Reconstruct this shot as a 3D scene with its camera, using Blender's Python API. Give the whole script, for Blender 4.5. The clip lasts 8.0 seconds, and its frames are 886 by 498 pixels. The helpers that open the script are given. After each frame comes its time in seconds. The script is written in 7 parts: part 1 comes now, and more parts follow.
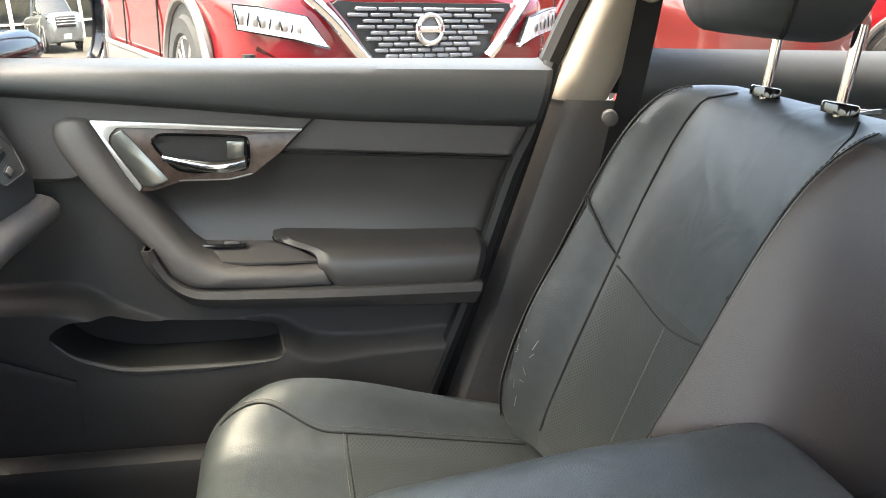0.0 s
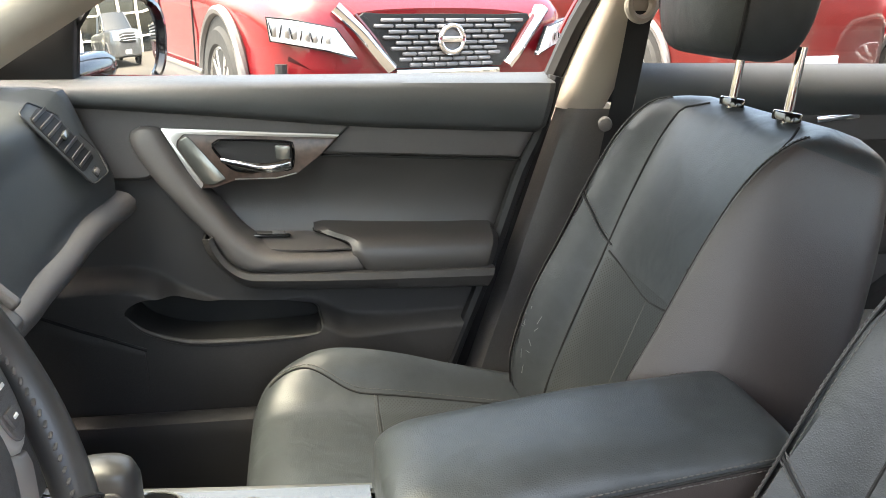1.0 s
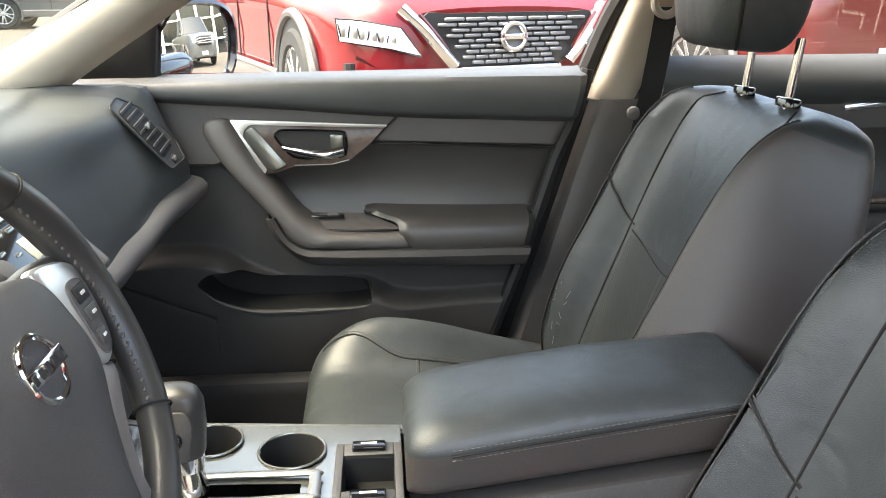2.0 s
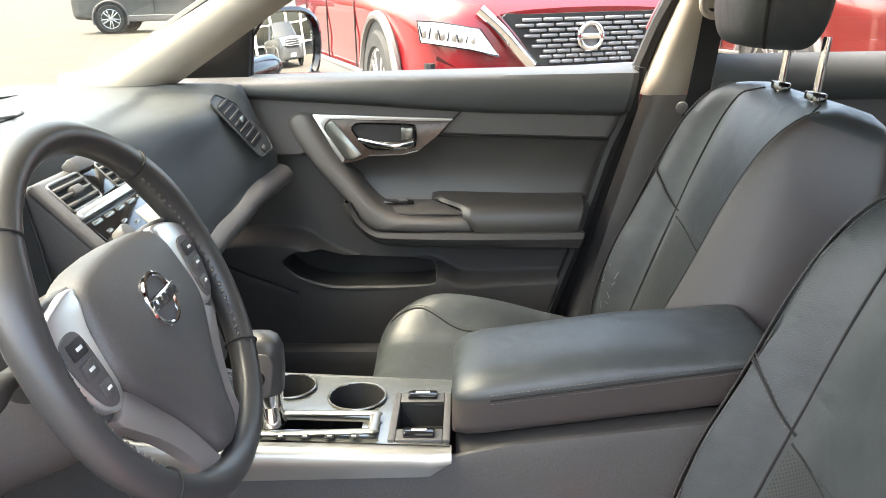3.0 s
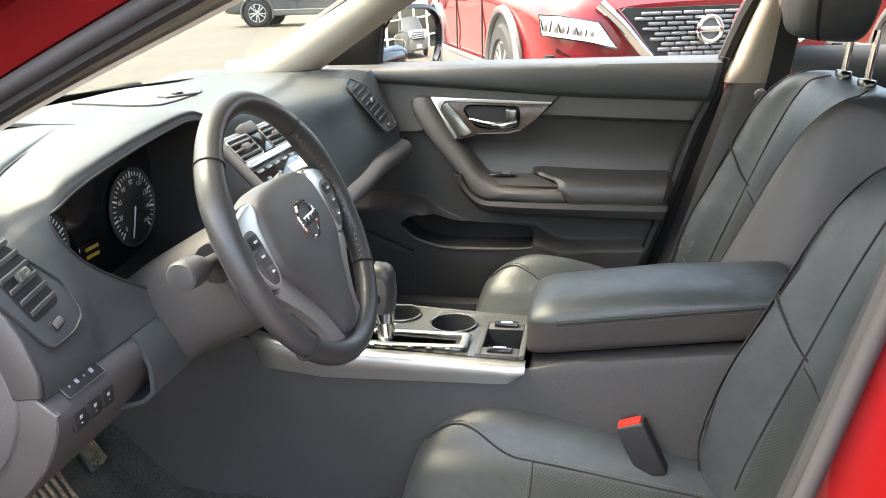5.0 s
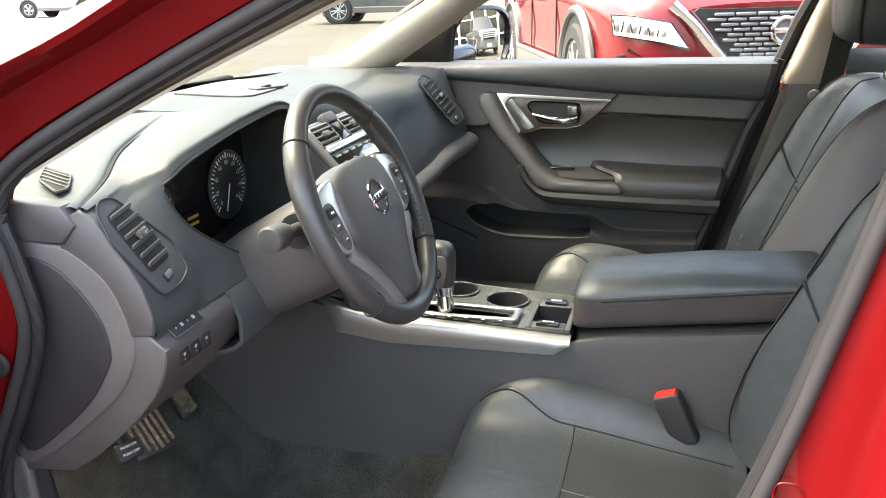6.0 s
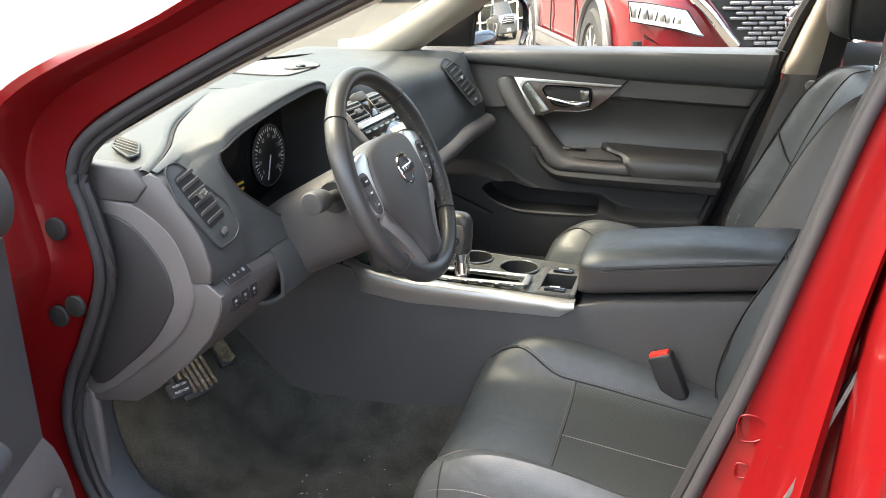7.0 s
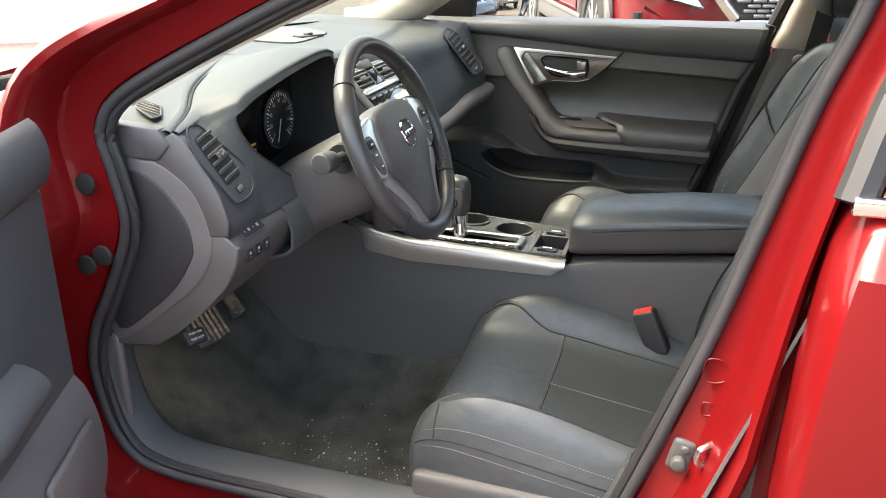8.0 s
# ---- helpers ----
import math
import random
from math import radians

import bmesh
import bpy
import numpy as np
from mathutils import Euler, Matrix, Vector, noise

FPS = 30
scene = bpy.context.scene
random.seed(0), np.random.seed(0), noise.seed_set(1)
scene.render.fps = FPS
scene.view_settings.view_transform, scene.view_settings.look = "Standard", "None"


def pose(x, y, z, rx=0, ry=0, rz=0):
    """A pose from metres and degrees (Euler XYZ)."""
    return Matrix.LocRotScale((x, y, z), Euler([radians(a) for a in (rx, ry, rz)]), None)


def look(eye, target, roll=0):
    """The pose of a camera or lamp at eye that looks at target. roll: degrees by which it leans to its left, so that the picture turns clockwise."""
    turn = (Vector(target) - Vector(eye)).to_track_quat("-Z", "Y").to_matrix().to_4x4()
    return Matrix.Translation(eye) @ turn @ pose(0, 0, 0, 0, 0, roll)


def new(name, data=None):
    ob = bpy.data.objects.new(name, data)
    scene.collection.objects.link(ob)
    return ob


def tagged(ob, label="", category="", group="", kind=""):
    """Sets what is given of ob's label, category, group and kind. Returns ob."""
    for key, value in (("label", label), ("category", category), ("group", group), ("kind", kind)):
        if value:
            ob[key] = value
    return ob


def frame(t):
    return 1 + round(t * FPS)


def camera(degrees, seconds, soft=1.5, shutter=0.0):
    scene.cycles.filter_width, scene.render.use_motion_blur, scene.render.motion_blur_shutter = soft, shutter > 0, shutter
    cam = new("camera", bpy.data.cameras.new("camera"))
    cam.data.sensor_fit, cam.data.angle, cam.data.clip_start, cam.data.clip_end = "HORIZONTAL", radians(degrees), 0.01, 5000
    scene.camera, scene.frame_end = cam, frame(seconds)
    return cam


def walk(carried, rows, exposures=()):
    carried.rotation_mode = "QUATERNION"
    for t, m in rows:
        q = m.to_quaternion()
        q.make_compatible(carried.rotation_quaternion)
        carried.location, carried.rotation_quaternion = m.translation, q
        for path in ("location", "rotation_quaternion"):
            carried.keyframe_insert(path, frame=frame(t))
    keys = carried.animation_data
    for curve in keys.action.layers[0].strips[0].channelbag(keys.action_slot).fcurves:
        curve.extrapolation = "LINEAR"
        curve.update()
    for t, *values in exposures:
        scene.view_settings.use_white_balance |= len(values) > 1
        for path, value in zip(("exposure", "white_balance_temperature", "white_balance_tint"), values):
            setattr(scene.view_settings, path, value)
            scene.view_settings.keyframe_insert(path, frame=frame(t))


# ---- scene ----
cam = camera(57.2, 8.0, soft=0.75)
METRES, EYE, TILT, LEAN, TURN = 1.2, 1.12, -18.0, -1.5, -11.0
ROWS = [
    (0.0, 0.0, 0.0, 0.0, 0.0, 0.0, -0.0),
    (0.5, 0.0067, -0.0842, -0.0138, 0.64, 0.25, 0.04),
    (1.0, 0.0097, -0.1609, -0.0226, 1.67, 0.31, -0.0),
    (1.5, 0.0201, -0.2125, -0.0322, 2.21, 0.21, -0.14),
    (2.0, 0.0693, -0.2667, -0.0523, 6.86, 0.18, -0.41),
    (3.5, 0.1427, -0.4482, -0.0949, 13.68, 0.04, -1.86),
    (4.0, 0.1585, -0.5154, -0.112, 14.46, -0.06, -2.13),
    (4.5, 0.1892, -0.5458, -0.1225, 16.32, -0.21, -2.52),
    (5.0, 0.2343, -0.5765, -0.135, 21.52, -0.76, -3.6),
    (6.5, 0.3254, -0.7329, -0.1674, 27.27, -1.69, -5.93),
    (7.0, 0.3516, -0.7891, -0.1747, 27.61, -2.73, -6.67),
    (7.5, 0.3756, -0.8296, -0.1778, 27.7, -3.69, -7.06),
    (8.0, 0.3931, -0.8618, -0.1839, 27.68, -4.92, -7.49),
]
walk(cam, [(t, pose(0, 0, EYE, TILT, LEAN, TURN) @ pose(METRES * x, METRES * y, METRES * z, 90 + pitch, roll, yaw)) for t, x, y, z, yaw, pitch, roll in ROWS],
     exposures=[(0.0, 3.75, 7050, 6), (0.5, 3.62, 7050, 6), (1.0, 3.62, 7050, 6), (2.0, 3.6, 7050, 6), (3.5, 3.8, 7050, 6), (4.0, 3.75, 7050, 6), (5.0, 3.6, 7050, 6), (6.5, 3.5, 7050, 6), (8.0, 3.3, 7050, 6)])

# ---- world, sun ----
world = bpy.data.worlds.new("sky")
world.use_nodes = True
scene.world = world
wn = world.node_tree.nodes
sky = wn.new("ShaderNodeTexSky")
sky.sky_type = "NISHITA"
sky.sun_disc = False
sky.sun_elevation = radians(62)
sky.sun_rotation = radians(262)
sky.air_density, sky.dust_density, sky.ozone_density = 1.0, 7.0, 0.6
world.node_tree.links.new(sky.outputs[0], wn["Background"].inputs[0])
wn["Background"].inputs[1].default_value = 0.18
sun = new("sun", bpy.data.lights.new("sun", "SUN"))
sun.data.energy, sun.data.angle, sun.data.color = 0.19, radians(34), (1.0, 0.98, 0.96)
sun.matrix_world = look((0, 0, 20), (10.5, 1.5, 0.0))

# ---- materials ----


def mat(name, color, rough=0.5, metal=0.0, grain=0.0, grain_scale=300.0, vary=0.12, vary_scale=6.0, coat=0.0, spec=0.5, cells=False, alt=None, wear=0.0, soft=0.0):
    """Principled material: colour varied at two scales, roughness varied, fine relief."""
    m = bpy.data.materials.new(name)
    m.use_nodes = True
    nt = m.node_tree
    b = nt.nodes["Principled BSDF"]
    b.inputs["Metallic"].default_value = metal
    b.inputs["Coat Weight"].default_value = coat
    b.inputs["Coat Roughness"].default_value = 0.03
    b.inputs["Specular IOR Level"].default_value = spec
    tc = nt.nodes.new("ShaderNodeTexCoord")
    big = nt.nodes.new("ShaderNodeTexNoise")
    big.inputs["Scale"].default_value = vary_scale
    big.inputs["Detail"].default_value = 6
    nt.links.new(tc.outputs["Object"], big.inputs["Vector"])
    ramp = nt.nodes.new("ShaderNodeMix")
    ramp.data_type = "RGBA"
    lo = [c * (1 - vary) for c in color]
    hi = list(alt) if alt else [min(1, c * (1 + vary)) for c in color]
    ramp.inputs[6].default_value = (*lo, 1)
    ramp.inputs[7].default_value = (*hi, 1)
    stretch = nt.nodes.new("ShaderNodeMapRange")
    stretch.inputs[1].default_value, stretch.inputs[2].default_value = 0.3, 0.7
    nt.links.new(big.outputs[0], stretch.inputs[0])
    nt.links.new(stretch.outputs[0], ramp.inputs[0])
    nt.links.new(ramp.outputs[2], b.inputs["Base Color"])
    rr = nt.nodes.new("ShaderNodeMapRange")
    rr.inputs[3].default_value, rr.inputs[4].default_value = max(0.01, rough * (0.88 - wear)), min(1, rough * (1.1 + wear))
    mid = nt.nodes.new("ShaderNodeTexNoise")
    mid.inputs["Scale"].default_value = vary_scale * 4
    mid.inputs["Detail"].default_value = 4
    nt.links.new(tc.outputs["Object"], mid.inputs["Vector"])
    nt.links.new(mid.outputs[0], rr.inputs[0])
    nt.links.new(rr.outputs[0], b.inputs["Roughness"])
    if grain:
        if cells:
            g = nt.nodes.new("ShaderNodeTexVoronoi")
            g.feature = "DISTANCE_TO_EDGE"
        else:
            g = nt.nodes.new("ShaderNodeTexNoise")
            g.inputs["Detail"].default_value = 3
        g.inputs["Scale"].default_value = grain_scale
        nt.links.new(tc.outputs["Object"], g.inputs["Vector"])
        bump = nt.nodes.new("ShaderNodeBump")
        bump.inputs["Strength"].default_value = grain
        bump.inputs["Distance"].default_value = 0.001
        nt.links.new(g.outputs[0], bump.inputs["Height"])
        nt.links.new(bump.outputs[0], b.inputs["Normal"])
        if soft:
            wave = nt.nodes.new("ShaderNodeTexNoise")
            wave.inputs["Scale"].default_value = 14
            wave.inputs["Detail"].default_value = 2
            wave.inputs["Distortion"].default_value = 0.6
            nt.links.new(tc.outputs["Object"], wave.inputs["Vector"])
            b2 = nt.nodes.new("ShaderNodeBump")
            b2.inputs["Strength"].default_value = soft
            b2.inputs["Distance"].default_value = 0.02
            nt.links.new(wave.outputs[0], b2.inputs["Height"])
            nt.links.new(b2.outputs[0], bump.inputs["Normal"])
    return m


def glass(name, tint, rough=0.0):
    """A thin pane: mostly clear, glossy by Fresnel."""
    m = bpy.data.materials.new(name)
    m.use_nodes = True
    nt = m.node_tree
    nt.nodes.remove(nt.nodes["Principled BSDF"])
    clear = nt.nodes.new("ShaderNodeBsdfTransparent")
    clear.inputs[0].default_value = (*tint, 1)
    gloss = nt.nodes.new("ShaderNodeBsdfGlossy")
    gloss.inputs["Roughness"].default_value = rough
    mix = nt.nodes.new("ShaderNodeMixShader")
    mix.inputs[0].default_value = 0.07
    nt.links.new(clear.outputs[0], mix.inputs[1])
    nt.links.new(gloss.outputs[0], mix.inputs[2])
    nt.links.new(mix.outputs[0], nt.nodes["Material Output"].inputs[0])
    return m


LEATHER = mat("black_leather", (0.041, 0.046, 0.049), 0.42, soft=0.18, grain=0.36, grain_scale=420, cells=True, vary=0.18, wear=0.12, spec=0.5)
LEATHER_SIDE = mat("black_vinyl", (0.060, 0.055, 0.053), 0.40, spec=0.7, soft=0.05, grain=0.25, grain_scale=500, cells=True)


def perforated(name, axes):
    """Leather with rows of small punched holes, laid out over two axes of the thing."""
    m = mat(name, (0.038, 0.043, 0.044), 0.5, spec=0.5, vary=0.15, soft=0.06, grain=0.2, grain_scale=420, cells=True)
    nt = m.node_tree
    tc = nt.nodes.new("ShaderNodeTexCoord")
    sp = nt.nodes.new("ShaderNodeSeparateXYZ")
    co = nt.nodes.new("ShaderNodeCombineXYZ")
    nt.links.new(tc.outputs["Object"], sp.inputs[0])
    nt.links.new(sp.outputs[axes[0]], co.inputs[0])
    nt.links.new(sp.outputs[axes[1]], co.inputs[1])
    tilt = nt.nodes.new("ShaderNodeMapping")
    tilt.inputs["Rotation"].default_value = (0, 0, radians(45))
    nt.links.new(co.outputs[0], tilt.inputs["Vector"])
    vo = nt.nodes.new("ShaderNodeTexVoronoi")
    vo.voronoi_dimensions = "2D"
    vo.inputs["Scale"].default_value = 230
    vo.inputs["Randomness"].default_value = 0.0
    nt.links.new(tilt.outputs[0], vo.inputs["Vector"])
    hole = nt.nodes.new("ShaderNodeMapRange")
    hole.inputs[1].default_value, hole.inputs[2].default_value = 0.20, 0.32
    nt.links.new(vo.outputs["Distance"], hole.inputs[0])
    mul = nt.nodes.new("ShaderNodeMix")
    mul.data_type = "RGBA"
    mul.inputs[6].default_value = (0.016, 0.016, 0.016, 1)
    b = nt.nodes["Principled BSDF"]
    nt.links.new(b.inputs["Base Color"].links[0].from_socket, mul.inputs[7])
    nt.links.new(hole.outputs[0], mul.inputs[0])
    nt.links.new(mul.outputs[2], b.inputs["Base Color"])
    return m


PERF_BACK = perforated("perforated_backrest_leather", (1, 2))
PERF_SEAT = perforated("perforated_cushion_leather", (0, 1))
STITCH = mat("dark_stitching", (0.085, 0.080, 0.076), 0.7)
SEAM = mat("seam_shadow_thread", (0.010, 0.010, 0.010), 0.8)
PLASTIC = mat("black_grained_plastic", (0.072, 0.067, 0.066), 0.48, spec=0.7, grain=0.4, grain_scale=700, cells=True)
SOFT = mat("soft_touch_dash", (0.054, 0.058, 0.060), 0.50, spec=0.5, grain=0.5, grain_scale=800, cells=True, vary=0.1)
MIDTRIM = mat("charcoal_trim", (0.098, 0.090, 0.088), 0.50, spec=0.7, grain=0.4, grain_scale=700, cells=True)
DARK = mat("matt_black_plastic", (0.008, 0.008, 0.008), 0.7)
GLOSSBLACK = mat("piano_black", (0.008, 0.008, 0.009), 0.12, coat=0.4)
RIM_LEATHER = mat("smooth_rim_leather", (0.042, 0.041, 0.041), 0.36, grain=0.10, grain_scale=600, cells=True)
GREYPLASTIC = mat("grey_plastic", (0.06, 0.058, 0.056), 0.5)
CRUMB = mat("pale_grit", (0.30, 0.28, 0.24), 0.9, vary=0.4, vary_scale=80)
CARPET = mat("charcoal_carpet", (0.040, 0.040, 0.035), 0.95, grain=1.0, grain_scale=900, vary=0.4, vary_scale=14, spec=0.1)
BRIGHT = mat("brushed_bright_trim", (0.72, 0.70, 0.68), 0.30, metal=0.7, vary=0.05)
GRILLE = mat("grille_bar_grey", (0.20, 0.20, 0.21), 0.3, metal=0.4, coat=0.3)
SCUFF = mat("pale_scuff", (0.22, 0.23, 0.23), 0.7)
FUSE = mat("smooth_dark_cover", (0.022, 0.021, 0.022), 0.55, grain=0.3, grain_scale=700, cells=True)
SPOKE = mat("dark_satin_spoke", (0.30, 0.27, 0.255), 0.42, metal=0.5, vary=0.06)
CHROME = mat("chrome", (0.78, 0.78, 0.80), 0.09, metal=1.0, vary=0.03)
SATIN = mat("satin_silver", (0.40, 0.39, 0.37), 0.38, metal=0.8, vary=0.05)
SMOKE = mat("smoked_silver_trim", (0.22, 0.22, 0.20), 0.22, metal=0.7, vary=0.06, coat=0.3)
WOOD = mat("brown_metallic_trim", (0.085, 0.058, 0.047), 0.34, metal=0.2, vary=0.3, vary_scale=90, coat=0.3)
BEIGE = mat("beige_pillar_trim", (0.40, 0.36, 0.305), 0.8, spec=0.25, grain=0.3, grain_scale=900, vary=0.04)
RED = mat("red_metallic_paint", (0.118, 0.003, 0.004), 0.5, metal=0.0, coat=0.55, spec=0.08, vary=0.04, vary_scale=2)
RED_SUV = mat("red_pearl_paint", (0.14, 0.003, 0.006), 0.5, metal=0.0, coat=1.0, spec=0.1, vary=0.04, vary_scale=2)
MAROON = mat("maroon_paint", (0.10, 0.012, 0.010), 0.3, metal=0.3, coat=1.0, vary=0.04)
RUBBER = mat("rubber_seal", (0.014, 0.014, 0.015), 0.6, vary=0.2)
SEALGREY = mat("grey_flocked_seal", (0.024, 0.023, 0.025), 0.7, vary=0.15)
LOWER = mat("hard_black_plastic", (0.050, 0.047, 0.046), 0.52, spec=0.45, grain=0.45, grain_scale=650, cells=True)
TYRE = mat("tyre_rubber", (0.022, 0.022, 0.022), 0.8, grain=0.5, grain_scale=120)
ALLOY = mat("alloy_wheel", (0.55, 0.55, 0.56), 0.28, metal=0.9)
REDPLASTIC = mat("red_button_plastic", (0.75, 0.03, 0.02), 0.35)
WHITE = mat("white_print", (0.8, 0.8, 0.78), 0.6, vary=0.03)
SYMBOL = mat("grey_printed_symbol", (0.35, 0.36, 0.37), 0.5)
MUD = mat("dusty_rubber", (0.16, 0.125, 0.085), 0.9, grain=0.8, grain_scale=150, vary=0.5, vary_scale=60)
STEEL = mat("zinc_steel", (0.6, 0.6, 0.58), 0.3, metal=1.0, vary=0.1)
GREY_PAINT = mat("grey_car_paint", (0.10, 0.105, 0.11), 0.3, metal=0.5, coat=1.0)
WHITE_PAINT = mat("white_car_paint", (0.75, 0.75, 0.75), 0.3, coat=1.0)
TINT = mat("tinted_window", (0.012, 0.014, 0.014), 0.05, coat=0.5)
LAMP = mat("headlamp_lens", (0.46, 0.47, 0.48), 0.16, metal=0.15, coat=1.0, grain=1.0, grain_scale=45, cells=True, vary=0.5, vary_scale=25)
MIRROR = mat("mirror_glass", (0.85, 0.86, 0.86), 0.01, metal=1.0, vary=0.0)
LOT = mat("concrete_lot", (0.070, 0.060, 0.047), 0.9, grain=0.6, grain_scale=30, vary=0.15, vary_scale=0.6)
WALL = mat("cream_facade", (0.6, 0.57, 0.5), 0.8, vary=0.06, vary_scale=1)
SCREEN = mat("pale_lcd", (0.55, 0.52, 0.42), 0.3, vary=0.05)
AMBER = mat("amber_display", (0.6, 0.4, 0.05), 0.5)
CLEAR = glass("window_glass", (0.93, 0.95, 0.93))
SCREENGLASS = glass("laminated_windscreen", (0.52, 0.56, 0.53))
SIDEGLASS = glass("tinted_side_glass", (0.74, 0.77, 0.75))


def speckle(m, scale, amount):
    """Fine light and dark flecks over a material's colour."""
    nt = m.node_tree
    b = nt.nodes["Principled BSDF"]
    tc = nt.nodes.new("ShaderNodeTexCoord")
    n = nt.nodes.new("ShaderNodeTexNoise")
    n.inputs["Scale"].default_value, n.inputs["Detail"].default_value = scale, 4
    nt.links.new(tc.outputs["Object"], n.inputs["Vector"])
    r = nt.nodes.new("ShaderNodeMapRange")
    r.inputs[1].default_value, r.inputs[2].default_value = 0.3, 0.72
    r.inputs[3].default_value, r.inputs[4].default_value = 1 - amount, 1 + amount
    nt.links.new(n.outputs[0], r.inputs[0])
    mul = nt.nodes.new("ShaderNodeVectorMath")
    mul.operation = "MULTIPLY"
    nt.links.new(b.inputs["Base Color"].links[0].from_socket, mul.inputs[0])
    nt.links.new(r.outputs[0], mul.inputs[1])
    nt.links.new(mul.outputs[0], b.inputs["Base Color"])


SIDE = mat("brownish_black_vinyl", (0.052, 0.043, 0.041), 0.44, spec=0.7, soft=0.08, grain=0.3, grain_scale=480, cells=True)
speckle(CARPET, 420, 0.5)
speckle(LOT, 5, 0.14)
speckle(LEATHER, 45, 0.10)
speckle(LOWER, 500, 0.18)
speckle(PLASTIC, 500, 0.14)
speckle(MIDTRIM, 600, 0.16)
speckle(SOFT, 500, 0.12)
speckle(MUD, 200, 0.5)

# ---- shape tools ----


def cr(pts, n, closed=False):
    """Catmull-Rom curve through pts, resampled evenly by its length to n points."""
    p = np.array(pts, float)
    k = len(p)
    if closed:
        ext = np.vstack([p[-1], p, p[0], p[1]])
        segs = k
    else:
        ext = np.vstack([2 * p[0] - p[1], p, 2 * p[-1] - p[-2]])
        segs = k - 1
    out = []
    for i in range(segs):
        a, b, c, d = ext[i:i + 4]
        for t in np.linspace(0, 1, 12, endpoint=False):
            out.append(0.5 * (2 * b + (c - a) * t + (2 * a - 5 * b + 4 * c - d) * t * t + (3 * b - a - 3 * c + d) * t ** 3))
    out.append(p[0] if closed else p[-1])
    out = np.array(out)
    s = np.concatenate([[0], np.cumsum(np.linalg.norm(np.diff(out, axis=0), axis=1))])
    want = np.linspace(0, s[-1], n + 1)[:-1] if closed else np.linspace(0, s[-1], n)
    return np.stack([np.interp(want, s, out[:, j]) for j in range(p.shape[1])], 1)


def spline(xs, ys):
    """A smooth curve through (xs, ys) as a function."""
    c = cr(list(zip(xs, ys)), 300)
    return lambda v: float(np.interp(v, c[:, 0], c[:, 1]))


def lerp(xs, ys):
    """Smooth-ish interpolating function through (xs, ys)."""
    return lambda v: float(np.interp(v, xs, ys))


def sheet(P, closed_u=False, closed_v=False, cap=False):
    """A mesh from a grid of points P[i][j]."""
    bm = bmesh.new()
    P = np.array(P)
    nu, nv = P.shape[:2]
    vs = [[bm.verts.new(P[i, j]) for j in range(nv)] for i in range(nu)]
    for i in range(nu if closed_u else nu - 1):
        for j in range(nv if closed_v else nv - 1):
            bm.faces.new((vs[i][j], vs[(i + 1) % nu][j], vs[(i + 1) % nu][(j + 1) % nv], vs[i][(j + 1) % nv]))
    if cap and closed_v:
        bm.faces.new(vs[0][::-1])
        bm.faces.new(vs[-1])
    bmesh.ops.recalc_face_normals(bm, faces=bm.faces)
    return bm


def thick(bm, d):
    """Gives an open sheet a thickness d."""
    bmesh.ops.solidify(bm, geom=bm.faces[:], thickness=d)
    bmesh.ops.recalc_face_normals(bm, faces=bm.faces)
    return bm


def tube(path, r, n=10, closed=False, flat=1.0):
    """A round or flattened rod along a path; r may be a list."""
    p = np.array(path, float)
    m = len(p)
    rs = r if hasattr(r, "__len__") else [r] * m
    rings = []
    up = Vector((0.13, 0.21, 1))
    for i in range(m):
        a, b = (p[i - 1], p[(i + 1) % m]) if closed else (p[max(i - 1, 0)], p[min(i + 1, m - 1)])
        t = Vector(b - a).normalized()
        s = t.cross(up).normalized()
        u = s.cross(t)
        rings.append([tuple(Vector(p[i]) + s * (rs[i] * math.cos(x)) + u * (rs[i] * flat * math.sin(x))) for x in np.linspace(0, 2 * math.pi, n, endpoint=False)])
    return sheet(rings, closed_u=closed, closed_v=True, cap=not closed)


def rbox(sx, sy, sz, bevel=0.005, segs=3, m=None):
    """A box with rounded edges, centred, moved by m."""
    bm = bmesh.new()
    bmesh.ops.create_cube(bm, size=1, matrix=Matrix.Diagonal((sx, sy, sz, 1)))
    bmesh.ops.bevel(bm, geom=bm.edges[:], offset=min(bevel, 0.49 * min(sx, sy, sz)), segments=segs, profile=0.5, affect="EDGES")
    if m is not None:
        bm.transform(m)
    return bm


def plate(outline, depth, m, bevel=0.003):
    """A flat outline (2D, counter-clockwise) raised by depth along local z with rounded rim, moved by m."""
    o = np.array(outline, float)
    c = o.mean(0)
    ext = max(np.ptp(o[:, 0]), np.ptp(o[:, 1]), 1e-6)
    k = 1 - 2 * bevel / ext
    rings = []
    for f, z in ((1, 0), (1, depth - bevel * 0.8), ((1 + k) / 2, depth - bevel * 0.2), (k, depth)):
        rings.append([(*((q - c) * f + c), z) for q in o])
    bm = sheet(rings, closed_v=True, cap=True)
    bm.transform(m)
    return bm


def disc(r, depth, m, n=32, bevel=0.002):
    return plate([(r * math.cos(a), r * math.sin(a)) for a in np.linspace(0, 2 * math.pi, n, endpoint=False)], depth, m, bevel)


def ring(r, thickness, m, n=40, k=8):
    bm = tube([(r * math.cos(a), r * math.sin(a), 0) for a in np.linspace(0, 2 * math.pi, n, endpoint=False)], thickness, k, closed=True)
    bm.transform(m)
    return bm


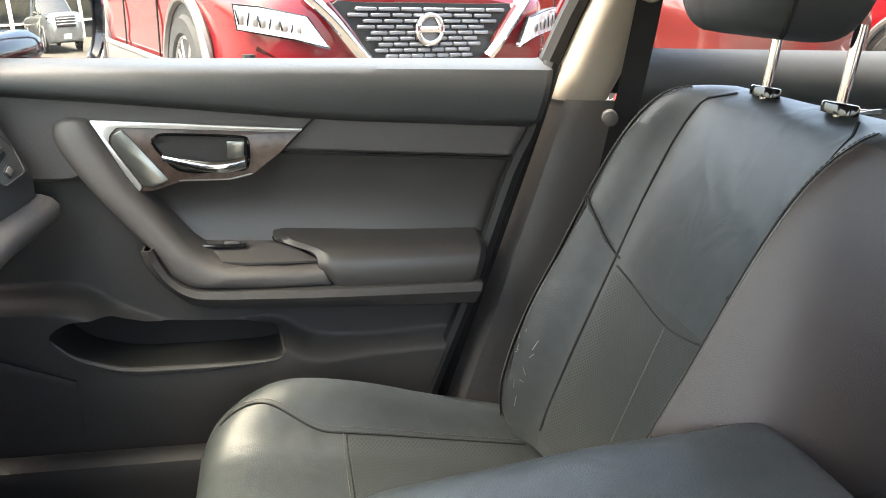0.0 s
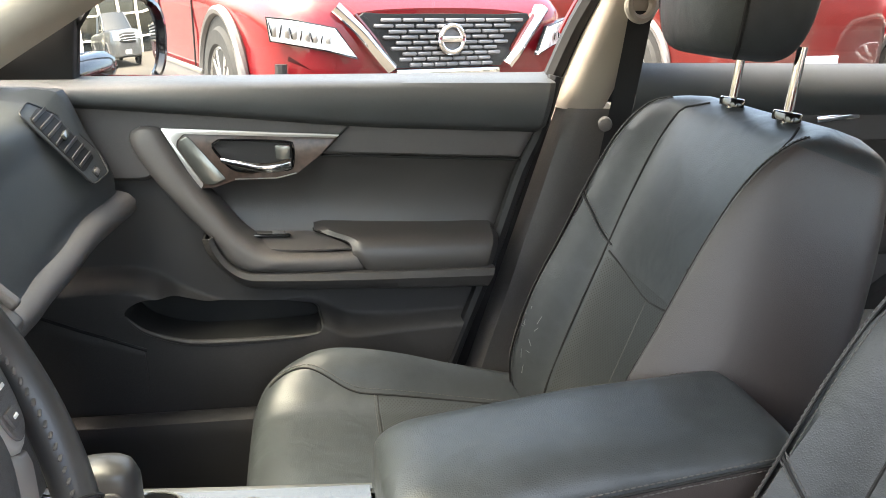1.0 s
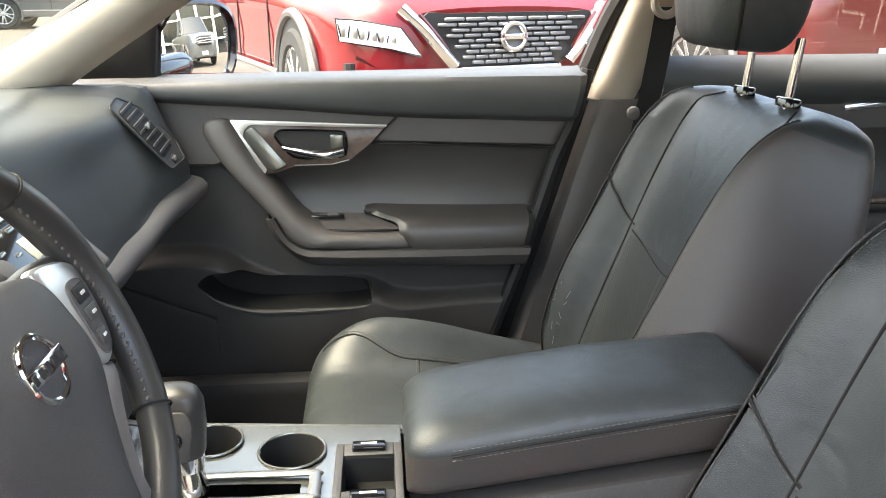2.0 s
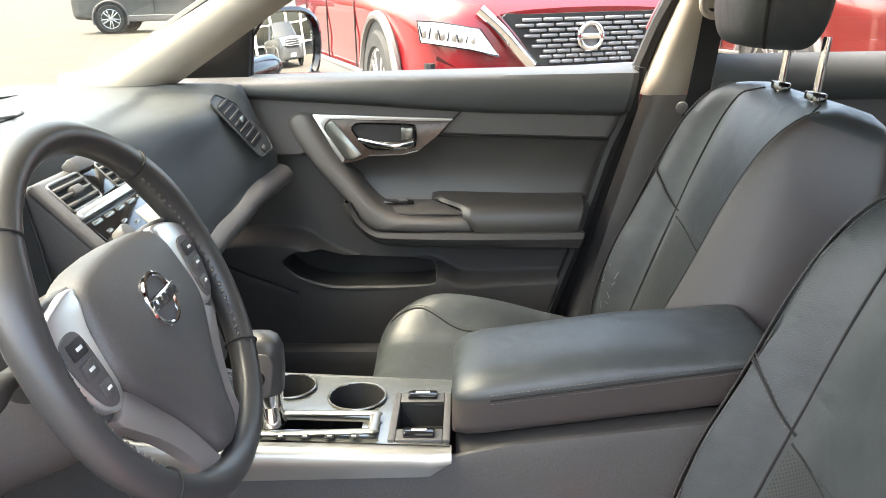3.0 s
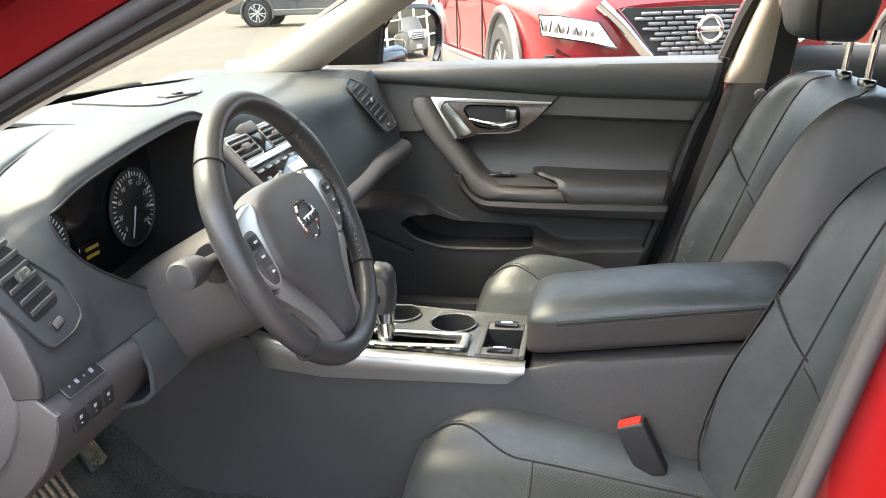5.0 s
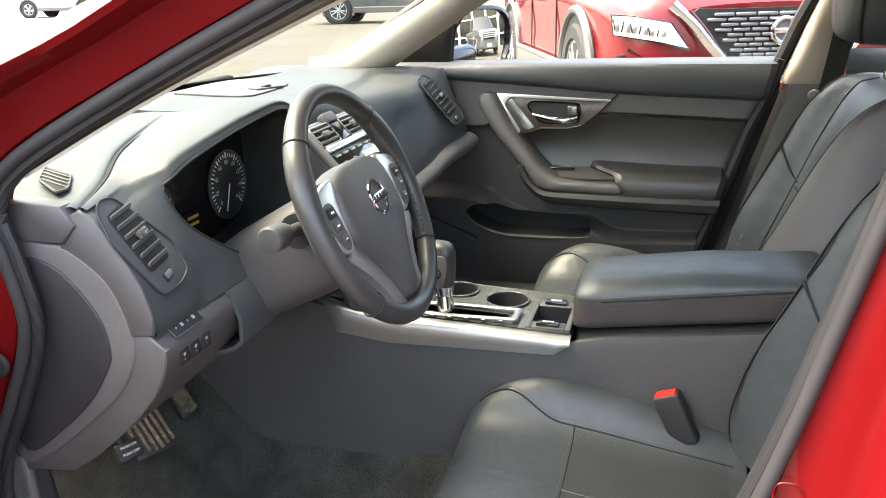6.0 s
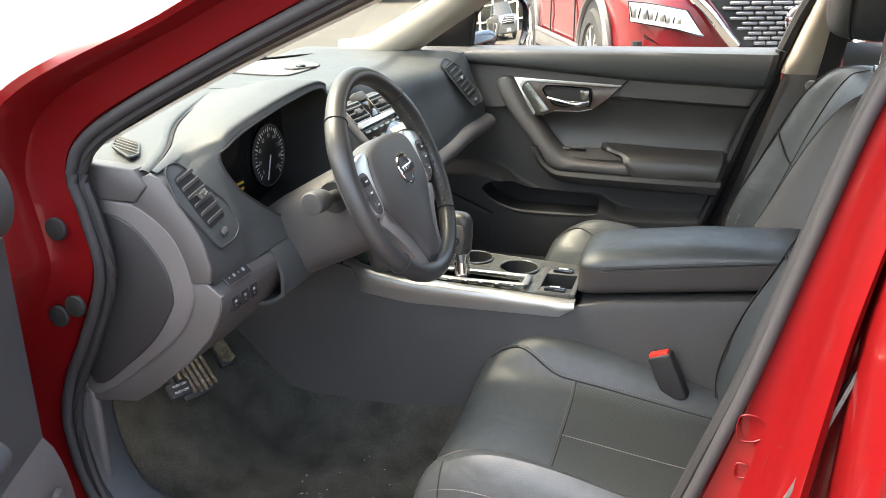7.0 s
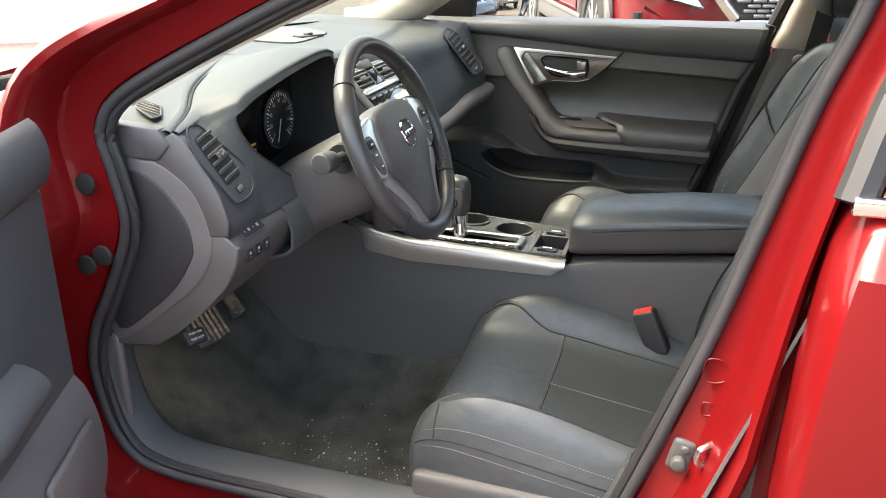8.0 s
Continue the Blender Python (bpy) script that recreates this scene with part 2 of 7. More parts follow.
def frame_of(origin, x, z):
    """A pose whose local x runs along x and whose local z points along z."""
    z = Vector(z).normalized()
    x = Vector(x)
    x = (x - z * x.dot(z)).normalized()
    y = z.cross(x)
    m = Matrix((x, y, z)).transposed().to_4x4()
    m.translation = origin
    return m


def part(name, bm, material, parent=None, label="", sharp=40):
    me = bpy.data.meshes.new(name)
    bm.to_mesh(me)
    bm.free()
    me.materials.append(material)
    for f in me.polygons:
        f.use_smooth = True
    me.set_sharp_from_angle(angle=radians(sharp))
    ob = new(name, me)
    if parent is not None:
        ob.parent = parent
        ob.matrix_parent_inverse = parent.matrix_basis.inverted()
    if label:
        ob["label"] = label
    return ob


def thing(name, at, label, category, group="", kind=""):
    e = new(name)
    e.location = at
    e.empty_display_size = 0.05
    return tagged(e, label, category, group, kind)


def join(*bms):
    """One bmesh of several."""
    out = bms[0]
    for b in bms[1:]:
        tmp = bpy.data.meshes.new("tmp")
        b.to_mesh(tmp)
        b.free()
        out.from_mesh(tmp)
        bpy.data.meshes.remove(tmp)
    return out


def stitches(path, r=0.0009, pitch=0.0065):
    """A row of short thread dashes along a path, as one mesh."""
    p = np.array(path, float)
    s = np.concatenate([[0], np.cumsum(np.linalg.norm(np.diff(p, axis=0), axis=1))])
    n = max(2, int(s[-1] / pitch))
    at = np.stack([np.interp((np.arange(n)[:, None] + np.array([0.14, 0.5, 0.86])) * s[-1] / n, s, p[:, j]) for j in range(3)], 2)
    bm = bmesh.new()
    for a, b, c in at:
        t = Vector(c - a).normalized()
        u = t.cross(Vector((0.3, 0.2, 1))).normalized()
        w = u.cross(t)
        rings_ = [[bm.verts.new(Vector(q) + u * (k * math.cos(x)) + w * (k * math.sin(x))) for x in (0, 1.571, 3.142, 4.712)] for q, k in ((a, r * 0.5), (b, r), (c, r * 0.5))]
        for f, g in zip(rings_, rings_[1:]):
            for j in range(4):
                bm.faces.new((f[j], f[j - 1], g[j - 1], g[j]))
        bm.faces.new(rings_[0])
        bm.faces.new(rings_[2][::-1])
    return bm


def smooth01(x):
    x = min(1.0, max(0.0, x))
    return x * x * (3 - 2 * x)


YC = 0.53      # the car's middle
YL = -0.12     # the door seal on the driver's side
YR = 2 * YC - YL

# ---- ground ----
GZ = 0.22      # the lot lies a little higher beyond the sedan
gb = bmesh.new()
bmesh.ops.create_grid(gb, x_segments=140, y_segments=160, size=400)
for v in gb.verts:
    v.co.x = math.copysign(abs(v.co.x / 400) ** 2.2 * 400, v.co.x)
    v.co.y = math.copysign(abs(v.co.y / 400) ** 2.2 * 400, v.co.y)
    v.co.z = GZ * smooth01((v.co.y - 1.6) / 1.5)
ground = part("ground", gb, LOT)
tagged(ground, "pale sunlit concrete car lot", "ground", kind="structure")

# ---- the car body: side frame round the driver's door ----
SEAL = [(-0.158, 1.207), (-0.36, 1.115), (-0.548, 1.019), (-0.600, 0.957), (-0.59, 0.894), (-0.58, 0.802), (-0.624, 0.699), (-0.672, 0.608),
        (-0.688, 0.517), (-0.658, 0.395), (-0.577, 0.341), (-0.341, 0.334), (0.0, 0.335), (0.12, 0.345), (0.19, 0.39), (0.226, 0.474), (0.306, 0.73), (0.351, 0.908), (0.389, 1.062),
        (0.424, 1.173), (0.435, 1.27), (0.40, 1.33), (0.30, 1.352), (0.15, 1.333), (0.0, 1.274)]
seal2d = cr(SEAL, 220, closed=True)


def offset_loop(loop, d):
    """The loop moved outwards by d, which may be a function of the point."""
    n = len(loop)
    out = []
    for i in range(n):
        t = loop[(i + 2) % n] - loop[i - 2]
        t /= np.linalg.norm(t)
        nrm = np.array([t[1], -t[0]])
        out.append(loop[i] - nrm * (d(loop[i]) if callable(d) else d))
    return np.array(out)


area = 0.5 * sum(seal2d[i][0] * seal2d[(i + 1) % 220][1] - seal2d[(i + 1) % 220][0] * seal2d[i][1] for i in range(220))
SIGN = 1 if area > 0 else -1


def rail(p):
    """How wide the painted frame is at a point of the seal line."""
    if p[1] > 1.0 and p[0] < 0.1:
        return 0.092
    if p[0] < -0.5:
        return 0.13
    if p[1] < 0.45:
        return 0.09
    if p[0] > 0.15:
        return max(0.045, 0.385 - p[0])
    return 0.085


def smooth_list(v, k=14):
    v = np.array(v)
    return np.convolve(np.concatenate([v[-k:], v, v[:k]]), np.ones(2 * k + 1) / (2 * k + 1), "valid")


widths = smooth_list([rail(p) for p in seal2d])


upper = smooth_list([1.0 if p[1] > 1.03 and p[0] < 0.1 else 0.0 for p in seal2d], 8)


def loop_at(frac, y, side, y_up=None):
    """The frame's loop at a share of its width, y metres outside the seal plane (y_up along the front pillar)."""
    n = len(seal2d)
    out = []
    for i in range(n):
        t = seal2d[(i + 3) % n] - seal2d[i - 3]
        t /= np.linalg.norm(t)
        nrm = np.array([t[1], -t[0]]) * SIGN
        q = seal2d[i] + nrm * widths[i] * frac
        d = y if y_up is None else y * (1 - upper[i]) + y_up * upper[i]
        yy = (YL - d) if side < 0 else (YR + d)
        out.append((q[0], yy, q[1]))
    return out


car = thing("red_sedan", (0, YC, 0), "red four-door sedan with its driver door open", "car")
for side in (-1,):
    prof = [(-0.05, -0.03), (0.06, -0.006), (0.10, 0.004), (0.38, 0.012), (0.52, 0.025), (0.56, 0.05), (0.61, 0.078), (0.69, 0.098), (0.80, 0.108), (0.90, 0.104), (0.98, 0.088), (1.04, 0.058), (1.06, 0.01)]
    up_ = [-0.03, -0.006, 0.004, 0.012, 0.018, 0.034, 0.050, 0.054, 0.046, 0.030, 0.012, -0.01, -0.04]
    part("door_frame", sheet([loop_at(f, y, side, u) for (f, y), u in zip(prof, up_)], closed_v=True), RED, car, "glossy red painted door opening")
    part("door_seal", tube(loop_at(-0.02, 0.006, side), 0.0085, 10, closed=True), SEALGREY, car, "dark grey rubber door seal")
    part("seal_lip", tube(loop_at(-0.12, -0.002, side), 0.0085, 8, closed=True), RUBBER, car, "black seal lip")

# round plugs and a boss on the hinge pillar
for x, z in ((-0.628, 0.873), (-0.617, 0.755), (-0.650, 0.735)):
    part("plug", disc(0.017, 0.006, frame_of((x, YL - 0.019, z), (1, 0, 0), (0, -1, 0))), DARK, car, "black round rubber plug")

# ---- floor, sills, firewall, roof ----
fl = []
for x in np.linspace(-1.0, 1.4, 40):
    row = []
    for y in np.linspace(YL + 0.03, YR - 0.03, 44):
        tun = math.exp(-((y - YC) / 0.14) ** 2)
        z = 0.27 + 0.16 * tun + 0.004 * math.sin(x * 21 + y * 13)
        if x < -0.55:
            z += (-(x + 0.55)) * 0.85
        row.append((x, y, z))
    fl.append(row)
floor = part("floor", thick(sheet(fl), 0.02), CARPET)
tagged(floor, "worn charcoal carpet with sand and crumbs on it", "carpet", kind="structure")
for side in (-1, 1):
    def sy(d):
        return YL + d if side < 0 else YR - d
    idx = [i for i in range(220) if seal2d[i][1] < 0.60 and seal2d[i][0] < 0.235]
    k0 = next(i for i in idx if (i - 1) % 220 not in idx)
    rows_ = []
    for q in range(len(idx)):
        i = (k0 + q) % 220
        t = seal2d[(i + 3) % 220] - seal2d[i - 3]
        t /= np.linalg.norm(t)
        n_ = np.array([t[1], -t[0]]) * -SIGN
        p = seal2d[i]
        rows_.append([(p[0] + n_[0] * a, sy(b), p[1] + n_[1] * a) for a, b in ((0.008, 0.0), (0.012, 0.012), (0.014, 0.04), (0.010, 0.075), (0.0, 0.09), (-0.03, 0.10))])
    if side > 0:
        prof_ = cr([(0.0, 0.385), (-0.012, 0.412), (-0.03, 0.422), (-0.055, 0.422), (-0.068, 0.412), (-0.075, 0.36), (-0.085, 0.27)], 20)
        rows_ = [[(x, YR + 0.02 + d, z + 0.02 * smooth01((-0.45 - x) / 0.2)) for d, z in prof_] for x in np.linspace(-0.72, 0.28, 24)]
    sill = part("sill_trim", thick(sheet(rows_), 0.005), SOFT if side < 0 else FUSE)
    tagged(sill, "black plastic door sill scuff plate", "sill trim", kind="structure")
    kick = part("kick_panel", rbox(0.30, 0.02, 0.34, 0.01, 3, Matrix.Translation((-0.80, sy(0.03), 0.42))), PLASTIC)
    tagged(kick, "black plastic kick panel beside the footwell", "trim", kind="structure")
firewall = part("firewall", rbox(0.03, YR - YL, 0.75, 0.01, 2, Matrix.Translation((-1.02, YC, 0.6))), CARPET)
tagged(firewall, "dark carpeted bulkhead under the dashboard", "bulkhead", kind="structure")

rf = []
for x in np.linspace(-0.30, 1.75, 26):
    zc = 1.44 - 0.10 * ((x - 0.55) / 0.9) ** 2
    rf.append([(x, YC + u * 0.60, zc - 0.075 * abs(u) ** 3) for u in np.linspace(-1, 1, 21)])
part("roof", thick(sheet(rf), 0.03), RED, car, "red painted roof")
rf2 = [[(x, y, z - 0.034) for x, y, z in row] for row in rf]
headliner = part("headliner", thick(sheet(rf2), 0.004), BEIGE)
tagged(headliner, "beige fabric headliner", "ceiling", kind="structure")

# ---- hood and front wings, outside the windscreen ----
hd = []
for x in np.linspace(-2.25, -1.13, 24):
    s = (x + 2.25) / 1.12
    zc = 0.88 + 0.09 * s ** 0.6
    wid = 0.74 + 0.06 * s
    hd.append([(x, YC + u * wid, zc - 0.10 * abs(u) ** 2.5 + (0.012 if 0.5 < abs(u) < 0.62 else 0)) for u in np.linspace(-1, 1, 41)])
part("hood", thick(sheet(hd), 0.02), RED, car, "red hood with sky reflections")
for side in (-1, 1):
    wing = []
    for x in np.linspace(-2.3, -0.80, 26):
        s = (x + 2.3) / 1.5
        top = 0.62 + 0.30 * s ** 0.7
        yo = 0.80 + 0.08 * math.sin(math.pi * min(1, s * 0.9 + 0.05))
        wing.append([(x, YC + side * yw, z) for yw, z in ((yo - 0.09, top), (yo - 0.03, top - 0.015), (yo, top - 0.06), (yo + 0.02, top - 0.2), (yo + 0.01, top - 0.42), (yo - 0.02, 0.25))])
    part("fender", thick(sheet(wing), 0.012), RED, car, "red front fender")
part("cowl", rbox(0.16, 1.36, 0.03, 0.01, 3, Matrix.Translation((-1.10, YC, 0.925))), DARK, car, "black plastic cowl below the windscreen")

# windscreen
ws = []
for v in np.linspace(0, 1, 14):
    row = []
    for u in np.linspace(-1, 1, 25):
        a = abs(u) ** 2.2
        row.append(((-1.06 + 0.28 * a) * (1 - v) + (-0.30 + 0.17 * a) * v, YC + u * (0.675 - 0.12 * v), 0.955 + 0.01 * u * u + (0.43 - 0.07 * u * u) * v))
    ws.append(row)
wsg = part("windscreen", sheet(ws), SCREENGLASS, car, "clear windscreen glass")
for u in (-1, 1):
    part("screen_border", tube([(x, y, z) for x, y, z in [r[0 if u < 0 else -1] for r in ws]], 0.014, 6), RUBBER, car, "black windscreen border")
part("screen_border", tube(ws[0], 0.012, 6), RUBBER, car, "black windscreen border")
frit = [[tuple(Vector(ws[0][j]).lerp(Vector(ws[-1][j]), v) + Vector((0.004, 0, -0.004))) for j in range(25)] for v in (0.0, 0.03, 0.06, 0.09)]
part("screen_band", thick(sheet(frit), 0.002), DARK, car, "black ceramic band along the windscreen's foot")

# ---- pillars ----
for side in (-1, 1):
    def yy(d):
        return YC + side * d
    base = [(-0.755, 0.650, 0.972), (-0.675, 0.640, 0.985), (-0.59, 0.628, 1.028), (-0.44, 0.612, 1.118), (-0.27, 0.585, 1.215), (-0.05, 0.555, 1.315), (0.05, 0.54, 1.36)]
    if side < 0:
        base = [(-0.548, 0.632, 1.004), (-0.36, 0.625, 1.098), (-0.158, 0.605, 1.188), (0.0, 0.59, 1.255), (0.06, 0.58, 1.285)]
    c = cr(base, 30)
    secs = []
    for i, (x, d, z) in enumerate(c):
        k = i / 29
        w = (0.058 - 0.014 * k) if side > 0 else 0.011
        a = [(-w, 0.035), (-w * 0.6, -0.005), (0.0, -0.022), (w * 0.6, -0.012), (w * 0.95, 0.02), (w * 0.8, 0.05)]
        # offsets along the pillar's normal (up/forward) and out
        secs.append([(x + q[0] * -0.5, yy(d + q[1] * (1 if side > 0 else 0.4)), z + q[0] * 0.86) for q in cr(a, 16)])
    part("pillar_trim", thick(sheet(secs), 0.004), BEIGE, car, "beige front pillar trim")
    # outer painted pillar
    base = [(-0.78, 0.74, 0.945), (-0.62, 0.72, 1.03), (-0.42, 0.70, 1.14), (-0.22, 0.665, 1.245), (0.0, 0.63, 1.34), (0.25, 0.60, 1.395), (0.6, 0.595, 1.41), (1.2, 0.58, 1.36)]
    c = cr(base, 40)
    secs = []
    for i, (x, d, z) in enumerate(c):
        w = 0.045
        a = [(-w, -0.035), (-w * 0.7, 0.0), (0.0, 0.022), (w * 0.7, 0.02), (w, 0.0)]
        secs.append([(x + q[0] * 0.45, yy(d + q[1]), z - q[0] * 0.89) for q in cr(a, 14)])
    if side > 0:
        part("pillar_skin", thick(sheet(secs[14:]), 0.01), RED, car, "glossy red front pillar and roof rail")
    # B pillar: beige above, black below
    def bp(z, d, x0, x1, mat_, name, lab):
        rows_ = []
        for zz, xa, xb, dd in z:
            a = [(xa, dd + 0.05), (xa + 0.01, dd + 0.012), (xa + 0.03, dd), (xb - 0.03, dd - 0.004), (xb - 0.008, dd + 0.01), (xb, dd + 0.06)]
            rows_.append([(x, yy(q), zz) for x, q in cr(a, 18)])
        return part(name, thick(sheet(rows_), 0.004), mat_, car, lab)
    up = [(z_, (-0.018 if side > 0 else 0) + np.interp(z_, [0.95, 1.14, 1.36], [0.443, 0.50, 0.56]), np.interp(z_, [0.95, 1.14, 1.36], [0.525, 0.60, 0.66]), 0.71 - 0.10 * (z_ - 0.95) / 0.4) for z_ in np.linspace(0.95, 1.36, 14)]
    bp(up, 0, 0, 0, BEIGE, "pillar_trim", "beige centre pillar trim")
    lo_ = [(z_, np.interp(z_, [0.33, 0.432, 0.65, 0.952], [0.245, 0.278, 0.345, 0.436]), np.interp(z_, [0.33, 0.43, 0.95], [0.50, 0.50, 0.60]), 0.70) for z_ in np.linspace(0.22, 0.952, 22)]
    bp(lo_, 0, 0, 0, PLASTIC, "pillar_trim", "black plastic lower centre pillar trim")

# latch striker and switch on the driver's B pillar
part("striker", join(rbox(0.022, 0.006, 0.078, 0.003, 2, Matrix.Translation((0.347, YL - 0.016, 0.592)) @ pose(0, 0, 0, 0, 12, 0)),
     tube(cr([(0.343, YL - 0.016, 0.609), (0.318, YL - 0.040, 0.607), (0.312, YL - 0.043, 0.599), (0.312, YL - 0.043, 0.587), (0.318, YL - 0.040, 0.580), (0.340, YL - 0.016, 0.580)], 26), 0.0048, 8),
     disc(0.006, 0.004, frame_of((0.352, YL - 0.018, 0.620), (1, 0, 0), (0, -1, 0))), disc(0.006, 0.004, frame_of((0.341, YL - 0.018, 0.563), (1, 0, 0), (0, -1, 0)))), STEEL, car, "bright zinc door striker")
part("door_switch", join(rbox(0.032, 0.012, 0.050, 0.010, 3, Matrix.Translation((0.292, YL - 0.012, 0.572)) @ pose(0, 0, 0, 0, 12, 0)), disc(0.010, 0.012, frame_of((0.289, YL - 0.018, 0.564), (1, 0, 0), (0, -1, 0))), disc(0.006, 0.006, frame_of((0.296, YL - 0.018, 0.586), (1, 0, 0), (0, -1, 0)))), GREYPLASTIC, car, "grey rubber door switch")
for x, z, s in ((0.322, 0.708, 0.014), (0.318, 0.650, 0.008)):
    part("embossed_pad", tube(cr([(x + a * s, YL - 0.0125, z + b * s) for a, b in ((-1, -1), (-1, 1), (0.3, 1.2), (1, 0.4), (1, -0.6), (0.2, -1.2))], 24, closed=True), 0.0011, 6, closed=True), RED, car)

# ---- rear doors (skin, glass line) ----
for side in (-1, 1):
    rows_ = []
    for z in np.linspace(0.28, 0.985, 16):
        xa = (0.16 if side > 0 else 0) + np.interp(z, [0.28, 0.6, 0.8, 0.93, 0.985], [0.398, 0.398, 0.402, 0.412, 0.435])
        bul = 0.845 + 0.04 * math.sin((z - 0.25) * 3.4) - (0.06 * max(0, z - 0.962) / 0.023)
        row = [(xa + 0.02, bul - 0.02)] if side > 0 else [(xa - 0.002, bul - 0.15), (xa - 0.004, bul - 0.10), (xa - 0.004, bul - 0.02), (xa + 0.006, bul - 0.003)]
        row += [(xa + 0.02 + 0.85 * k, bul + 0.012 * math.sin(k * 2.5)) for k in np.linspace(0, 1, 14)]
        rows_.append([(x, YC + side * d, z) for x, d in row])
    part("rear_door_skin", thick(sheet(rows_), 0.008), RED, car, "glossy red rear door skin")
    pp = []
    for z in np.linspace(0.30, 1.02, 18):
        xa = np.interp(z, [0.345, 0.39, 0.474, 0.73, 0.908, 1.062], [0.12, 0.19, 0.226, 0.306, 0.351, 0.389])
        pp.append([(x, YC + side * d, z) for x, d in ((max(0.335, xa + 0.05), 0.675), (max(0.36, xa + 0.06), 0.69), (max(0.40, xa + 0.07), 0.71), (0.50, 0.73))])
    if side < 0:
        part("pillar_panel", sheet(pp), RED, car, "red recess behind the door opening")
    part("rear_sill", rbox(3.0, 0.14, 0.16, 0.03, 3, Matrix.Translation((-0.1, YC + side * (0.77 if side < 0 else 0.84), 0.25))), RED, car, "red rocker panel")
    part("window_strip", rbox(0.90, 0.012, 0.020, 0.004, 2, Matrix.Translation((0.863 if side < 0 else 0.96, YC + side * 0.815, 0.993))), CHROME, car, "bright chrome window strip")
    g = sheet([[(x, YC + side * (0.795 - 0.20 * k), 1.0 + 0.36 * k) for x in np.linspace(0.50 + 0.05 * k, 1.30 - 0.1 * k, 8)] for k in np.linspace(0, 1, 6)])
    gl = part("side_glass", g, CLEAR, car, "clear side window")
    gl.visible_shadow = False
    fx = -0.035 if side < 0 else 0.0
    fr_ = cr([(0.452 + fx, YC + side * 0.80, 0.99), (0.49 + fx, YC + side * 0.755, 1.12), (0.545, YC + side * 0.66, 1.30), (0.60, YC + side * 0.62, 1.37)], 16)
    part("window_frame", tube(fr_, 0.02, 8), RUBBER, car, "black rear window frame")
# rear wall of the cabin
part("rear_bulkhead", rbox(0.05, 1.4, 0.75, 0.02, 2, Matrix.Translation((1.66, YC, 0.62))), DARK, car, "black panel behind the rear seat")
g = sheet([[(1.62 - 0.4 * 0 + 0.45 * (1 - k), YC + u * 0.6, 1.0 + 0.36 * k) for u in np.linspace(-1, 1, 8)] for k in np.linspace(0, 1, 5)])
rg = part("rear_glass", g, CLEAR, car, "clear rear window")
rg.visible_shadow = False

# ---- passenger door panel ----
pdoor = thing("passenger_door", (0, 1.26, 0.4), "closed front passenger door with black trim panel", "car door")
XR = lerp([0.30, 0.453, 0.526, 0.635, 0.709, 0.861, 0.92, 1.017], [0.185, 0.226, 0.251, 0.291, 0.314, 0.360, 0.387, 0.411])


def band(zlo, zhi, yf, x0=-0.70, n=70, k=16, roll=0.008, xr=XR, edge=0.012):
    """A door band between two height curves; yf(x, t) is its inner face; its rim rolls outwards."""
    P = []
    for a in np.linspace(0, 1, n):
        row = []
        for t in np.linspace(0, 1, k):
            xe = xr(zlo(0.3) + (zhi(0.3) - zlo(0.3)) * t)
            xs0 = x0(t) if callable(x0) else x0
            x = xs0 + (xe - xs0) * a
            z = zlo(x) + (zhi(x) - zlo(x)) * t
            y = yf(x, t)
            d = min(t, 1 - t) * (zhi(x) - zlo(x))
            y += edge * (1 - smooth01(d / roll)) + edge * (1 - smooth01((xe - x) / 0.012))
            row.append((x, y, z))
        P.append(row)
    return thick(sheet(P), -0.01)


def through_points(pts, n):
    """Catmull-Rom through pts at even steps of its parameter."""
    p = np.array(pts, float)
    ext = np.vstack([2 * p[0] - p[1], p, 2 * p[-1] - p[-2]])
    out = []
    for s in np.linspace(0, len(p) - 1, n):
        i = min(int(s), len(p) - 2)
        t = s - i
        a, b, c, d = ext[i:i + 4]
        out.append(0.5 * (2 * b + (c - a) * t + (2 * a - 5 * b + 4 * c - d) * t * t + (3 * b - a - 3 * c + d) * t ** 3))
    return np.array(out)


def rounded(poly, r, k=4):
    """A polygon with its corners rounded."""
    p = np.array(poly, float)
    out = []
    for i in range(len(p)):
        a, b, c = p[i - 1], p[i], p[(i + 1) % len(p)]
        la, lc = np.linalg.norm(a - b), np.linalg.norm(c - b)
        q0, q1 = b + (a - b) * min(0.45, r / la), b + (c - b) * min(0.45, r / lc)
        for t in np.linspace(0, 1, k):
            out.append((1 - t) ** 2 * q0 + 2 * t * (1 - t) * b + t * t * q1)
    return out


ztop = lerp([-0.7, 0.42], [0.992, 1.004])
zpad = spline([-0.7, -0.441, -0.208, 0.057, 0.245, 0.40], [0.984, 0.971, 0.955, 0.934, 0.926, 0.920])
zseam = lerp([-0.7, -0.30, -0.26, -0.03, -0.004, 0.353, 0.40], [0.834, 0.834, 0.855, 0.860, 0.876, 0.862, 0.860])
part("upper_pad", band(zpad, ztop, lambda x, t: 1.216 - 0.016 * math.sin(math.pi * min(1, t * 0.72 + 0.20)) + 0.045 * smooth01((t - 0.88) / 0.12), n=90, k=34, roll=0.010, edge=0.016), SOFT, pdoor, "soft black upper door pad")
part("middle_band", band(zseam, zpad, lambda x, t: 1.222 + 0.004 * (1 - t), edge=0.010, roll=0.005, n=120, k=20), MIDTRIM, pdoor, "charcoal middle door band")
part("band_gap", tube([(x, 1.218, zpad(x)) for x in np.linspace(-0.46, 0.39, 50)], 0.0026, 6), SEAM, pdoor)


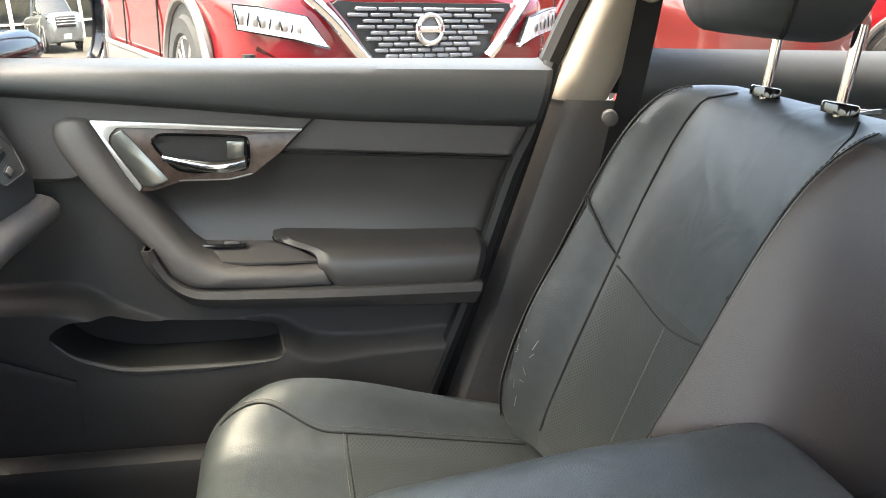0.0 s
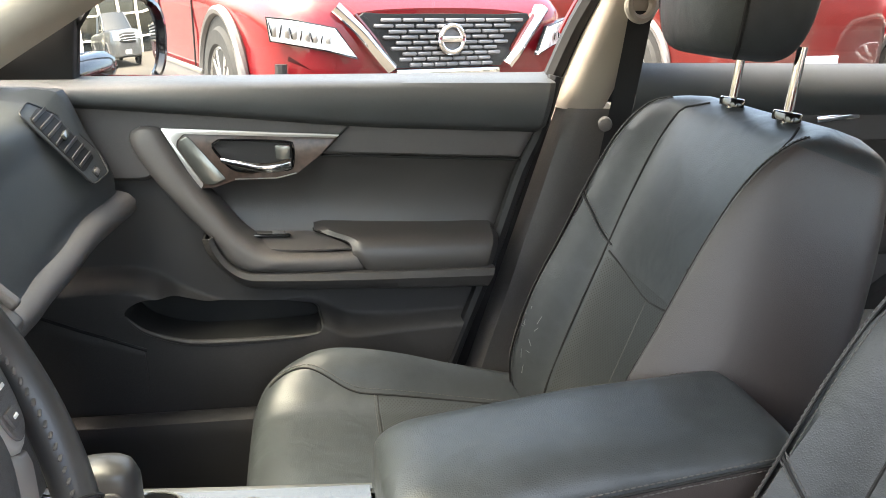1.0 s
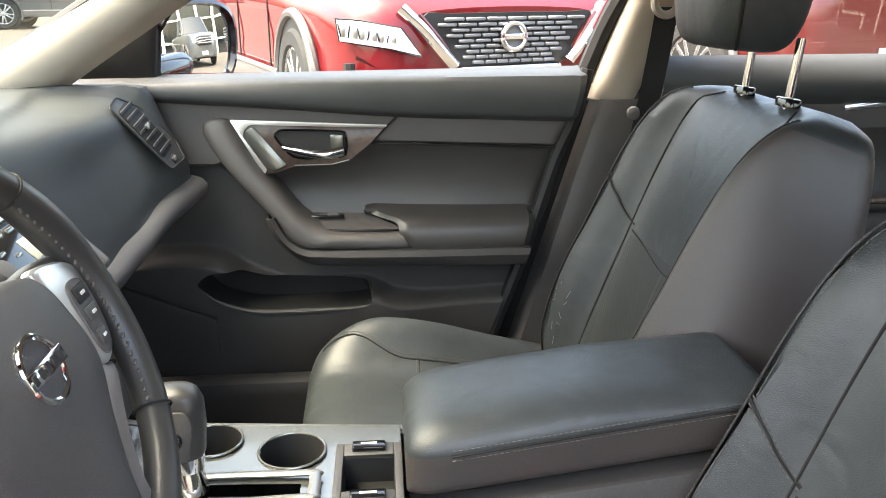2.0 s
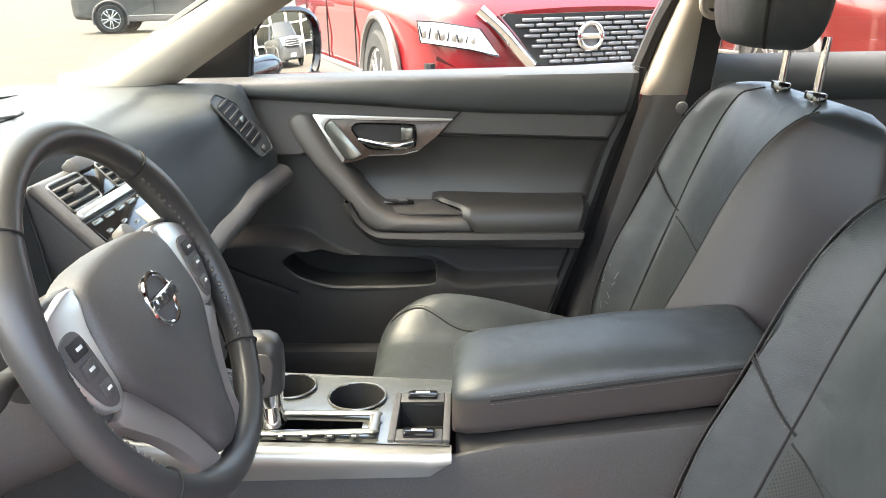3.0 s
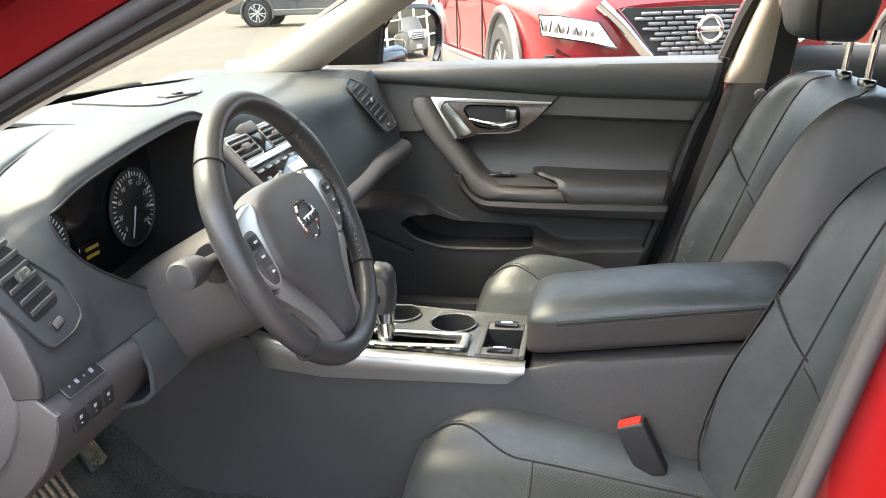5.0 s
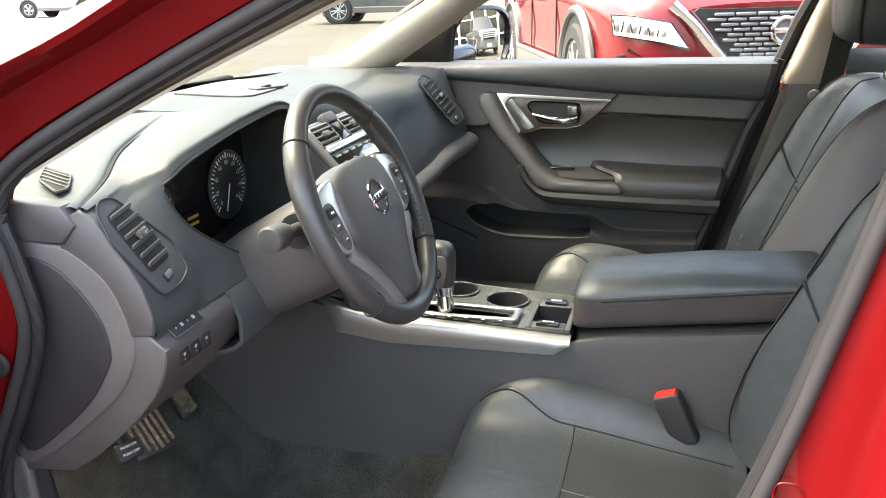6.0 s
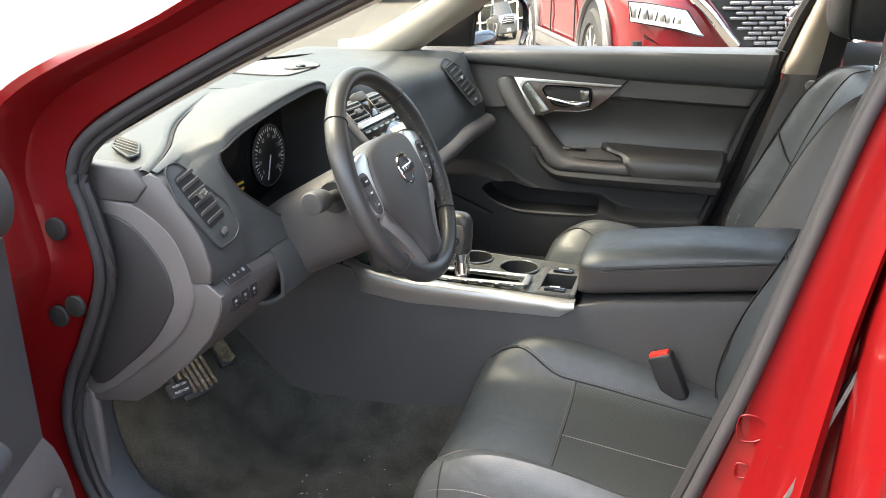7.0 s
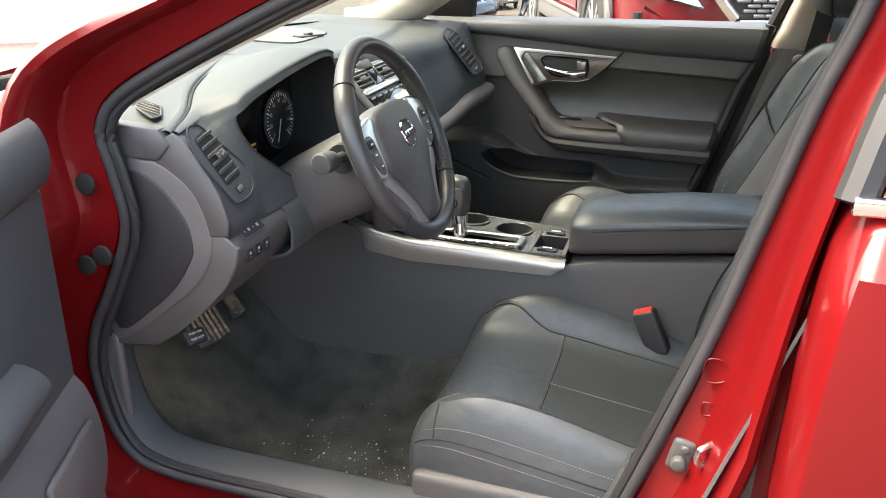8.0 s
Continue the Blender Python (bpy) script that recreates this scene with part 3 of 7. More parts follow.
def concave(x, t):
    """The hollow of the centre panel, t upwards from the armrest to the seam."""
    deep = 0.020 + 0.024 * smooth01((0.25 - x) / 0.4)
    return 1.232 + deep * math.sin(math.pi * (1 - t) ** 0.8 * 0.80)


zarm = lerp([-0.7, 0.4], [0.722, 0.722])
part("centre_panel", band(zarm, lambda x: zseam(x) - 0.0015, concave, x0=lambda t: -0.175 - 0.07 * t, k=40, roll=0.004, edge=0.004), LEATHER_SIDE, pdoor, "black padded centre panel")
part("stitch_line", tube([(x, 1.2255, zseam(x) - 0.001) for x in np.linspace(-0.002, 0.356, 24)], 0.0022, 6), SEAM, pdoor)
part("decor_seam", tube([(-0.004, 1.2215, 0.876), (0.027, 1.2195, 0.908), (0.054, 1.2175, 0.934)], 0.0020, 6), SEAM, pdoor)

# armrest pad, from its slanting seam to the door's rear edge
ASEC = [(1.280, 0.748), (1.266, 0.742), (1.250, 0.737), (1.228, 0.730), (1.205, 0.722), (1.194, 0.710), (1.190, 0.690), (1.192, 0.674), (1.200, 0.666), (1.225, 0.662)]
rows_ = []
for a in np.linspace(0, 1, 46):
    row = []
    for y, z in through_points(ASEC, 44):
        x0_ = -0.018 + 0.068 * smooth01((1.252 - y) / 0.058) + 0.026 * smooth01((0.708 - z) / 0.036)
        e_ = 0.006 * (1 - smooth01(a / 0.05)) + 0.014 * (1 - smooth01((1 - a) / 0.05))
        row.append((x0_ + (XR(max(z, 0.66)) - 0.004 - x0_) * a, y + e_ * (1 if y < 1.24 else 0), z - e_ * 0.6))
    rows_.append(row)
part("door_armrest", thick(sheet(rows_), -0.006), LEATHER_SIDE, pdoor, "black padded door armrest")
part("armrest_seam", tube([r - np.array((0.002, 0.001, 0)) for r in np.array(rows_[0])[8:42]], 0.0013, 6), SEAM, pdoor)

# switch tray between the pull handle and the hollow
TR0, TR1 = through_points([(-0.205, 1.266, 0.733), (-0.11, 1.264, 0.731), (-0.015, 1.258, 0.729)], 16), through_points([(-0.125, 1.202, 0.715), (-0.04, 1.200, 0.711), (0.050, 1.202, 0.711)], 16)
part("switch_tray", thick(sheet([[a + (b - a) * t for t in np.linspace(0, 1, 8)] for a, b in zip(TR0, TR1)]), 0.004), MIDTRIM, pdoor, "charcoal window switch tray")
part("switch_plate", rbox(0.075, 0.020, 0.006, 0.003, 2, Matrix.Translation((-0.098, 1.240, 0.727)) @ pose(0, 0, 0, -14, 0, 0)), GLOSSBLACK, pdoor, "dark window switch plate")
part("window_switch", rbox(0.024, 0.012, 0.010, 0.003, 2, Matrix.Translation((-0.082, 1.238, 0.731)) @ pose(0, 0, 0, -14, 0, 0)), PLASTIC, pdoor, "window switch")

# pull handle: a broad grip that sweeps down from the trim and turns into the armrest's front
PL = through_points([(-0.300, 0.929), (-0.316, 0.918), (-0.317, 0.897), (-0.298, 0.862), (-0.271, 0.823), (-0.222, 0.763), (-0.190, 0.726), (-0.172, 0.694), (-0.145, 0.676), (-0.105, 0.671), (-0.02, 0.667), (0.073, 0.666)], 90)
PR = through_points([(-0.288, 0.930), (-0.266, 0.925), (-0.252, 0.902), (-0.234, 0.869), (-0.207, 0.826), (-0.178, 0.791), (-0.140, 0.744), (-0.104, 0.719), (-0.066, 0.708), (-0.02, 0.706), (0.015, 0.705), (0.050, 0.706)], 90)
rows_ = []
for i_, (l_, r_) in enumerate(zip(PL, PR)):
    yf_ = np.interp(i_, [0, 4, 24, 50, 66, 89], [1.214, 1.204, 1.190, 1.178, 1.176, 1.186])
    row = []
    for q in np.linspace(0, math.pi, 22):
        u = 0.5 + 0.5 * math.copysign(abs(math.cos(q)) ** 0.72, math.cos(q))
        x, z = l_ + (r_ - l_) * (1 - u)
        row.append((x, 1.262 - (1.262 - yf_) * math.sin(q) ** 0.42, z))
    rows_.append(row)
part("pull_handle", sheet(rows_), MIDTRIM, pdoor, "black padded pull handle")

# lip below the handle and the armrest
LU = through_points([(-0.194, 0.744), (-0.187, 0.724), (-0.169, 0.695), (-0.143, 0.677), (-0.104, 0.672), (0.06, 0.668), (0.18, 0.668), (0.306, 0.668)], 60)
LB = through_points([(-0.205, 0.738), (-0.196, 0.711), (-0.174, 0.682), (-0.140, 0.655), (-0.092, 0.646), (0.05, 0.641), (0.17, 0.638), (0.296, 0.636)], 60)
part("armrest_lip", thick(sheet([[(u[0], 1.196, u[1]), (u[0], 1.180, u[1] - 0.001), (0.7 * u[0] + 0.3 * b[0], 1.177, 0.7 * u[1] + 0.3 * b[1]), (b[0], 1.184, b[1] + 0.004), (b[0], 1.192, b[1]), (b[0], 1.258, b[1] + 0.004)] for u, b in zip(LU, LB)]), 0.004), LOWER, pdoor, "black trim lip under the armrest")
part("lip_gap", tube([(x, 1.1795, z) for x, z in LU[4:]], 0.0012, 6), SEAM, pdoor)

# lower panel with its swelling shelf and the map pocket sunk behind the lip
POCK = cr([(-0.347, 0.612), (-0.320, 0.631), (-0.282, 0.632), (-0.243, 0.617), (-0.20, 0.604), (-0.12, 0.599), (-0.032, 0.595), (-0.015, 0.583), (-0.012, 0.560), (-0.035, 0.553), (-0.096, 0.550), (-0.17, 0.549), (-0.246, 0.551), (-0.308, 0.569), (-0.337, 0.592)], 90, closed=True)
SHELF = spline([-0.72, -0.55, -0.44, -0.36, -0.30, -0.25, -0.15, -0.03, 0.04, 0.12, 0.26, 0.40], [0.62, 0.645, 0.659, 0.661, 0.650, 0.617, 0.580, 0.588, 0.556, 0.551, 0.556, 0.560])


def inside(x, z, poly):
    c = False
    for i in range(len(poly)):
        x1, z1 = poly[i - 1]
        x2, z2 = poly[i]
        if (z1 > z) != (z2 > z) and x < (x2 - x1) * (z - z1) / (z2 - z1) + x1:
            c = not c
    return c


def lower(x, z):
    """The lower door face: a recessed wall above, the swelling shelf below, falling back to the foot."""
    amp = 0.068 - 0.034 * smooth01((x + 0.03) / 0.20) - 0.02 * smooth01((-0.42 - x) / 0.2)
    s = SHELF(x) - z
    behind = 0.035 * smooth01((x + 0.215) / 0.03) * smooth01((z - 0.69) / 0.02)
    return 1.252 - amp * smooth01(s / 0.030 + 0.5) + 0.030 * smooth01((s - 0.03) / 0.22) + behind


bm = bmesh.new()
LA, LT = np.linspace(0, 1, 280), np.linspace(0, 1, 180)
grid = []
for a in LA:
    row = []
    for t in LT:
        z = 0.30 + (0.850 - 0.30) * t
        x = -0.70 + (XR(z) + 0.70) * a
        row.append(bm.verts.new((x, lower(x, z), z)))
    grid.append(row)
for i in range(len(LA) - 1):
    for j in range(len(LT) - 1):
        v = (grid[i][j], grid[i + 1][j], grid[i + 1][j + 1], grid[i][j + 1])
        if not inside(sum(q.co.x for q in v) / 4, sum(q.co.z for q in v) / 4, POCK):
            bm.faces.new(v)
bmesh.ops.delete(bm, geom=[v for v in bm.verts if not v.link_faces], context="VERTS")
fine_ = cr(POCK, 900, closed=True)
for v in bm.verts:
    if v.is_boundary and -0.38 < v.co.x < 0.02 and 0.53 < v.co.z < 0.65:
        q = fine_[np.argmin((fine_[:, 0] - v.co.x) ** 2 + (fine_[:, 1] - v.co.z) ** 2)]
        v.co = (q[0], lower(q[0], q[1]), q[1])
bmesh.ops.recalc_face_normals(bm, faces=bm.faces)
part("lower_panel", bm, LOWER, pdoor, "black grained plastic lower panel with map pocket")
pm = POCK.mean(0)
# near-black lining stands in for the shade inside the pocket
part("map_pocket", sheet([[((p[0] - pm[0]) * f + pm[0], (lower(p[0], p[1]) + d) if d < 0.02 else d + 1.25, (p[1] - pm[1]) * f + pm[1]) for p in POCK] for f, d in ((1.03, 0.0006), (1.0, 0.006), (0.985, 0.03), (0.96, 0.036), (0.02, 0.036))], closed_v=True), DARK, pdoor, "map pocket with its inner shade put in as matt black")
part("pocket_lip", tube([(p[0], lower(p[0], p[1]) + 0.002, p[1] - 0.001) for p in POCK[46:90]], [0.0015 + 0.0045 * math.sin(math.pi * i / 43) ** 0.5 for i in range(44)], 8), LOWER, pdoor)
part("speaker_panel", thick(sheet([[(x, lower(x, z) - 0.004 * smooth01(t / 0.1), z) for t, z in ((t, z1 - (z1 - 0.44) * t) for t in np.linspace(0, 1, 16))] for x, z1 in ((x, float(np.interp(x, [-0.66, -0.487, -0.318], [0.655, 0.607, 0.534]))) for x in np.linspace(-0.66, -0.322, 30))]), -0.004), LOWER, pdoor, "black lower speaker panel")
part("panel_groove", tube([(x, lower(x, z) - 0.0015, z) for x, z in cr([(-0.60, 0.645), (-0.487, 0.608), (-0.40, 0.571), (-0.318, 0.535)], 30)], 0.0032, 6), DARK, pdoor)


def dm(y):
    """A plane parallel to the door at depth y: local x along the car, local y up."""
    m = Matrix(((1, 0, 0, 0), (0, 0, -1, y), (0, 1, 0, 0), (0, 0, 0, 1)))
    return m


def trim(pts, y, depth, material, name, label="", bevel=0.002):
    return part(name, plate(pts, depth, dm(y), bevel), material, pdoor, label)


trim(rounded([(-0.265, 0.925), (-0.209, 0.821), (-0.185, 0.823), (-0.151, 0.835), (-0.078, 0.836), (-0.045, 0.844), (-0.004, 0.876), (0.030, 0.911)], 0.006), 1.240, 0.024, WOOD, "decor_trim", "brown metallic decor trim")
trim(rounded([(-0.266, 0.9265), (-0.209, 0.820), (-0.202, 0.829), (-0.243, 0.894), (-0.241, 0.905), (-0.230, 0.9165), (0.024, 0.9075), (0.031, 0.9125)], 0.004), 1.2165, 0.0045, BRIGHT, "chrome_edge", "bright chrome edge of the decor trim", 0.0004)
trim(rounded([(-0.240, 0.894), (-0.201, 0.830), (-0.186, 0.828), (-0.164, 0.838), (-0.223, 0.913), (-0.236, 0.906)], 0.004), 1.2165, 0.003, SMOKE, "silver_inlay", "smoked silver inlay", 0.001)
# satin strip drawn in place of the highlight under the handle bowl
trim([(-0.150, 0.838), (-0.150, 0.8365), (-0.078, 0.8375), (-0.045, 0.8455), (-0.046, 0.847), (-0.079, 0.839)], 1.2165, 0.003, SATIN, "highlight_strip", "thin satin strip drawn for the highlight below the handle bowl", 0.0003)
hb = [(-0.183, 0.893), (-0.176, 0.903), (-0.16, 0.906), (-0.064, 0.902), (-0.051, 0.896), (-0.049, 0.885), (-0.050, 0.864), (-0.058, 0.853), (-0.10, 0.851), (-0.140, 0.852), (-0.160, 0.862)]
hbc = cr(hb, 60, closed=True)
hm = hbc.mean(0)
part("handle_bowl", sheet([[((p[0] - hm[0]) * f + hm[0], y, (p[1] - hm[1]) * f + hm[1]) for p in hbc] for f, y in ((1.03, 1.2125), (0.99, 1.2125), (0.95, 1.2148), (0.6, 1.2152), (0.02, 1.2152))], closed_v=True), FUSE, pdoor, "dark handle recess")
part("bowl_rim", tube([(p[0], 1.2125, p[1]) for p in hbc], 0.0022, 6, closed=True), GLOSSBLACK, pdoor)
lv = through_points([(-0.170, 1.206, 0.873), (-0.145, 1.199, 0.868), (-0.110, 1.194, 0.862), (-0.080, 1.195, 0.861), (-0.054, 1.203, 0.866)], 26)
part("door_handle", sheet([[(x, y + 0.004 * math.cos(q), z + (0.0055 + 0.004 * smooth01(i / 25)) * math.sin(q)) for q in np.linspace(0, 2 * math.pi, 12, endpoint=False)] for i, (x, y, z) in enumerate(lv)], closed_v=True, cap=True), CHROME, pdoor, "chrome inside door handle")
part("lock_tab", rbox(0.026, 0.012, 0.026, 0.003, 2, Matrix.Translation((-0.067, 1.207, 0.885))), SMOKE, pdoor, "silver lock tab")

# door's rear edge and the black gap before the pillar
part("door_edge", tube([(XR(z) + 0.008, 1.235, z) for z in np.linspace(0.36, 1.01, 24)], 0.014, 8), RUBBER, pdoor, "black rubber door edge")
# mirror sail and mirror
part("mirror_sail", plate([(-0.585, 0.990), (-0.400, 0.996), (-0.386, 1.105), (-0.425, 1.098), (-0.50, 1.055)], 0.03, dm(1.27), 0.004), DARK, pdoor, "black triangular mirror mount")
part("window_post", tube([(-0.402, 1.265, 1.0), (-0.39, 1.262, 1.085), (-0.33, 1.235, 1.165)], 0.006, 6), RUBBER, pdoor)

# backing and outer skin of the passenger door
P = []
for z in np.linspace(0.27, 1.0, 20):
    d = 1.30 + 0.10 * math.sin(min(1, (z - 0.2) / 0.75) * math.pi * 0.9) ** 0.6
    P.append([(x, d, z) for x in np.linspace(-0.80, 0.43, 16)])
part("door_skin", thick(sheet(P), 0.01), RED, pdoor, "red painted outer door skin")
part("door_core", rbox(1.20, 0.03, 0.70, 0.01, 2, Matrix.Translation((-0.17, 1.295, 0.65))), DARK, pdoor)
wf = cr([(0.428, 1.285, 1.005), (0.46, 1.26, 1.10), (0.50, 1.22, 1.20), (0.53, 1.17, 1.32), (0.40, 1.13, 1.385), (0.1, 1.14, 1.37), (-0.15, 1.175, 1.29), (-0.34, 1.225, 1.17)], 50)
part("window_frame", tube(wf, 0.019, 8), RUBBER, pdoor, "black window frame")
part("frame_skin", tube([(x - 0.002, y + 0.035, z) for x, y, z in wf if z > 1.07], 0.014, 8), RED, pdoor, "red outer window frame")
gp = []
for k in np.linspace(0, 1, 12):
    z = 0.985 + 0.385 * k
    xa = np.interp(z, [0.98, 1.0, 1.17, 1.29, 1.37], [-0.42, -0.41, -0.34, -0.15, 0.1])
    xb = np.interp(z, [0.98, 1.10, 1.20, 1.37], [0.428, 0.46, 0.50, 0.525])
    gp.append([(xa + (xb - xa) * q, 1.290 - 0.15 * k ** 1.25, z) for q in np.linspace(0, 1, 10)])
dg = part("window_glass", sheet(gp), SIDEGLASS, pdoor, "lightly tinted door window")
dg.visible_shadow = False
pc = [[(np.interp(k, [0, 1], [0.425, 0.525]) + 0.135 * q, 1.312 - 0.135 * k ** 1.25, 0.955 + 0.40 * k) for q in (0, 0.5, 1)] for k in np.linspace(0, 1, 10)]
part("pillar_cover", thick(sheet(pc), 0.006), RUBBER, car, "black outer cover of the centre pillar")

# ---- dashboard ----
dash = thing("dashboard", (-0.7, YC, 0.9), "black soft-touch dashboard with vents and instrument cluster", "dashboard")


def dash_profile(y):
    """Profile of the passenger's pad at a lateral place, from the windscreen base over the top and down the face."""
    u = abs(y - YC)
    x0 = -1.05 + 0.13 * (u / 0.65) ** 2.2
    k = smooth01((y - 0.70) / 0.45)
    xf = np.interp(y, [0.45, 0.64, 0.75, 0.95, 1.1, 1.2], [-0.47, -0.46, -0.425, -0.405, -0.372, -0.335])
    zl = np.interp(y, [0.45, 0.66, 0.75, 0.9, 1.0, 1.06, 1.2], [0.79, 0.745, 0.735, 0.747, 0.769, 0.79, 0.822])
    zt = 0.985 + 0.014 * smooth01((y - 1.02) / 0.14)
    xc = np.interp(y, [0.45, 0.65, 0.8, 1.0, 1.12, 1.15, 1.165], [-0.52, -0.525, -0.535, -0.56, -0.575, -0.55, -0.43])
    m = 0.5 * (xc + xf - 0.03)
    e = smooth01((y - 1.14) / 0.03)
    return [(x0, zt - 0.02), (-0.88, zt), (-0.72, zt), (xc - 0.03, zt - 0.001), (xc - 0.004, zt - 0.003), (xc + 0.012, zt - 0.012 + 0.008 * e), (m + (-0.440 - m) * k * (1 - e), zt - 0.038 + 0.014 * k + 0.016 * e), (xf - 0.042 + 0.008 * k, (zt + zl) / 2 + 0.012 + 0.004 * k), (xf - 0.012 + 0.008 * k, zl + 0.045), (xf, zl + 0.012), (xf - 0.012, zl), (xf - 0.20, zl - 0.03)]


def dash_rows(ys, k=90):
    return [[(x, y, z) for x, z in cr(dash_profile(y), k)] for y in ys]


pad_r = part("dash_pad", thick(sheet(dash_rows(np.linspace(0.455, 1.185, 74))), 0.006), SOFT, dash, "black soft dash pad")
# driver's side: the pad runs from the screen over a crease to the hood, then down a face with the instrument opening
OPEN = cr([(0.022, 0.950), (0.036, 0.964), (0.09, 0.978), (0.20, 0.994), (0.30, 1.004), (0.365, 1.007), (0.393, 0.996), (0.405, 0.95), (0.40, 0.88), (0.38, 0.82), (0.30, 0.792), (0.20, 0.794), (0.135, 0.830), (0.06, 0.882), (0.029, 0.917)], 120, closed=True)
ZCREST = spline([-0.10, -0.03, 0.0, 0.022, 0.05, 0.09, 0.20, 0.30, 0.365, 0.40, 0.46], [0.944, 0.950, 0.957, 0.968, 0.981, 0.990, 1.006, 1.016, 1.018, 1.010, 0.986])
CREASE = [spline([-0.10, 0.0, 0.165, 0.376, 0.47], q) for q in ([-0.492, -0.530, -0.622, -0.70, -0.73], [0.955, 0.968, 0.976, 0.983, 0.984])]
FACE = [spline([0.77, 0.79, 0.815, 0.86, 0.915, 0.948, 0.97], [-0.420, -0.412, -0.408, -0.420, -0.450, -0.478, -0.50]),
        lerp([0.77, 0.83, 0.93, 1.02], [-0.405, -0.425, -0.446, -0.454]), lerp([0.77, 0.83, 0.93, 1.0], [-0.475, -0.47, -0.48, -0.51])]


def dash_face(y, z):
    """How far back the driver's face of the dash stands."""
    a, b, c = (q(z) for q in FACE)
    k, m = smooth01((y + 0.012) / 0.05), smooth01((y - 0.40) / 0.05)
    return (a * (1 - k) + b * k) * (1 - m) + c * m


def driver_column(y):
    zc, cx, cz = ZCREST(y), CREASE[0](y), CREASE[1](y)
    xf = dash_face(y, zc)
    gap = max(0.02, xf - cx)
    dip = 0.006 * smooth01((0.43 - y) / 0.25)
    over = max(cz, zc) if gap > 0.08 else 0.5 * (cz + zc)
    top = through_points([(-1.05 + 0.13 * (abs(y - YC) / 0.65) ** 2.2, 0.952), (-0.92, 0.966), (cx - 0.06, cz - 0.001), (cx - 0.012, cz), (cx, cz - dip), (cx + 0.2 * gap, cz + 0.3 * (over - cz) + 0.001), (cx + 0.6 * gap, over + 0.002), (xf - 0.010, zc + 0.004), (xf, zc - 0.006)], 66)
    return [(x, y, z) for x, z in top] + [(dash_face(y, z), y, z) for z in np.linspace(zc - 0.011, 0.792, 64)] + [(dash_face(y, 0.785) - 0.006, y, 0.784), (dash_face(y, 0.785) - 0.08, y, 0.776)]


bm = bmesh.new()
YS_ = np.concatenate([np.linspace(-0.094, 0.02, 30), np.linspace(0.024, 0.46, 100)])
vv = [[bm.verts.new(p) for p in driver_column(y)] for y in YS_]
for i in range(len(vv) - 1):
    for j in range(len(vv[0]) - 1):
        q = (vv[i][j], vv[i + 1][j], vv[i + 1][j + 1], vv[i][j + 1])
        c = [sum(p.co[a] for p in q) / 4 for a in range(3)]
        if j < 64 or not inside(c[1], c[2], OPEN):
            bm.faces.new(q)
bmesh.ops.delete(bm, geom=[v for v in bm.verts if not v.link_faces], context="VERTS")
fine_ = cr(OPEN, 900, closed=True)
for v in bm.verts:
    if v.is_boundary and 0.0 < v.co.y < 0.43 and v.co.x > -0.6 and 0.787 < v.co.z < 1.03:
        q = fine_[np.argmin((fine_[:, 0] - v.co.y) ** 2 + (fine_[:, 1] - v.co.z) ** 2)]
        v.co = (dash_face(q[0], q[1]), q[0], q[1])
bmesh.ops.recalc_face_normals(bm, faces=bm.faces)
pad_l = part("dash_pad", bm, SOFT, dash, "black soft dash pad with the instrument hood")
# rim of the instrument opening
rim = [(dash_face(y, z), y, z) for y, z in OPEN]
back = [(-0.548, 0.225 + (p[1] - 0.225) * 0.93, 0.885 + (p[2] - 0.885) * 0.84) for p in rim]
mid_ = [((p[0] + b[0]) / 2, (p[1] * 0.45 + b[1] * 0.55), (p[2] * 0.45 + b[2] * 0.55)) for p, b in zip(rim, back)]
inr = [(p[0] - 0.004, 0.225 + (p[1] - 0.225) * 0.985, 0.885 + (p[2] - 0.885) * 0.975) for p in rim]
part("cluster_well", sheet([rim, inr, mid_, back], closed_v=True), DARK, dash, "dark instrument well")
part("cluster_rim", tube(rim, 0.0018, 8, closed=True), FUSE, dash)
part("cluster_face", plate([(p[1], p[2]) for p in back], 0.004, Matrix(((0, 0, 1, -0.550), (1, 0, 0, 0), (0, 1, 0, 0), (0, 0, 0, 1)))), GLOSSBLACK, dash, "black instrument face")
# face beside and below the instruments
low_rows = []
for y in np.linspace(0.074, 0.425, 26):
    low_rows.append([(x, y, z) for x, z in cr([(-0.425, 0.792), (-0.412, 0.782), (-0.404, 0.765), (-0.398, 0.74), (-0.42, 0.70), (-0.60, 0.67)], 18)])
part("lower_dash", thick(sheet(low_rows), 0.006), SOFT, dash, "black dash face below the instruments")


def gauge(yc, zc, r, name):
    m = Matrix(((0, 0, 1, -0.544), (1, 0, 0, yc), (0, 1, 0, zc), (0, 0, 0, 1)))
    g = part(name, disc(r, 0.004, m), FUSE, dash, "black round dial with white marks")
    for i, a in enumerate(np.linspace(225, -45, 33)):
        c, s = math.cos(radians(a)), math.sin(radians(a))
        big = i % 4 == 0
        L = 0.010 if big else 0.006
        part("tick", rbox(L, 0.0030 if big else 0.0018, 0.001, 0.0003, 1, m @ Matrix.Translation((c * (r - 0.008), s * (r - 0.008), 0.0045)) @ pose(0, 0, 0, 0, 0, a)), WHITE, g)
    part("dial_ring", ring(r, 0.0016, m @ Matrix.Translation((0, 0, 0.004))), GREYPLASTIC, g)
    return g, m


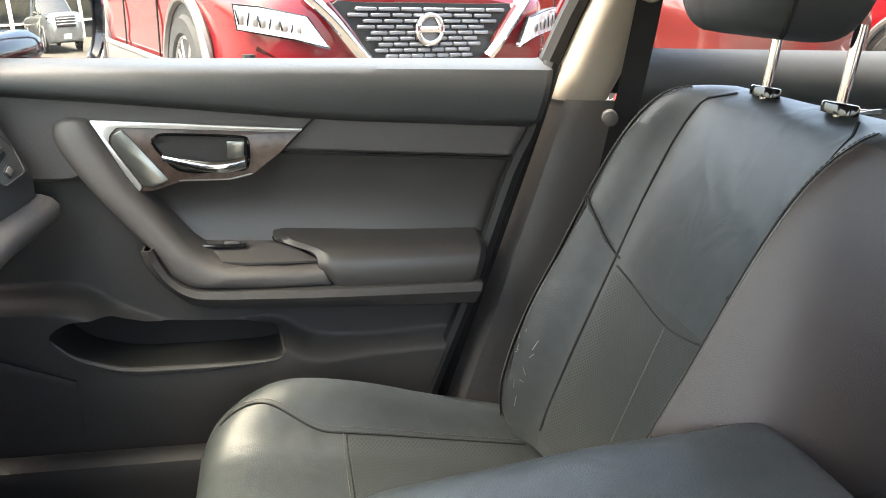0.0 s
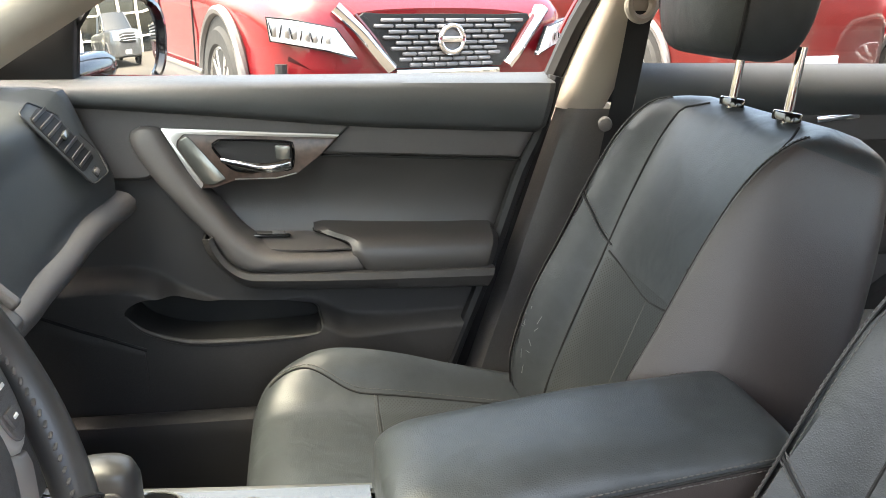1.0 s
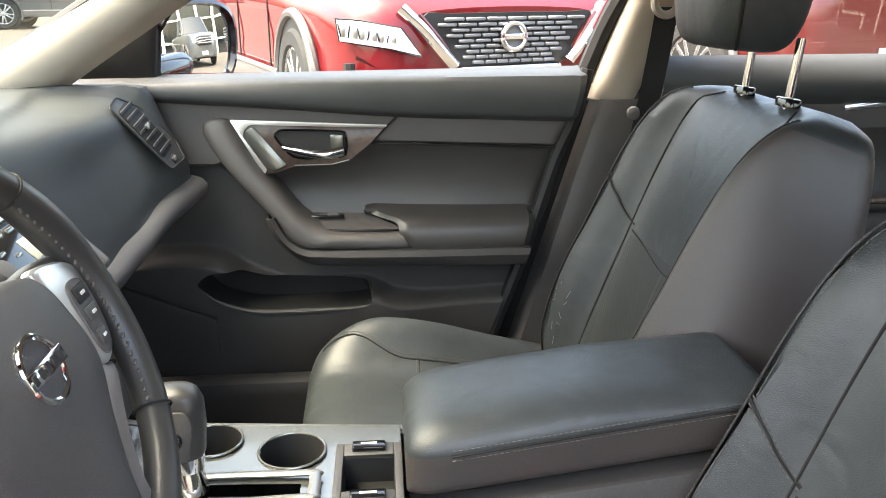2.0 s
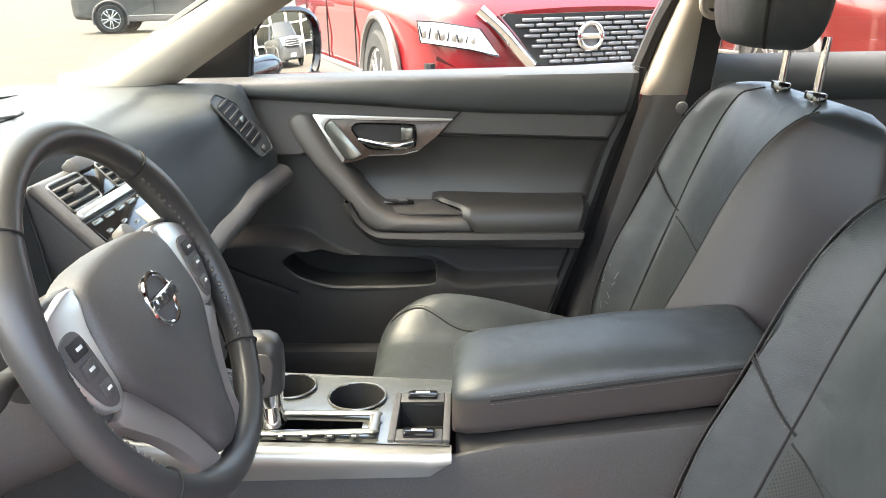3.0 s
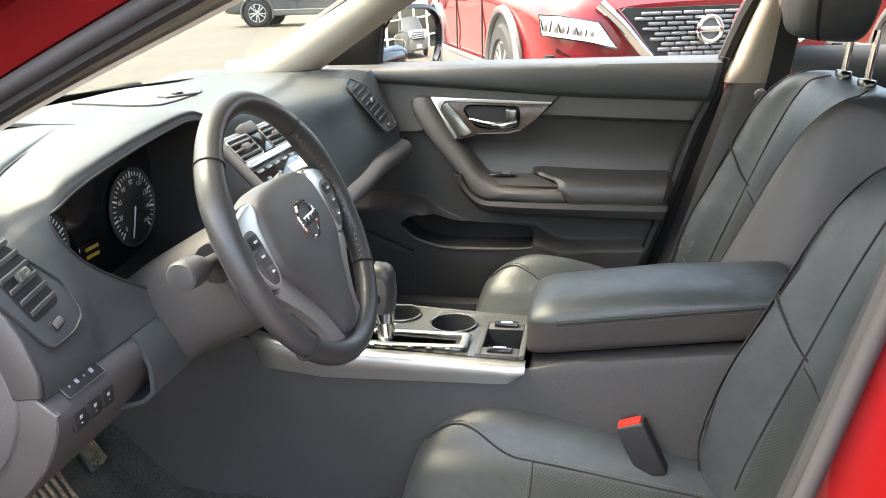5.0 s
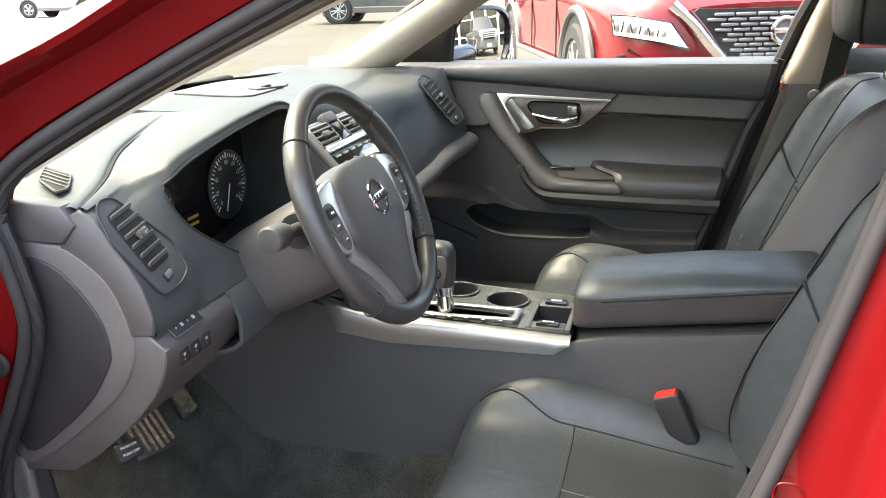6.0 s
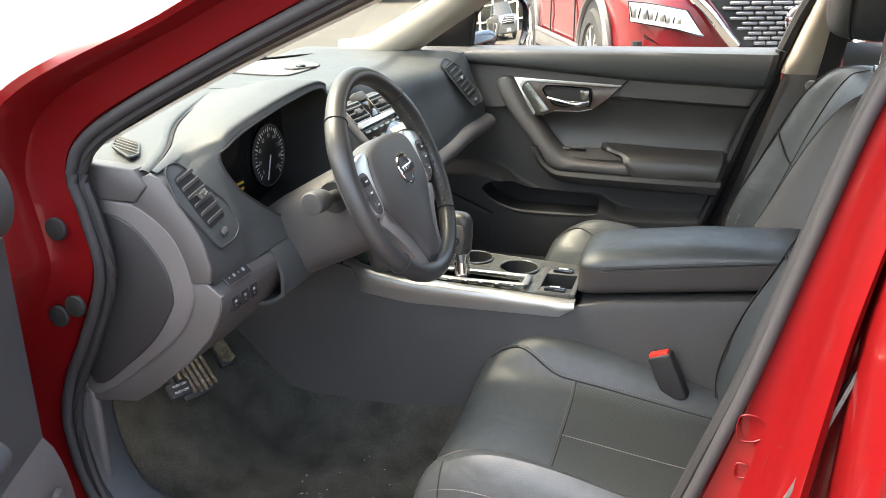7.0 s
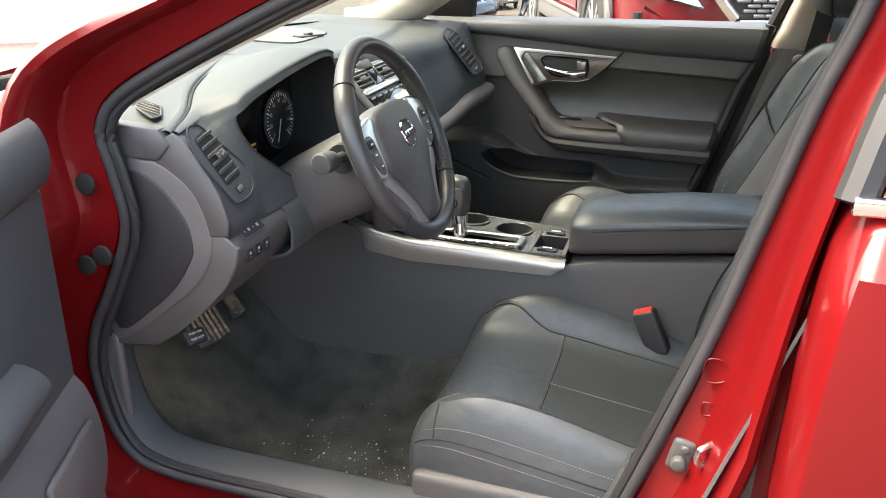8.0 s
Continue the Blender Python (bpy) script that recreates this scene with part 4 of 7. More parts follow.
sp, spm = gauge(0.320, 0.884, 0.058, "speedometer")
part("needle", rbox(0.048, 0.003, 0.002, 0.0008, 1, spm @ Matrix.Translation((-0.006, -0.022, 0.006)) @ pose(0, 0, 0, 0, 0, 250)), WHITE, sp)
gauge(0.108, 0.882, 0.052, "tachometer")
for i, n_ in enumerate(range(0, 161, 20)):
    a = radians(225 - i * 270 / 8)
    cu = bpy.data.curves.new("numeral", "FONT")
    cu.body, cu.size, cu.align_x, cu.align_y = str(n_), 0.0105, "CENTER", "CENTER"
    o = new("numeral", cu)
    cu.materials.append(WHITE)
    o.parent = sp
    o.matrix_parent_inverse = sp.matrix_basis.inverted()
    o.matrix_basis = spm @ Matrix.Translation((0.038 * math.cos(a), 0.038 * math.sin(a), 0.0048))
part("trip_display", rbox(0.002, 0.05, 0.026, 0.001, 1, Matrix.Translation((-0.544, 0.208, 0.852))), GLOSSBLACK, dash, "small amber trip display")
for dz in (0.004, -0.007):
    part("display_text", rbox(0.001, 0.03, 0.005, 0.0004, 1, Matrix.Translation((-0.5425, 0.210, 0.852 + dz))), AMBER, dash)


# side vents
def vent(m, outline, x0, x1, W, name, n=7):
    """A vent in the plane of m: a raised bezel, a dark recess, slats across it, a thumb tab and a wheel."""
    o = rounded(outline, 0.010, 5)
    v = part(name, plate(o, 0.002, m @ Matrix.Translation((0, 0, -0.001)), 0.001), SOFT, dash, "black slatted air vent")
    part("vent_rim", tube([tuple(m @ Vector((x, y, 0.001))) for x, y in o], 0.0016, 6, closed=True), FUSE, v)
    part("vent_recess", plate(rounded([(x0, -W * 0.42), (x1, -W * 0.58), (x1 + 0.004, W * 0.40), (x0 + 0.03, W * 0.55), (x0, W * 0.30)], 0.008, 4), 0.0012, m @ Matrix.Translation((0, 0, 0.001)), 0.0004), DARK, v, "dark vent opening")
    for k in range(n):
        f = (k + 0.5) / n
        x = x0 + (x1 - x0) * f
        part("slat", rbox(0.0062, W * (0.86 + 0.12 * math.sin(math.pi * f)), 0.0024, 0.0009, 1, m @ Matrix.Translation((x, -W * 0.06 * f + 0.004 * (1 - f), 0.0036)) @ pose(0, 0, 0, 0, 24, -5)), PLASTIC, v)
    xm = 0.5 * (x0 + x1)
    part("vent_tab", rbox(0.011, 0.020, 0.008, 0.003, 2, m @ Matrix.Translation((xm, 0.002, 0.008))), SMOKE, v, "silver vent tab")
    part("wheel_slot", rbox(0.013, 0.021, 0.002, 0.001, 1, m @ Matrix.Translation((x1 + 0.017, -0.006, 0.0012))), DARK, v)
    part("vent_wheel", rbox(0.009, 0.015, 0.006, 0.002, 2, m @ Matrix.Translation((x1 + 0.017, -0.006, 0.002))), MIDTRIM, v)
    return v


vent(frame_of((-0.391, 1.125, 0.920), (0.078, 0.03, -0.105), (0.80, -0.2, 0.57)), [(-0.078, -0.032), (0.066, -0.040), (0.080, 0.020), (0.050, 0.046), (-0.03, 0.044), (-0.078, 0.010)], -0.062, 0.044, 0.058, "side_vent", 7)
VM = frame_of((-0.4425, -0.055, 0.905), (0.475, 0.252, -0.843), (0.87, 0, 0.49))
vent(VM, [(-0.070, -0.012), (-0.062, 0.012), (0.030, 0.043), (0.068, 0.032), (0.074, 0.004), (0.066, -0.038), (-0.022, -0.045), (-0.060, -0.028)], -0.050, 0.036, 0.050, "side_vent", 6)
DF = frame_of((-0.580, -0.030, 0.9665), (0.97, -0.25, 0), (0.12, 0, 1))
dfo = rounded([(-0.017, -0.0115), (0.045, -0.030), (0.040, -0.010), (-0.008, 0.030), (-0.062, 0.030)], 0.006, 4)
df = part("defrost_vent", plate(dfo, 0.004, DF, 0.0008), DARK, dash, "small dark slatted defroster vent")
part("vent_rim", tube([tuple(DF @ Vector((x, y, 0.004))) for x, y in dfo], 0.0018, 6, closed=True), SOFT, df)
for v_ in (0.020, 0.010, 0.0, -0.010):
    ul, ur = np.interp(v_, [-0.030, -0.0115, 0.030], [0.045, -0.017, -0.062]), np.interp(v_, [-0.030, -0.010, 0.030], [0.045, 0.040, -0.008])
    part("slat", rbox(ur - ul, 0.0020, 0.002, 0.0006, 1, DF @ Matrix.Translation(((ul + ur) / 2, v_, 0.0050))), PLASTIC, df)
# end cap by the door
cap = cr([(-0.603, 0.904), (-0.55, 0.908), (-0.515, 0.902), (-0.463, 0.859), (-0.441, 0.785), (-0.456, 0.735), (-0.482, 0.700), (-0.532, 0.656), (-0.578, 0.619), (-0.615, 0.595), (-0.655, 0.581), (-0.67, 0.65), (-0.64, 0.80)], 60, closed=True)
part("end_cap", plate(cap[::-1], 0.014, dm(-0.085), 0.006), MIDTRIM, dash, "charcoal dash end cover")
part("fuse_cover", plate(cr([(-0.60, 0.882), (-0.54, 0.878), (-0.488, 0.82), (-0.477, 0.766), (-0.489, 0.738), (-0.519, 0.695), (-0.57, 0.648), (-0.640, 0.602), (-0.655, 0.68), (-0.63, 0.80)], 50, closed=True)[::-1], 0.004, dm(-0.098), 0.003), FUSE, dash, "smooth black fuse cover")
part("end_block", plate([(-0.60, 0.909), (-0.603, 0.961), (-0.516, 0.957), (-0.498, 0.934), (-0.52, 0.909)], 0.03, dm(-0.072), 0.005), PLASTIC, dash, "textured black dash end block")
part("pad_end", plate([(-0.53, 0.90), (-0.516, 0.942), (-0.494, 0.952), (-0.478, 0.946), (-0.451, 0.914), (-0.421, 0.86), (-0.410, 0.82), (-0.414, 0.795), (-0.45, 0.79), (-0.50, 0.85)], 0.012, dm(-0.086), 0.003), PLASTIC, dash, "charcoal end of the dash pad")
# switch panel under the vent
SWP = [(-0.50, 0.802), (-0.44, 0.800), (-0.425, 0.797), (-0.401, 0.775), (-0.404, 0.748), (-0.422, 0.712), (-0.446, 0.684), (-0.489, 0.644), (-0.56, 0.630)]
part("switch_panel", thick(sheet([[(x - 0.003 * smooth01((y - 0.02) / 0.06), y, z) for x, z in cr(SWP, 40)] for y in np.linspace(-0.094, 0.115, 22)]), 0.004), PLASTIC, dash, "black lower switch panel")
part("switch_panel_end", plate([(-0.447, 0.800), (-0.428, 0.800), (-0.399, 0.775), (-0.404, 0.748), (-0.422, 0.712), (-0.446, 0.684), (-0.489, 0.642), (-0.533, 0.605), (-0.574, 0.578), (-0.655, 0.568), (-0.665, 0.578), (-0.578, 0.627), (-0.532, 0.666), (-0.485, 0.712), (-0.462, 0.745)], 0.008, dm(-0.088), 0.003), PLASTIC, dash, "charcoal switch panel end")
SWM = frame_of((-0.4098, -0.035, 0.7885), (0, 1, 0), (0.68, 0, 0.73))
dimmer = part("dimmer_switch", rbox(0.064, 0.020, 0.003, 0.001, 2, SWM), FUSE, dash, "dimmer switch")
part("switch_rim", tube([tuple(SWM @ Vector((x, y, 0.0014))) for x, y in rounded([(-0.033, -0.011), (0.033, -0.011), (0.033, 0.011), (-0.033, 0.011)], 0.003, 4)], 0.0009, 6, closed=True), PLASTIC, dimmer)
for i in range(4):
    d_ = (0.0022, 0.0048, 0.0022, 0.0052)[i]
    part("symbol", rbox(d_, d_ * 1.1, 0.001, 0.0003, 1, SWM @ Matrix.Translation((-0.021 + 0.013 * i, 0, 0.0016))), SYMBOL, dimmer)
for i in range(3):
    q = Matrix.Translation((-0.4025, -0.058 + 0.026 * i, 0.752))
    b_ = part("small_button", rbox(0.006, 0.022, 0.022, 0.002, 2, q), FUSE, dash, "square button with white symbol")
    part("symbol", rbox(0.001, 0.0050, 0.0042, 0.0004, 1, q @ Matrix.Translation((0.0031, 0, 0.003))), SYMBOL, b_)
    part("indicator", rbox(0.001, 0.0030, 0.0010, 0.0003, 1, q @ Matrix.Translation((0.0031, 0, -0.004))), SYMBOL, b_)
part("knee_panel", rbox(0.02, 0.32, 0.08, 0.01, 3, Matrix.Translation((-0.462, 0.25, 0.69)) @ pose(0, 0, 0, 0, 40, 0)), PLASTIC, dash, "black knee panel")
# passenger side: lip over the glovebox
lipr = []
for y in np.linspace(0.68, 1.19, 30):
    xf_, zl_ = dash_profile(y)[8][0], dash_profile(y)[9][1]
    lipr.append([(x, y, z) for x, z in cr([(xf_ - 0.05, zl_ - 0.002), (xf_ - 0.004, zl_ - 0.003), (xf_ + 0.020, zl_ - 0.008), (xf_ + 0.032, zl_ - 0.020), (xf_ + 0.030, zl_ - 0.038), (xf_ + 0.004, zl_ - 0.058), (xf_ - 0.06, zl_ - 0.075), (-0.50, 0.65), (-0.52, 0.58)], 30)])
part("glovebox_lip", sheet(lipr), MIDTRIM, dash, "charcoal strip above the glovebox")
part("glovebox_door", rbox(0.03, 0.44, 0.24, 0.02, 3, Matrix.Translation((-0.515, 0.92, 0.60)) @ pose(0, 0, 0, 0, 10, 0)), PLASTIC, dash, "black glovebox lid")


def dash_z(x, y):
    """Height of the dash top under a place."""
    best = 0.9
    for ob in (pad_l, pad_r):
        hit, loc, nrm, idx = ob.ray_cast((x, y, 1.2), (0, 0, -1))
        if hit:
            best = max(best, loc.z)
    return best


def laid(outline, lift, inset):
    """A thin plate that follows the dash top."""
    o = np.array(outline)
    c = o.mean(0)
    rows_ = []
    for f, h in ((1.0, -0.003), (1.0, lift), (inset, lift), (0.5, lift), (0.02, lift)):
        rows_.append([(*((p - c) * f + c), dash_z(*((p - c) * f + c)) + h) for p in o])
    return sheet(rows_, closed_v=True, cap=True)


GR = cr([(-0.880, 0.70), (-0.80, 0.664), (-0.69, 0.660), (-0.672, 0.70), (-0.678, 0.80), (-0.70, 0.885), (-0.80, 0.942), (-0.875, 0.94), (-0.905, 0.86)], 60, closed=True)
part("speaker_gap", tube([(x, y, dash_z(x, y) + 0.0005) for x, y in GR], 0.0022, 6, closed=True), SEAM, dash)
part("speaker_grille", laid([(-0.79 + (x + 0.79) * 0.985, 0.80 + (y - 0.80) * 0.985) for x, y in GR], 0.003, 0.97), MIDTRIM, dash, "dark speaker grille in the dash top")
part("sensor_tag", rbox(0.034, 0.075, 0.006, 0.002, 2, Matrix.Translation((-0.700, 0.785, dash_z(-0.70, 0.785) + 0.004)) @ pose(0, 0, 0, 0, 0, -25)), GREYPLASTIC, dash, "light sensor cover")
part("sensor_dome", disc(0.012, 0.006, Matrix.Translation((-0.70, 0.785, dash_z(-0.70, 0.785) + 0.006))), GLOSSBLACK, dash)
part("dash_crease", tube([(CREASE[0](y), y, CREASE[1](y) - 0.0055) for y in np.linspace(0.40, -0.088, 60)], [0.0005 + 0.0030 * smooth01(i / 34) for i in range(60)], 6), SEAM, dash)
# centre stack: a sloping upper face with vents, strip and radio, and a steeper lower part
SM = Matrix.Translation((-0.402, YC, 0.922)) @ pose(0, 0, 0, 0, -43, 0)
stack = part("radio_surround", rbox(0.10, 0.235, 0.20, 0.012, 4, SM @ Matrix.Translation((-0.054, 0, -0.035))), PLASTIC, dash, "black centre stack")
part("lower_stack", rbox(0.08, 0.24, 0.22, 0.02, 4, Matrix.Translation((-0.372, YC, 0.735)) @ pose(0, 0, 0, 0, -16, 0)), PLASTIC, dash, "black lower centre stack")


def on_stack(name, y, z, sy_, sz_, material, label="", d=0.01, b=0.002):
    return part(name, rbox(d, sy_, sz_, b, 2, SM @ Matrix.Translation((0.0, y, z))), material, stack, label)


for y in (-0.064, 0.064):
    v = on_stack("centre_vent", y, 0.029, 0.078, 0.040, DARK, "black centre air vent", 0.006)
    part("vent_frame", tube([tuple(SM @ Vector((0.004, y + a, 0.029 + b))) for a, b in rounded([(-0.040, -0.021), (0.040, -0.021), (0.040, 0.021), (-0.040, 0.021)], 0.006)], 0.0016, 6, closed=True), SATIN, stack, "thin satin vent frame")
    for k in range(3):
        part("slat", rbox(0.010, 0.076, 0.004, 0.001, 1, SM @ Matrix.Translation((0.003, y, 0.017 + 0.012 * k)) @ pose(0, 0, 0, 0, 35, 0)), PLASTIC, stack)
    on_stack("vent_tab", y, 0.029, 0.024, 0.012, MIDTRIM, "", 0.022, 0.003)
on_stack("centre_piece", 0.0, 0.026, 0.040, 0.036, GLOSSBLACK, "gloss black piece between the vents", 0.012)
on_stack("hazard_button", 0.0, 0.058, 0.046, 0.022, PLASTIC, "hazard light button", 0.018, 0.004)
on_stack("chrome_strip", 0.0, 0.0, 0.205, 0.013, BRIGHT, "satin strip below the vents", 0.016, 0.004)
on_stack("radio", 0.0, -0.040, 0.205, 0.058, GLOSSBLACK, "gloss black radio", 0.010)
on_stack("radio_screen", 0.045, -0.046, 0.085, 0.030, SCREEN, "pale radio display", 0.013)
for k in range(6):
    on_stack("radio_button", -0.085 + 0.034 * k, -0.017, 0.026, 0.006, SMOKE, "", 0.013)
for k in range(4):
    on_stack("radio_button", -0.080 + 0.022 * k, -0.034 - 0.010 * (k % 2), 0.016, 0.006, SMOKE, "", 0.012)
part("radio_knob", disc(0.014, 0.018, SM @ Matrix.Translation((0.004, -0.080, -0.052)) @ pose(0, 0, 0, 0, 90, 0)), PLASTIC, stack, "round radio knob")
LM = Matrix.Translation((-0.330, YC, 0.748)) @ pose(0, 0, 0, 0, -16, 0)
part("climate_panel", rbox(0.012, 0.20, 0.060, 0.003, 2, LM), GLOSSBLACK, dash, "climate control panel")
for y in (-0.07, 0.0, 0.07):
    part("climate_knob", disc(0.020, 0.020, LM @ Matrix.Translation((0.004, y, 0)) @ pose(0, 0, 0, 0, 90, 0)), PLASTIC, dash, "round climate knob")
for sy_ in (-1, 1):
    part("stack_trim", rbox(0.014, 0.018, 0.175, 0.005, 3, SM @ Matrix.Translation((-0.002, sy_ * 0.114, -0.028))), MIDTRIM, stack, "charcoal stack side trim")

# ---- steering column, wheel ----
TW = 24
WC = Vector((-0.240, 0.208, 0.895))
ex, ey, ez = Vector((0, 1, 0)), Vector((-math.sin(radians(TW)), 0, math.cos(radians(TW)))), Vector((math.cos(radians(TW)), 0, math.sin(radians(TW))))
WM = Matrix((ex, ey, ez)).transposed().to_4x4()
WM.translation = WC
wheel = thing("steering_wheel", WC, "black leather steering wheel with silver spokes", "steering wheel")
R = 0.173
rimp = [(R * math.sin(a), R * math.cos(a), 0) for a in np.linspace(0, 2 * math.pi, 96, endpoint=False)]
rs = []
for p in rimp:
    a = math.degrees(math.atan2(p[0], p[1])) % 360
    grip = max(math.exp(-((a - 62) / 16) ** 2), math.exp(-((a - 298) / 16) ** 2))
    rs.append(0.0155 + 0.003 * grip)
bm = tube(rimp, rs, 16, closed=True)
bm.transform(WM)
part("rim", bm, RIM_LEATHER, wheel, "black leather rim")
for a in (46, 128, 226, 312):
    c = Vector((R * math.sin(radians(a)), R * math.cos(radians(a)), 0))
    m = WM @ Matrix.Translation(c) @ pose(0, 0, 0, 0, 0, -a) @ pose(0, 0, 0, 0, 90, 0)
    part("rim_seam", ring(0.0172, 0.0012, m, 24, 6), SEAM, wheel)
for a0, a1 in ((49, 126), (229, 309)):
    for a in np.arange(a0, a1, 3.2):
        c = Vector(((R - 0.0145) * math.sin(radians(a)), (R - 0.0145) * math.cos(radians(a)), 0.006))
        part("stitch", rbox(0.0024, 0.0095, 0.003, 0.0009, 1, WM @ Matrix.Translation(c) @ pose(0, 0, 0, 0, 0, -a + 40)), STITCH, wheel)
pad = through_points([(0.0, 0.068), (0.05, 0.065), (0.084, 0.052), (0.097, 0.022), (0.100, -0.028), (0.064, -0.076), (0.038, -0.116), (0.022, -0.150), (0.0, -0.158)], 40)
pad = np.vstack([pad, pad[-2:0:-1] * np.array([-1, 1])])
rings = []
for f, z in ((1.0, -0.03), (1.0, -0.003), (0.975, 0.005), (0.92, 0.0095), (0.78, 0.013), (0.5, 0.0165), (0.05, 0.018)):
    rings.append([tuple(WM @ Vector((x * f, (y + 0.02) * f - 0.02, z))) for x, y in pad])
part("airbag_cover", sheet(rings, closed_v=True, cap=True), PLASTIC, wheel, "grained black airbag cover")
for s in (-1, 1):
    sp_ = rounded([(0.050 * s, 0.058), (0.12 * s, 0.060), (0.170 * s, 0.052), (0.173 * s, -0.025), (0.135 * s, -0.048), (0.075 * s, -0.050)], 0.012)
    part("spoke", plate(sp_ if s > 0 else sp_[::-1], 0.014, WM @ Matrix.Translation((0, 0, -0.020)), 0.004), PLASTIC, wheel, "black side spoke")
    bz = cr([(0.084 * s, 0.056), (0.118 * s, 0.054), (0.152 * s, 0.040), (0.153 * s, 0.006), (0.141 * s, -0.030), (0.118 * s, -0.044), (0.103 * s, -0.034), (0.101 * s, -0.004), (0.097 * s, 0.026)], 44, closed=True)
    part("spoke_bezel", plate(bz, 0.010, WM @ Matrix.Translation((0, 0, -0.007)), 0.003), BRIGHT, wheel, "satin silver spoke bezel")
    inl = cr([(0.116 * s, 0.026), (0.128 * s, 0.032), (0.146 * s, 0.026), (0.148 * s, 0.004), (0.137 * s, -0.028), (0.122 * s, -0.038), (0.112 * s, -0.030), (0.112 * s, 0.0)], 40, closed=True)
    part("button_panel", plate(inl, 0.003, WM @ Matrix.Translation((0, 0, 0.002)), 0.001), MIDTRIM, wheel, "charcoal steering wheel button panel")
    for k, (x, y, w_, h_) in enumerate(((0.130, 0.018, 0.022, 0.015), (0.130, -0.001, 0.020, 0.014), (0.124, -0.022, 0.016, 0.013))):
        part("wheel_button", rbox(w_, h_, 0.004, 0.0015, 2, WM @ Matrix.Translation((x * s, y, 0.0055))), FUSE if k == 0 else PLASTIC, wheel, "black steering wheel button")
        part("button_symbol", rbox(w_ * 0.4, h_ * 0.2, 0.001, 0.0003, 1, WM @ Matrix.Translation((x * s, y, 0.0078))), WHITE, wheel)
    ls = cr([(0.099 * s, -0.034), (0.118 * s, -0.046), (0.128 * s, -0.052), (0.090 * s, -0.092), (0.064 * s, -0.132), (0.056 * s, -0.168), (0.020 * s, -0.172), (0.028 * s, -0.140), (0.044 * s, -0.106), (0.066 * s, -0.074)], 44, closed=True)
    part("lower_spoke", plate(ls, 0.012, WM @ Matrix.Translation((0, 0, -0.013)), 0.004), SPOKE, wheel, "dark satin lower spoke")
part("emblem", ring(0.025, 0.0028, WM @ Matrix.Translation((0, 0.003, 0.018))), CHROME, wheel, "round chrome emblem with a bar")
part("emblem_bar", rbox(0.060, 0.013, 0.004, 0.001, 2, WM @ Matrix.Translation((0, 0.003, 0.020))), CHROME, wheel)
for k in range(5):
    part("emblem_mark", rbox(0.006, 0.008, 0.001, 0.0003, 1, WM @ Matrix.Translation((-0.022 + 0.011 * k, 0.003, 0.0222))), FUSE, wheel)

column = thing("steering_column", (-0.36, 0.20, 0.84), "black steering column shroud with control stalks", "steering column")
prof = []
for k, s in ((0.0, 1.0), (0.3, 1.0), (0.65, 0.95), (1.0, 0.75)):
    c = WC + ez * (-0.035 - 0.26 * k) + Vector((0, 0, -0.012 - 0.02 * k))
    prof.append([tuple(c + ex * x * s + ey * y * s) for x, y in cr([(-0.075, 0), (-0.07, 0.045), (-0.03, 0.062), (0.03, 0.062), (0.07, 0.045), (0.075, 0), (0.065, -0.06), (0.03, -0.085), (-0.03, -0.085), (-0.065, -0.06)], 36, closed=True)])
part("shroud", sheet(prof, closed_v=True, cap=True), PLASTIC, column, "grained black shroud")
for s in (-1, 1):
    a = WC + ez * -0.075 + ex * 0.06 * s + ey * 0.01
    b = a + ex * 0.125 * s + ez * 0.012 + ey * 0.012
    st = cr([tuple(a), tuple((a + b) / 2 + ez * 0.003), tuple(b)], 15)
    st = np.vstack([st, st[-1] + 0.003 * np.array(ex) * s])
    k_ = part("stalk", tube(st, [(0.009 + 0.009 * smooth01((i - 7) / 4)) * (0.86 if i == 15 else 1) for i in range(16)], 28), GREYPLASTIC, column, "black control stalk")
    part("stalk_collar", tube([tuple(a + ex * 0.002 * s), tuple(a + ex * 0.035 * s)], 0.026, 18), DARK, column)

# ---- front seats ----


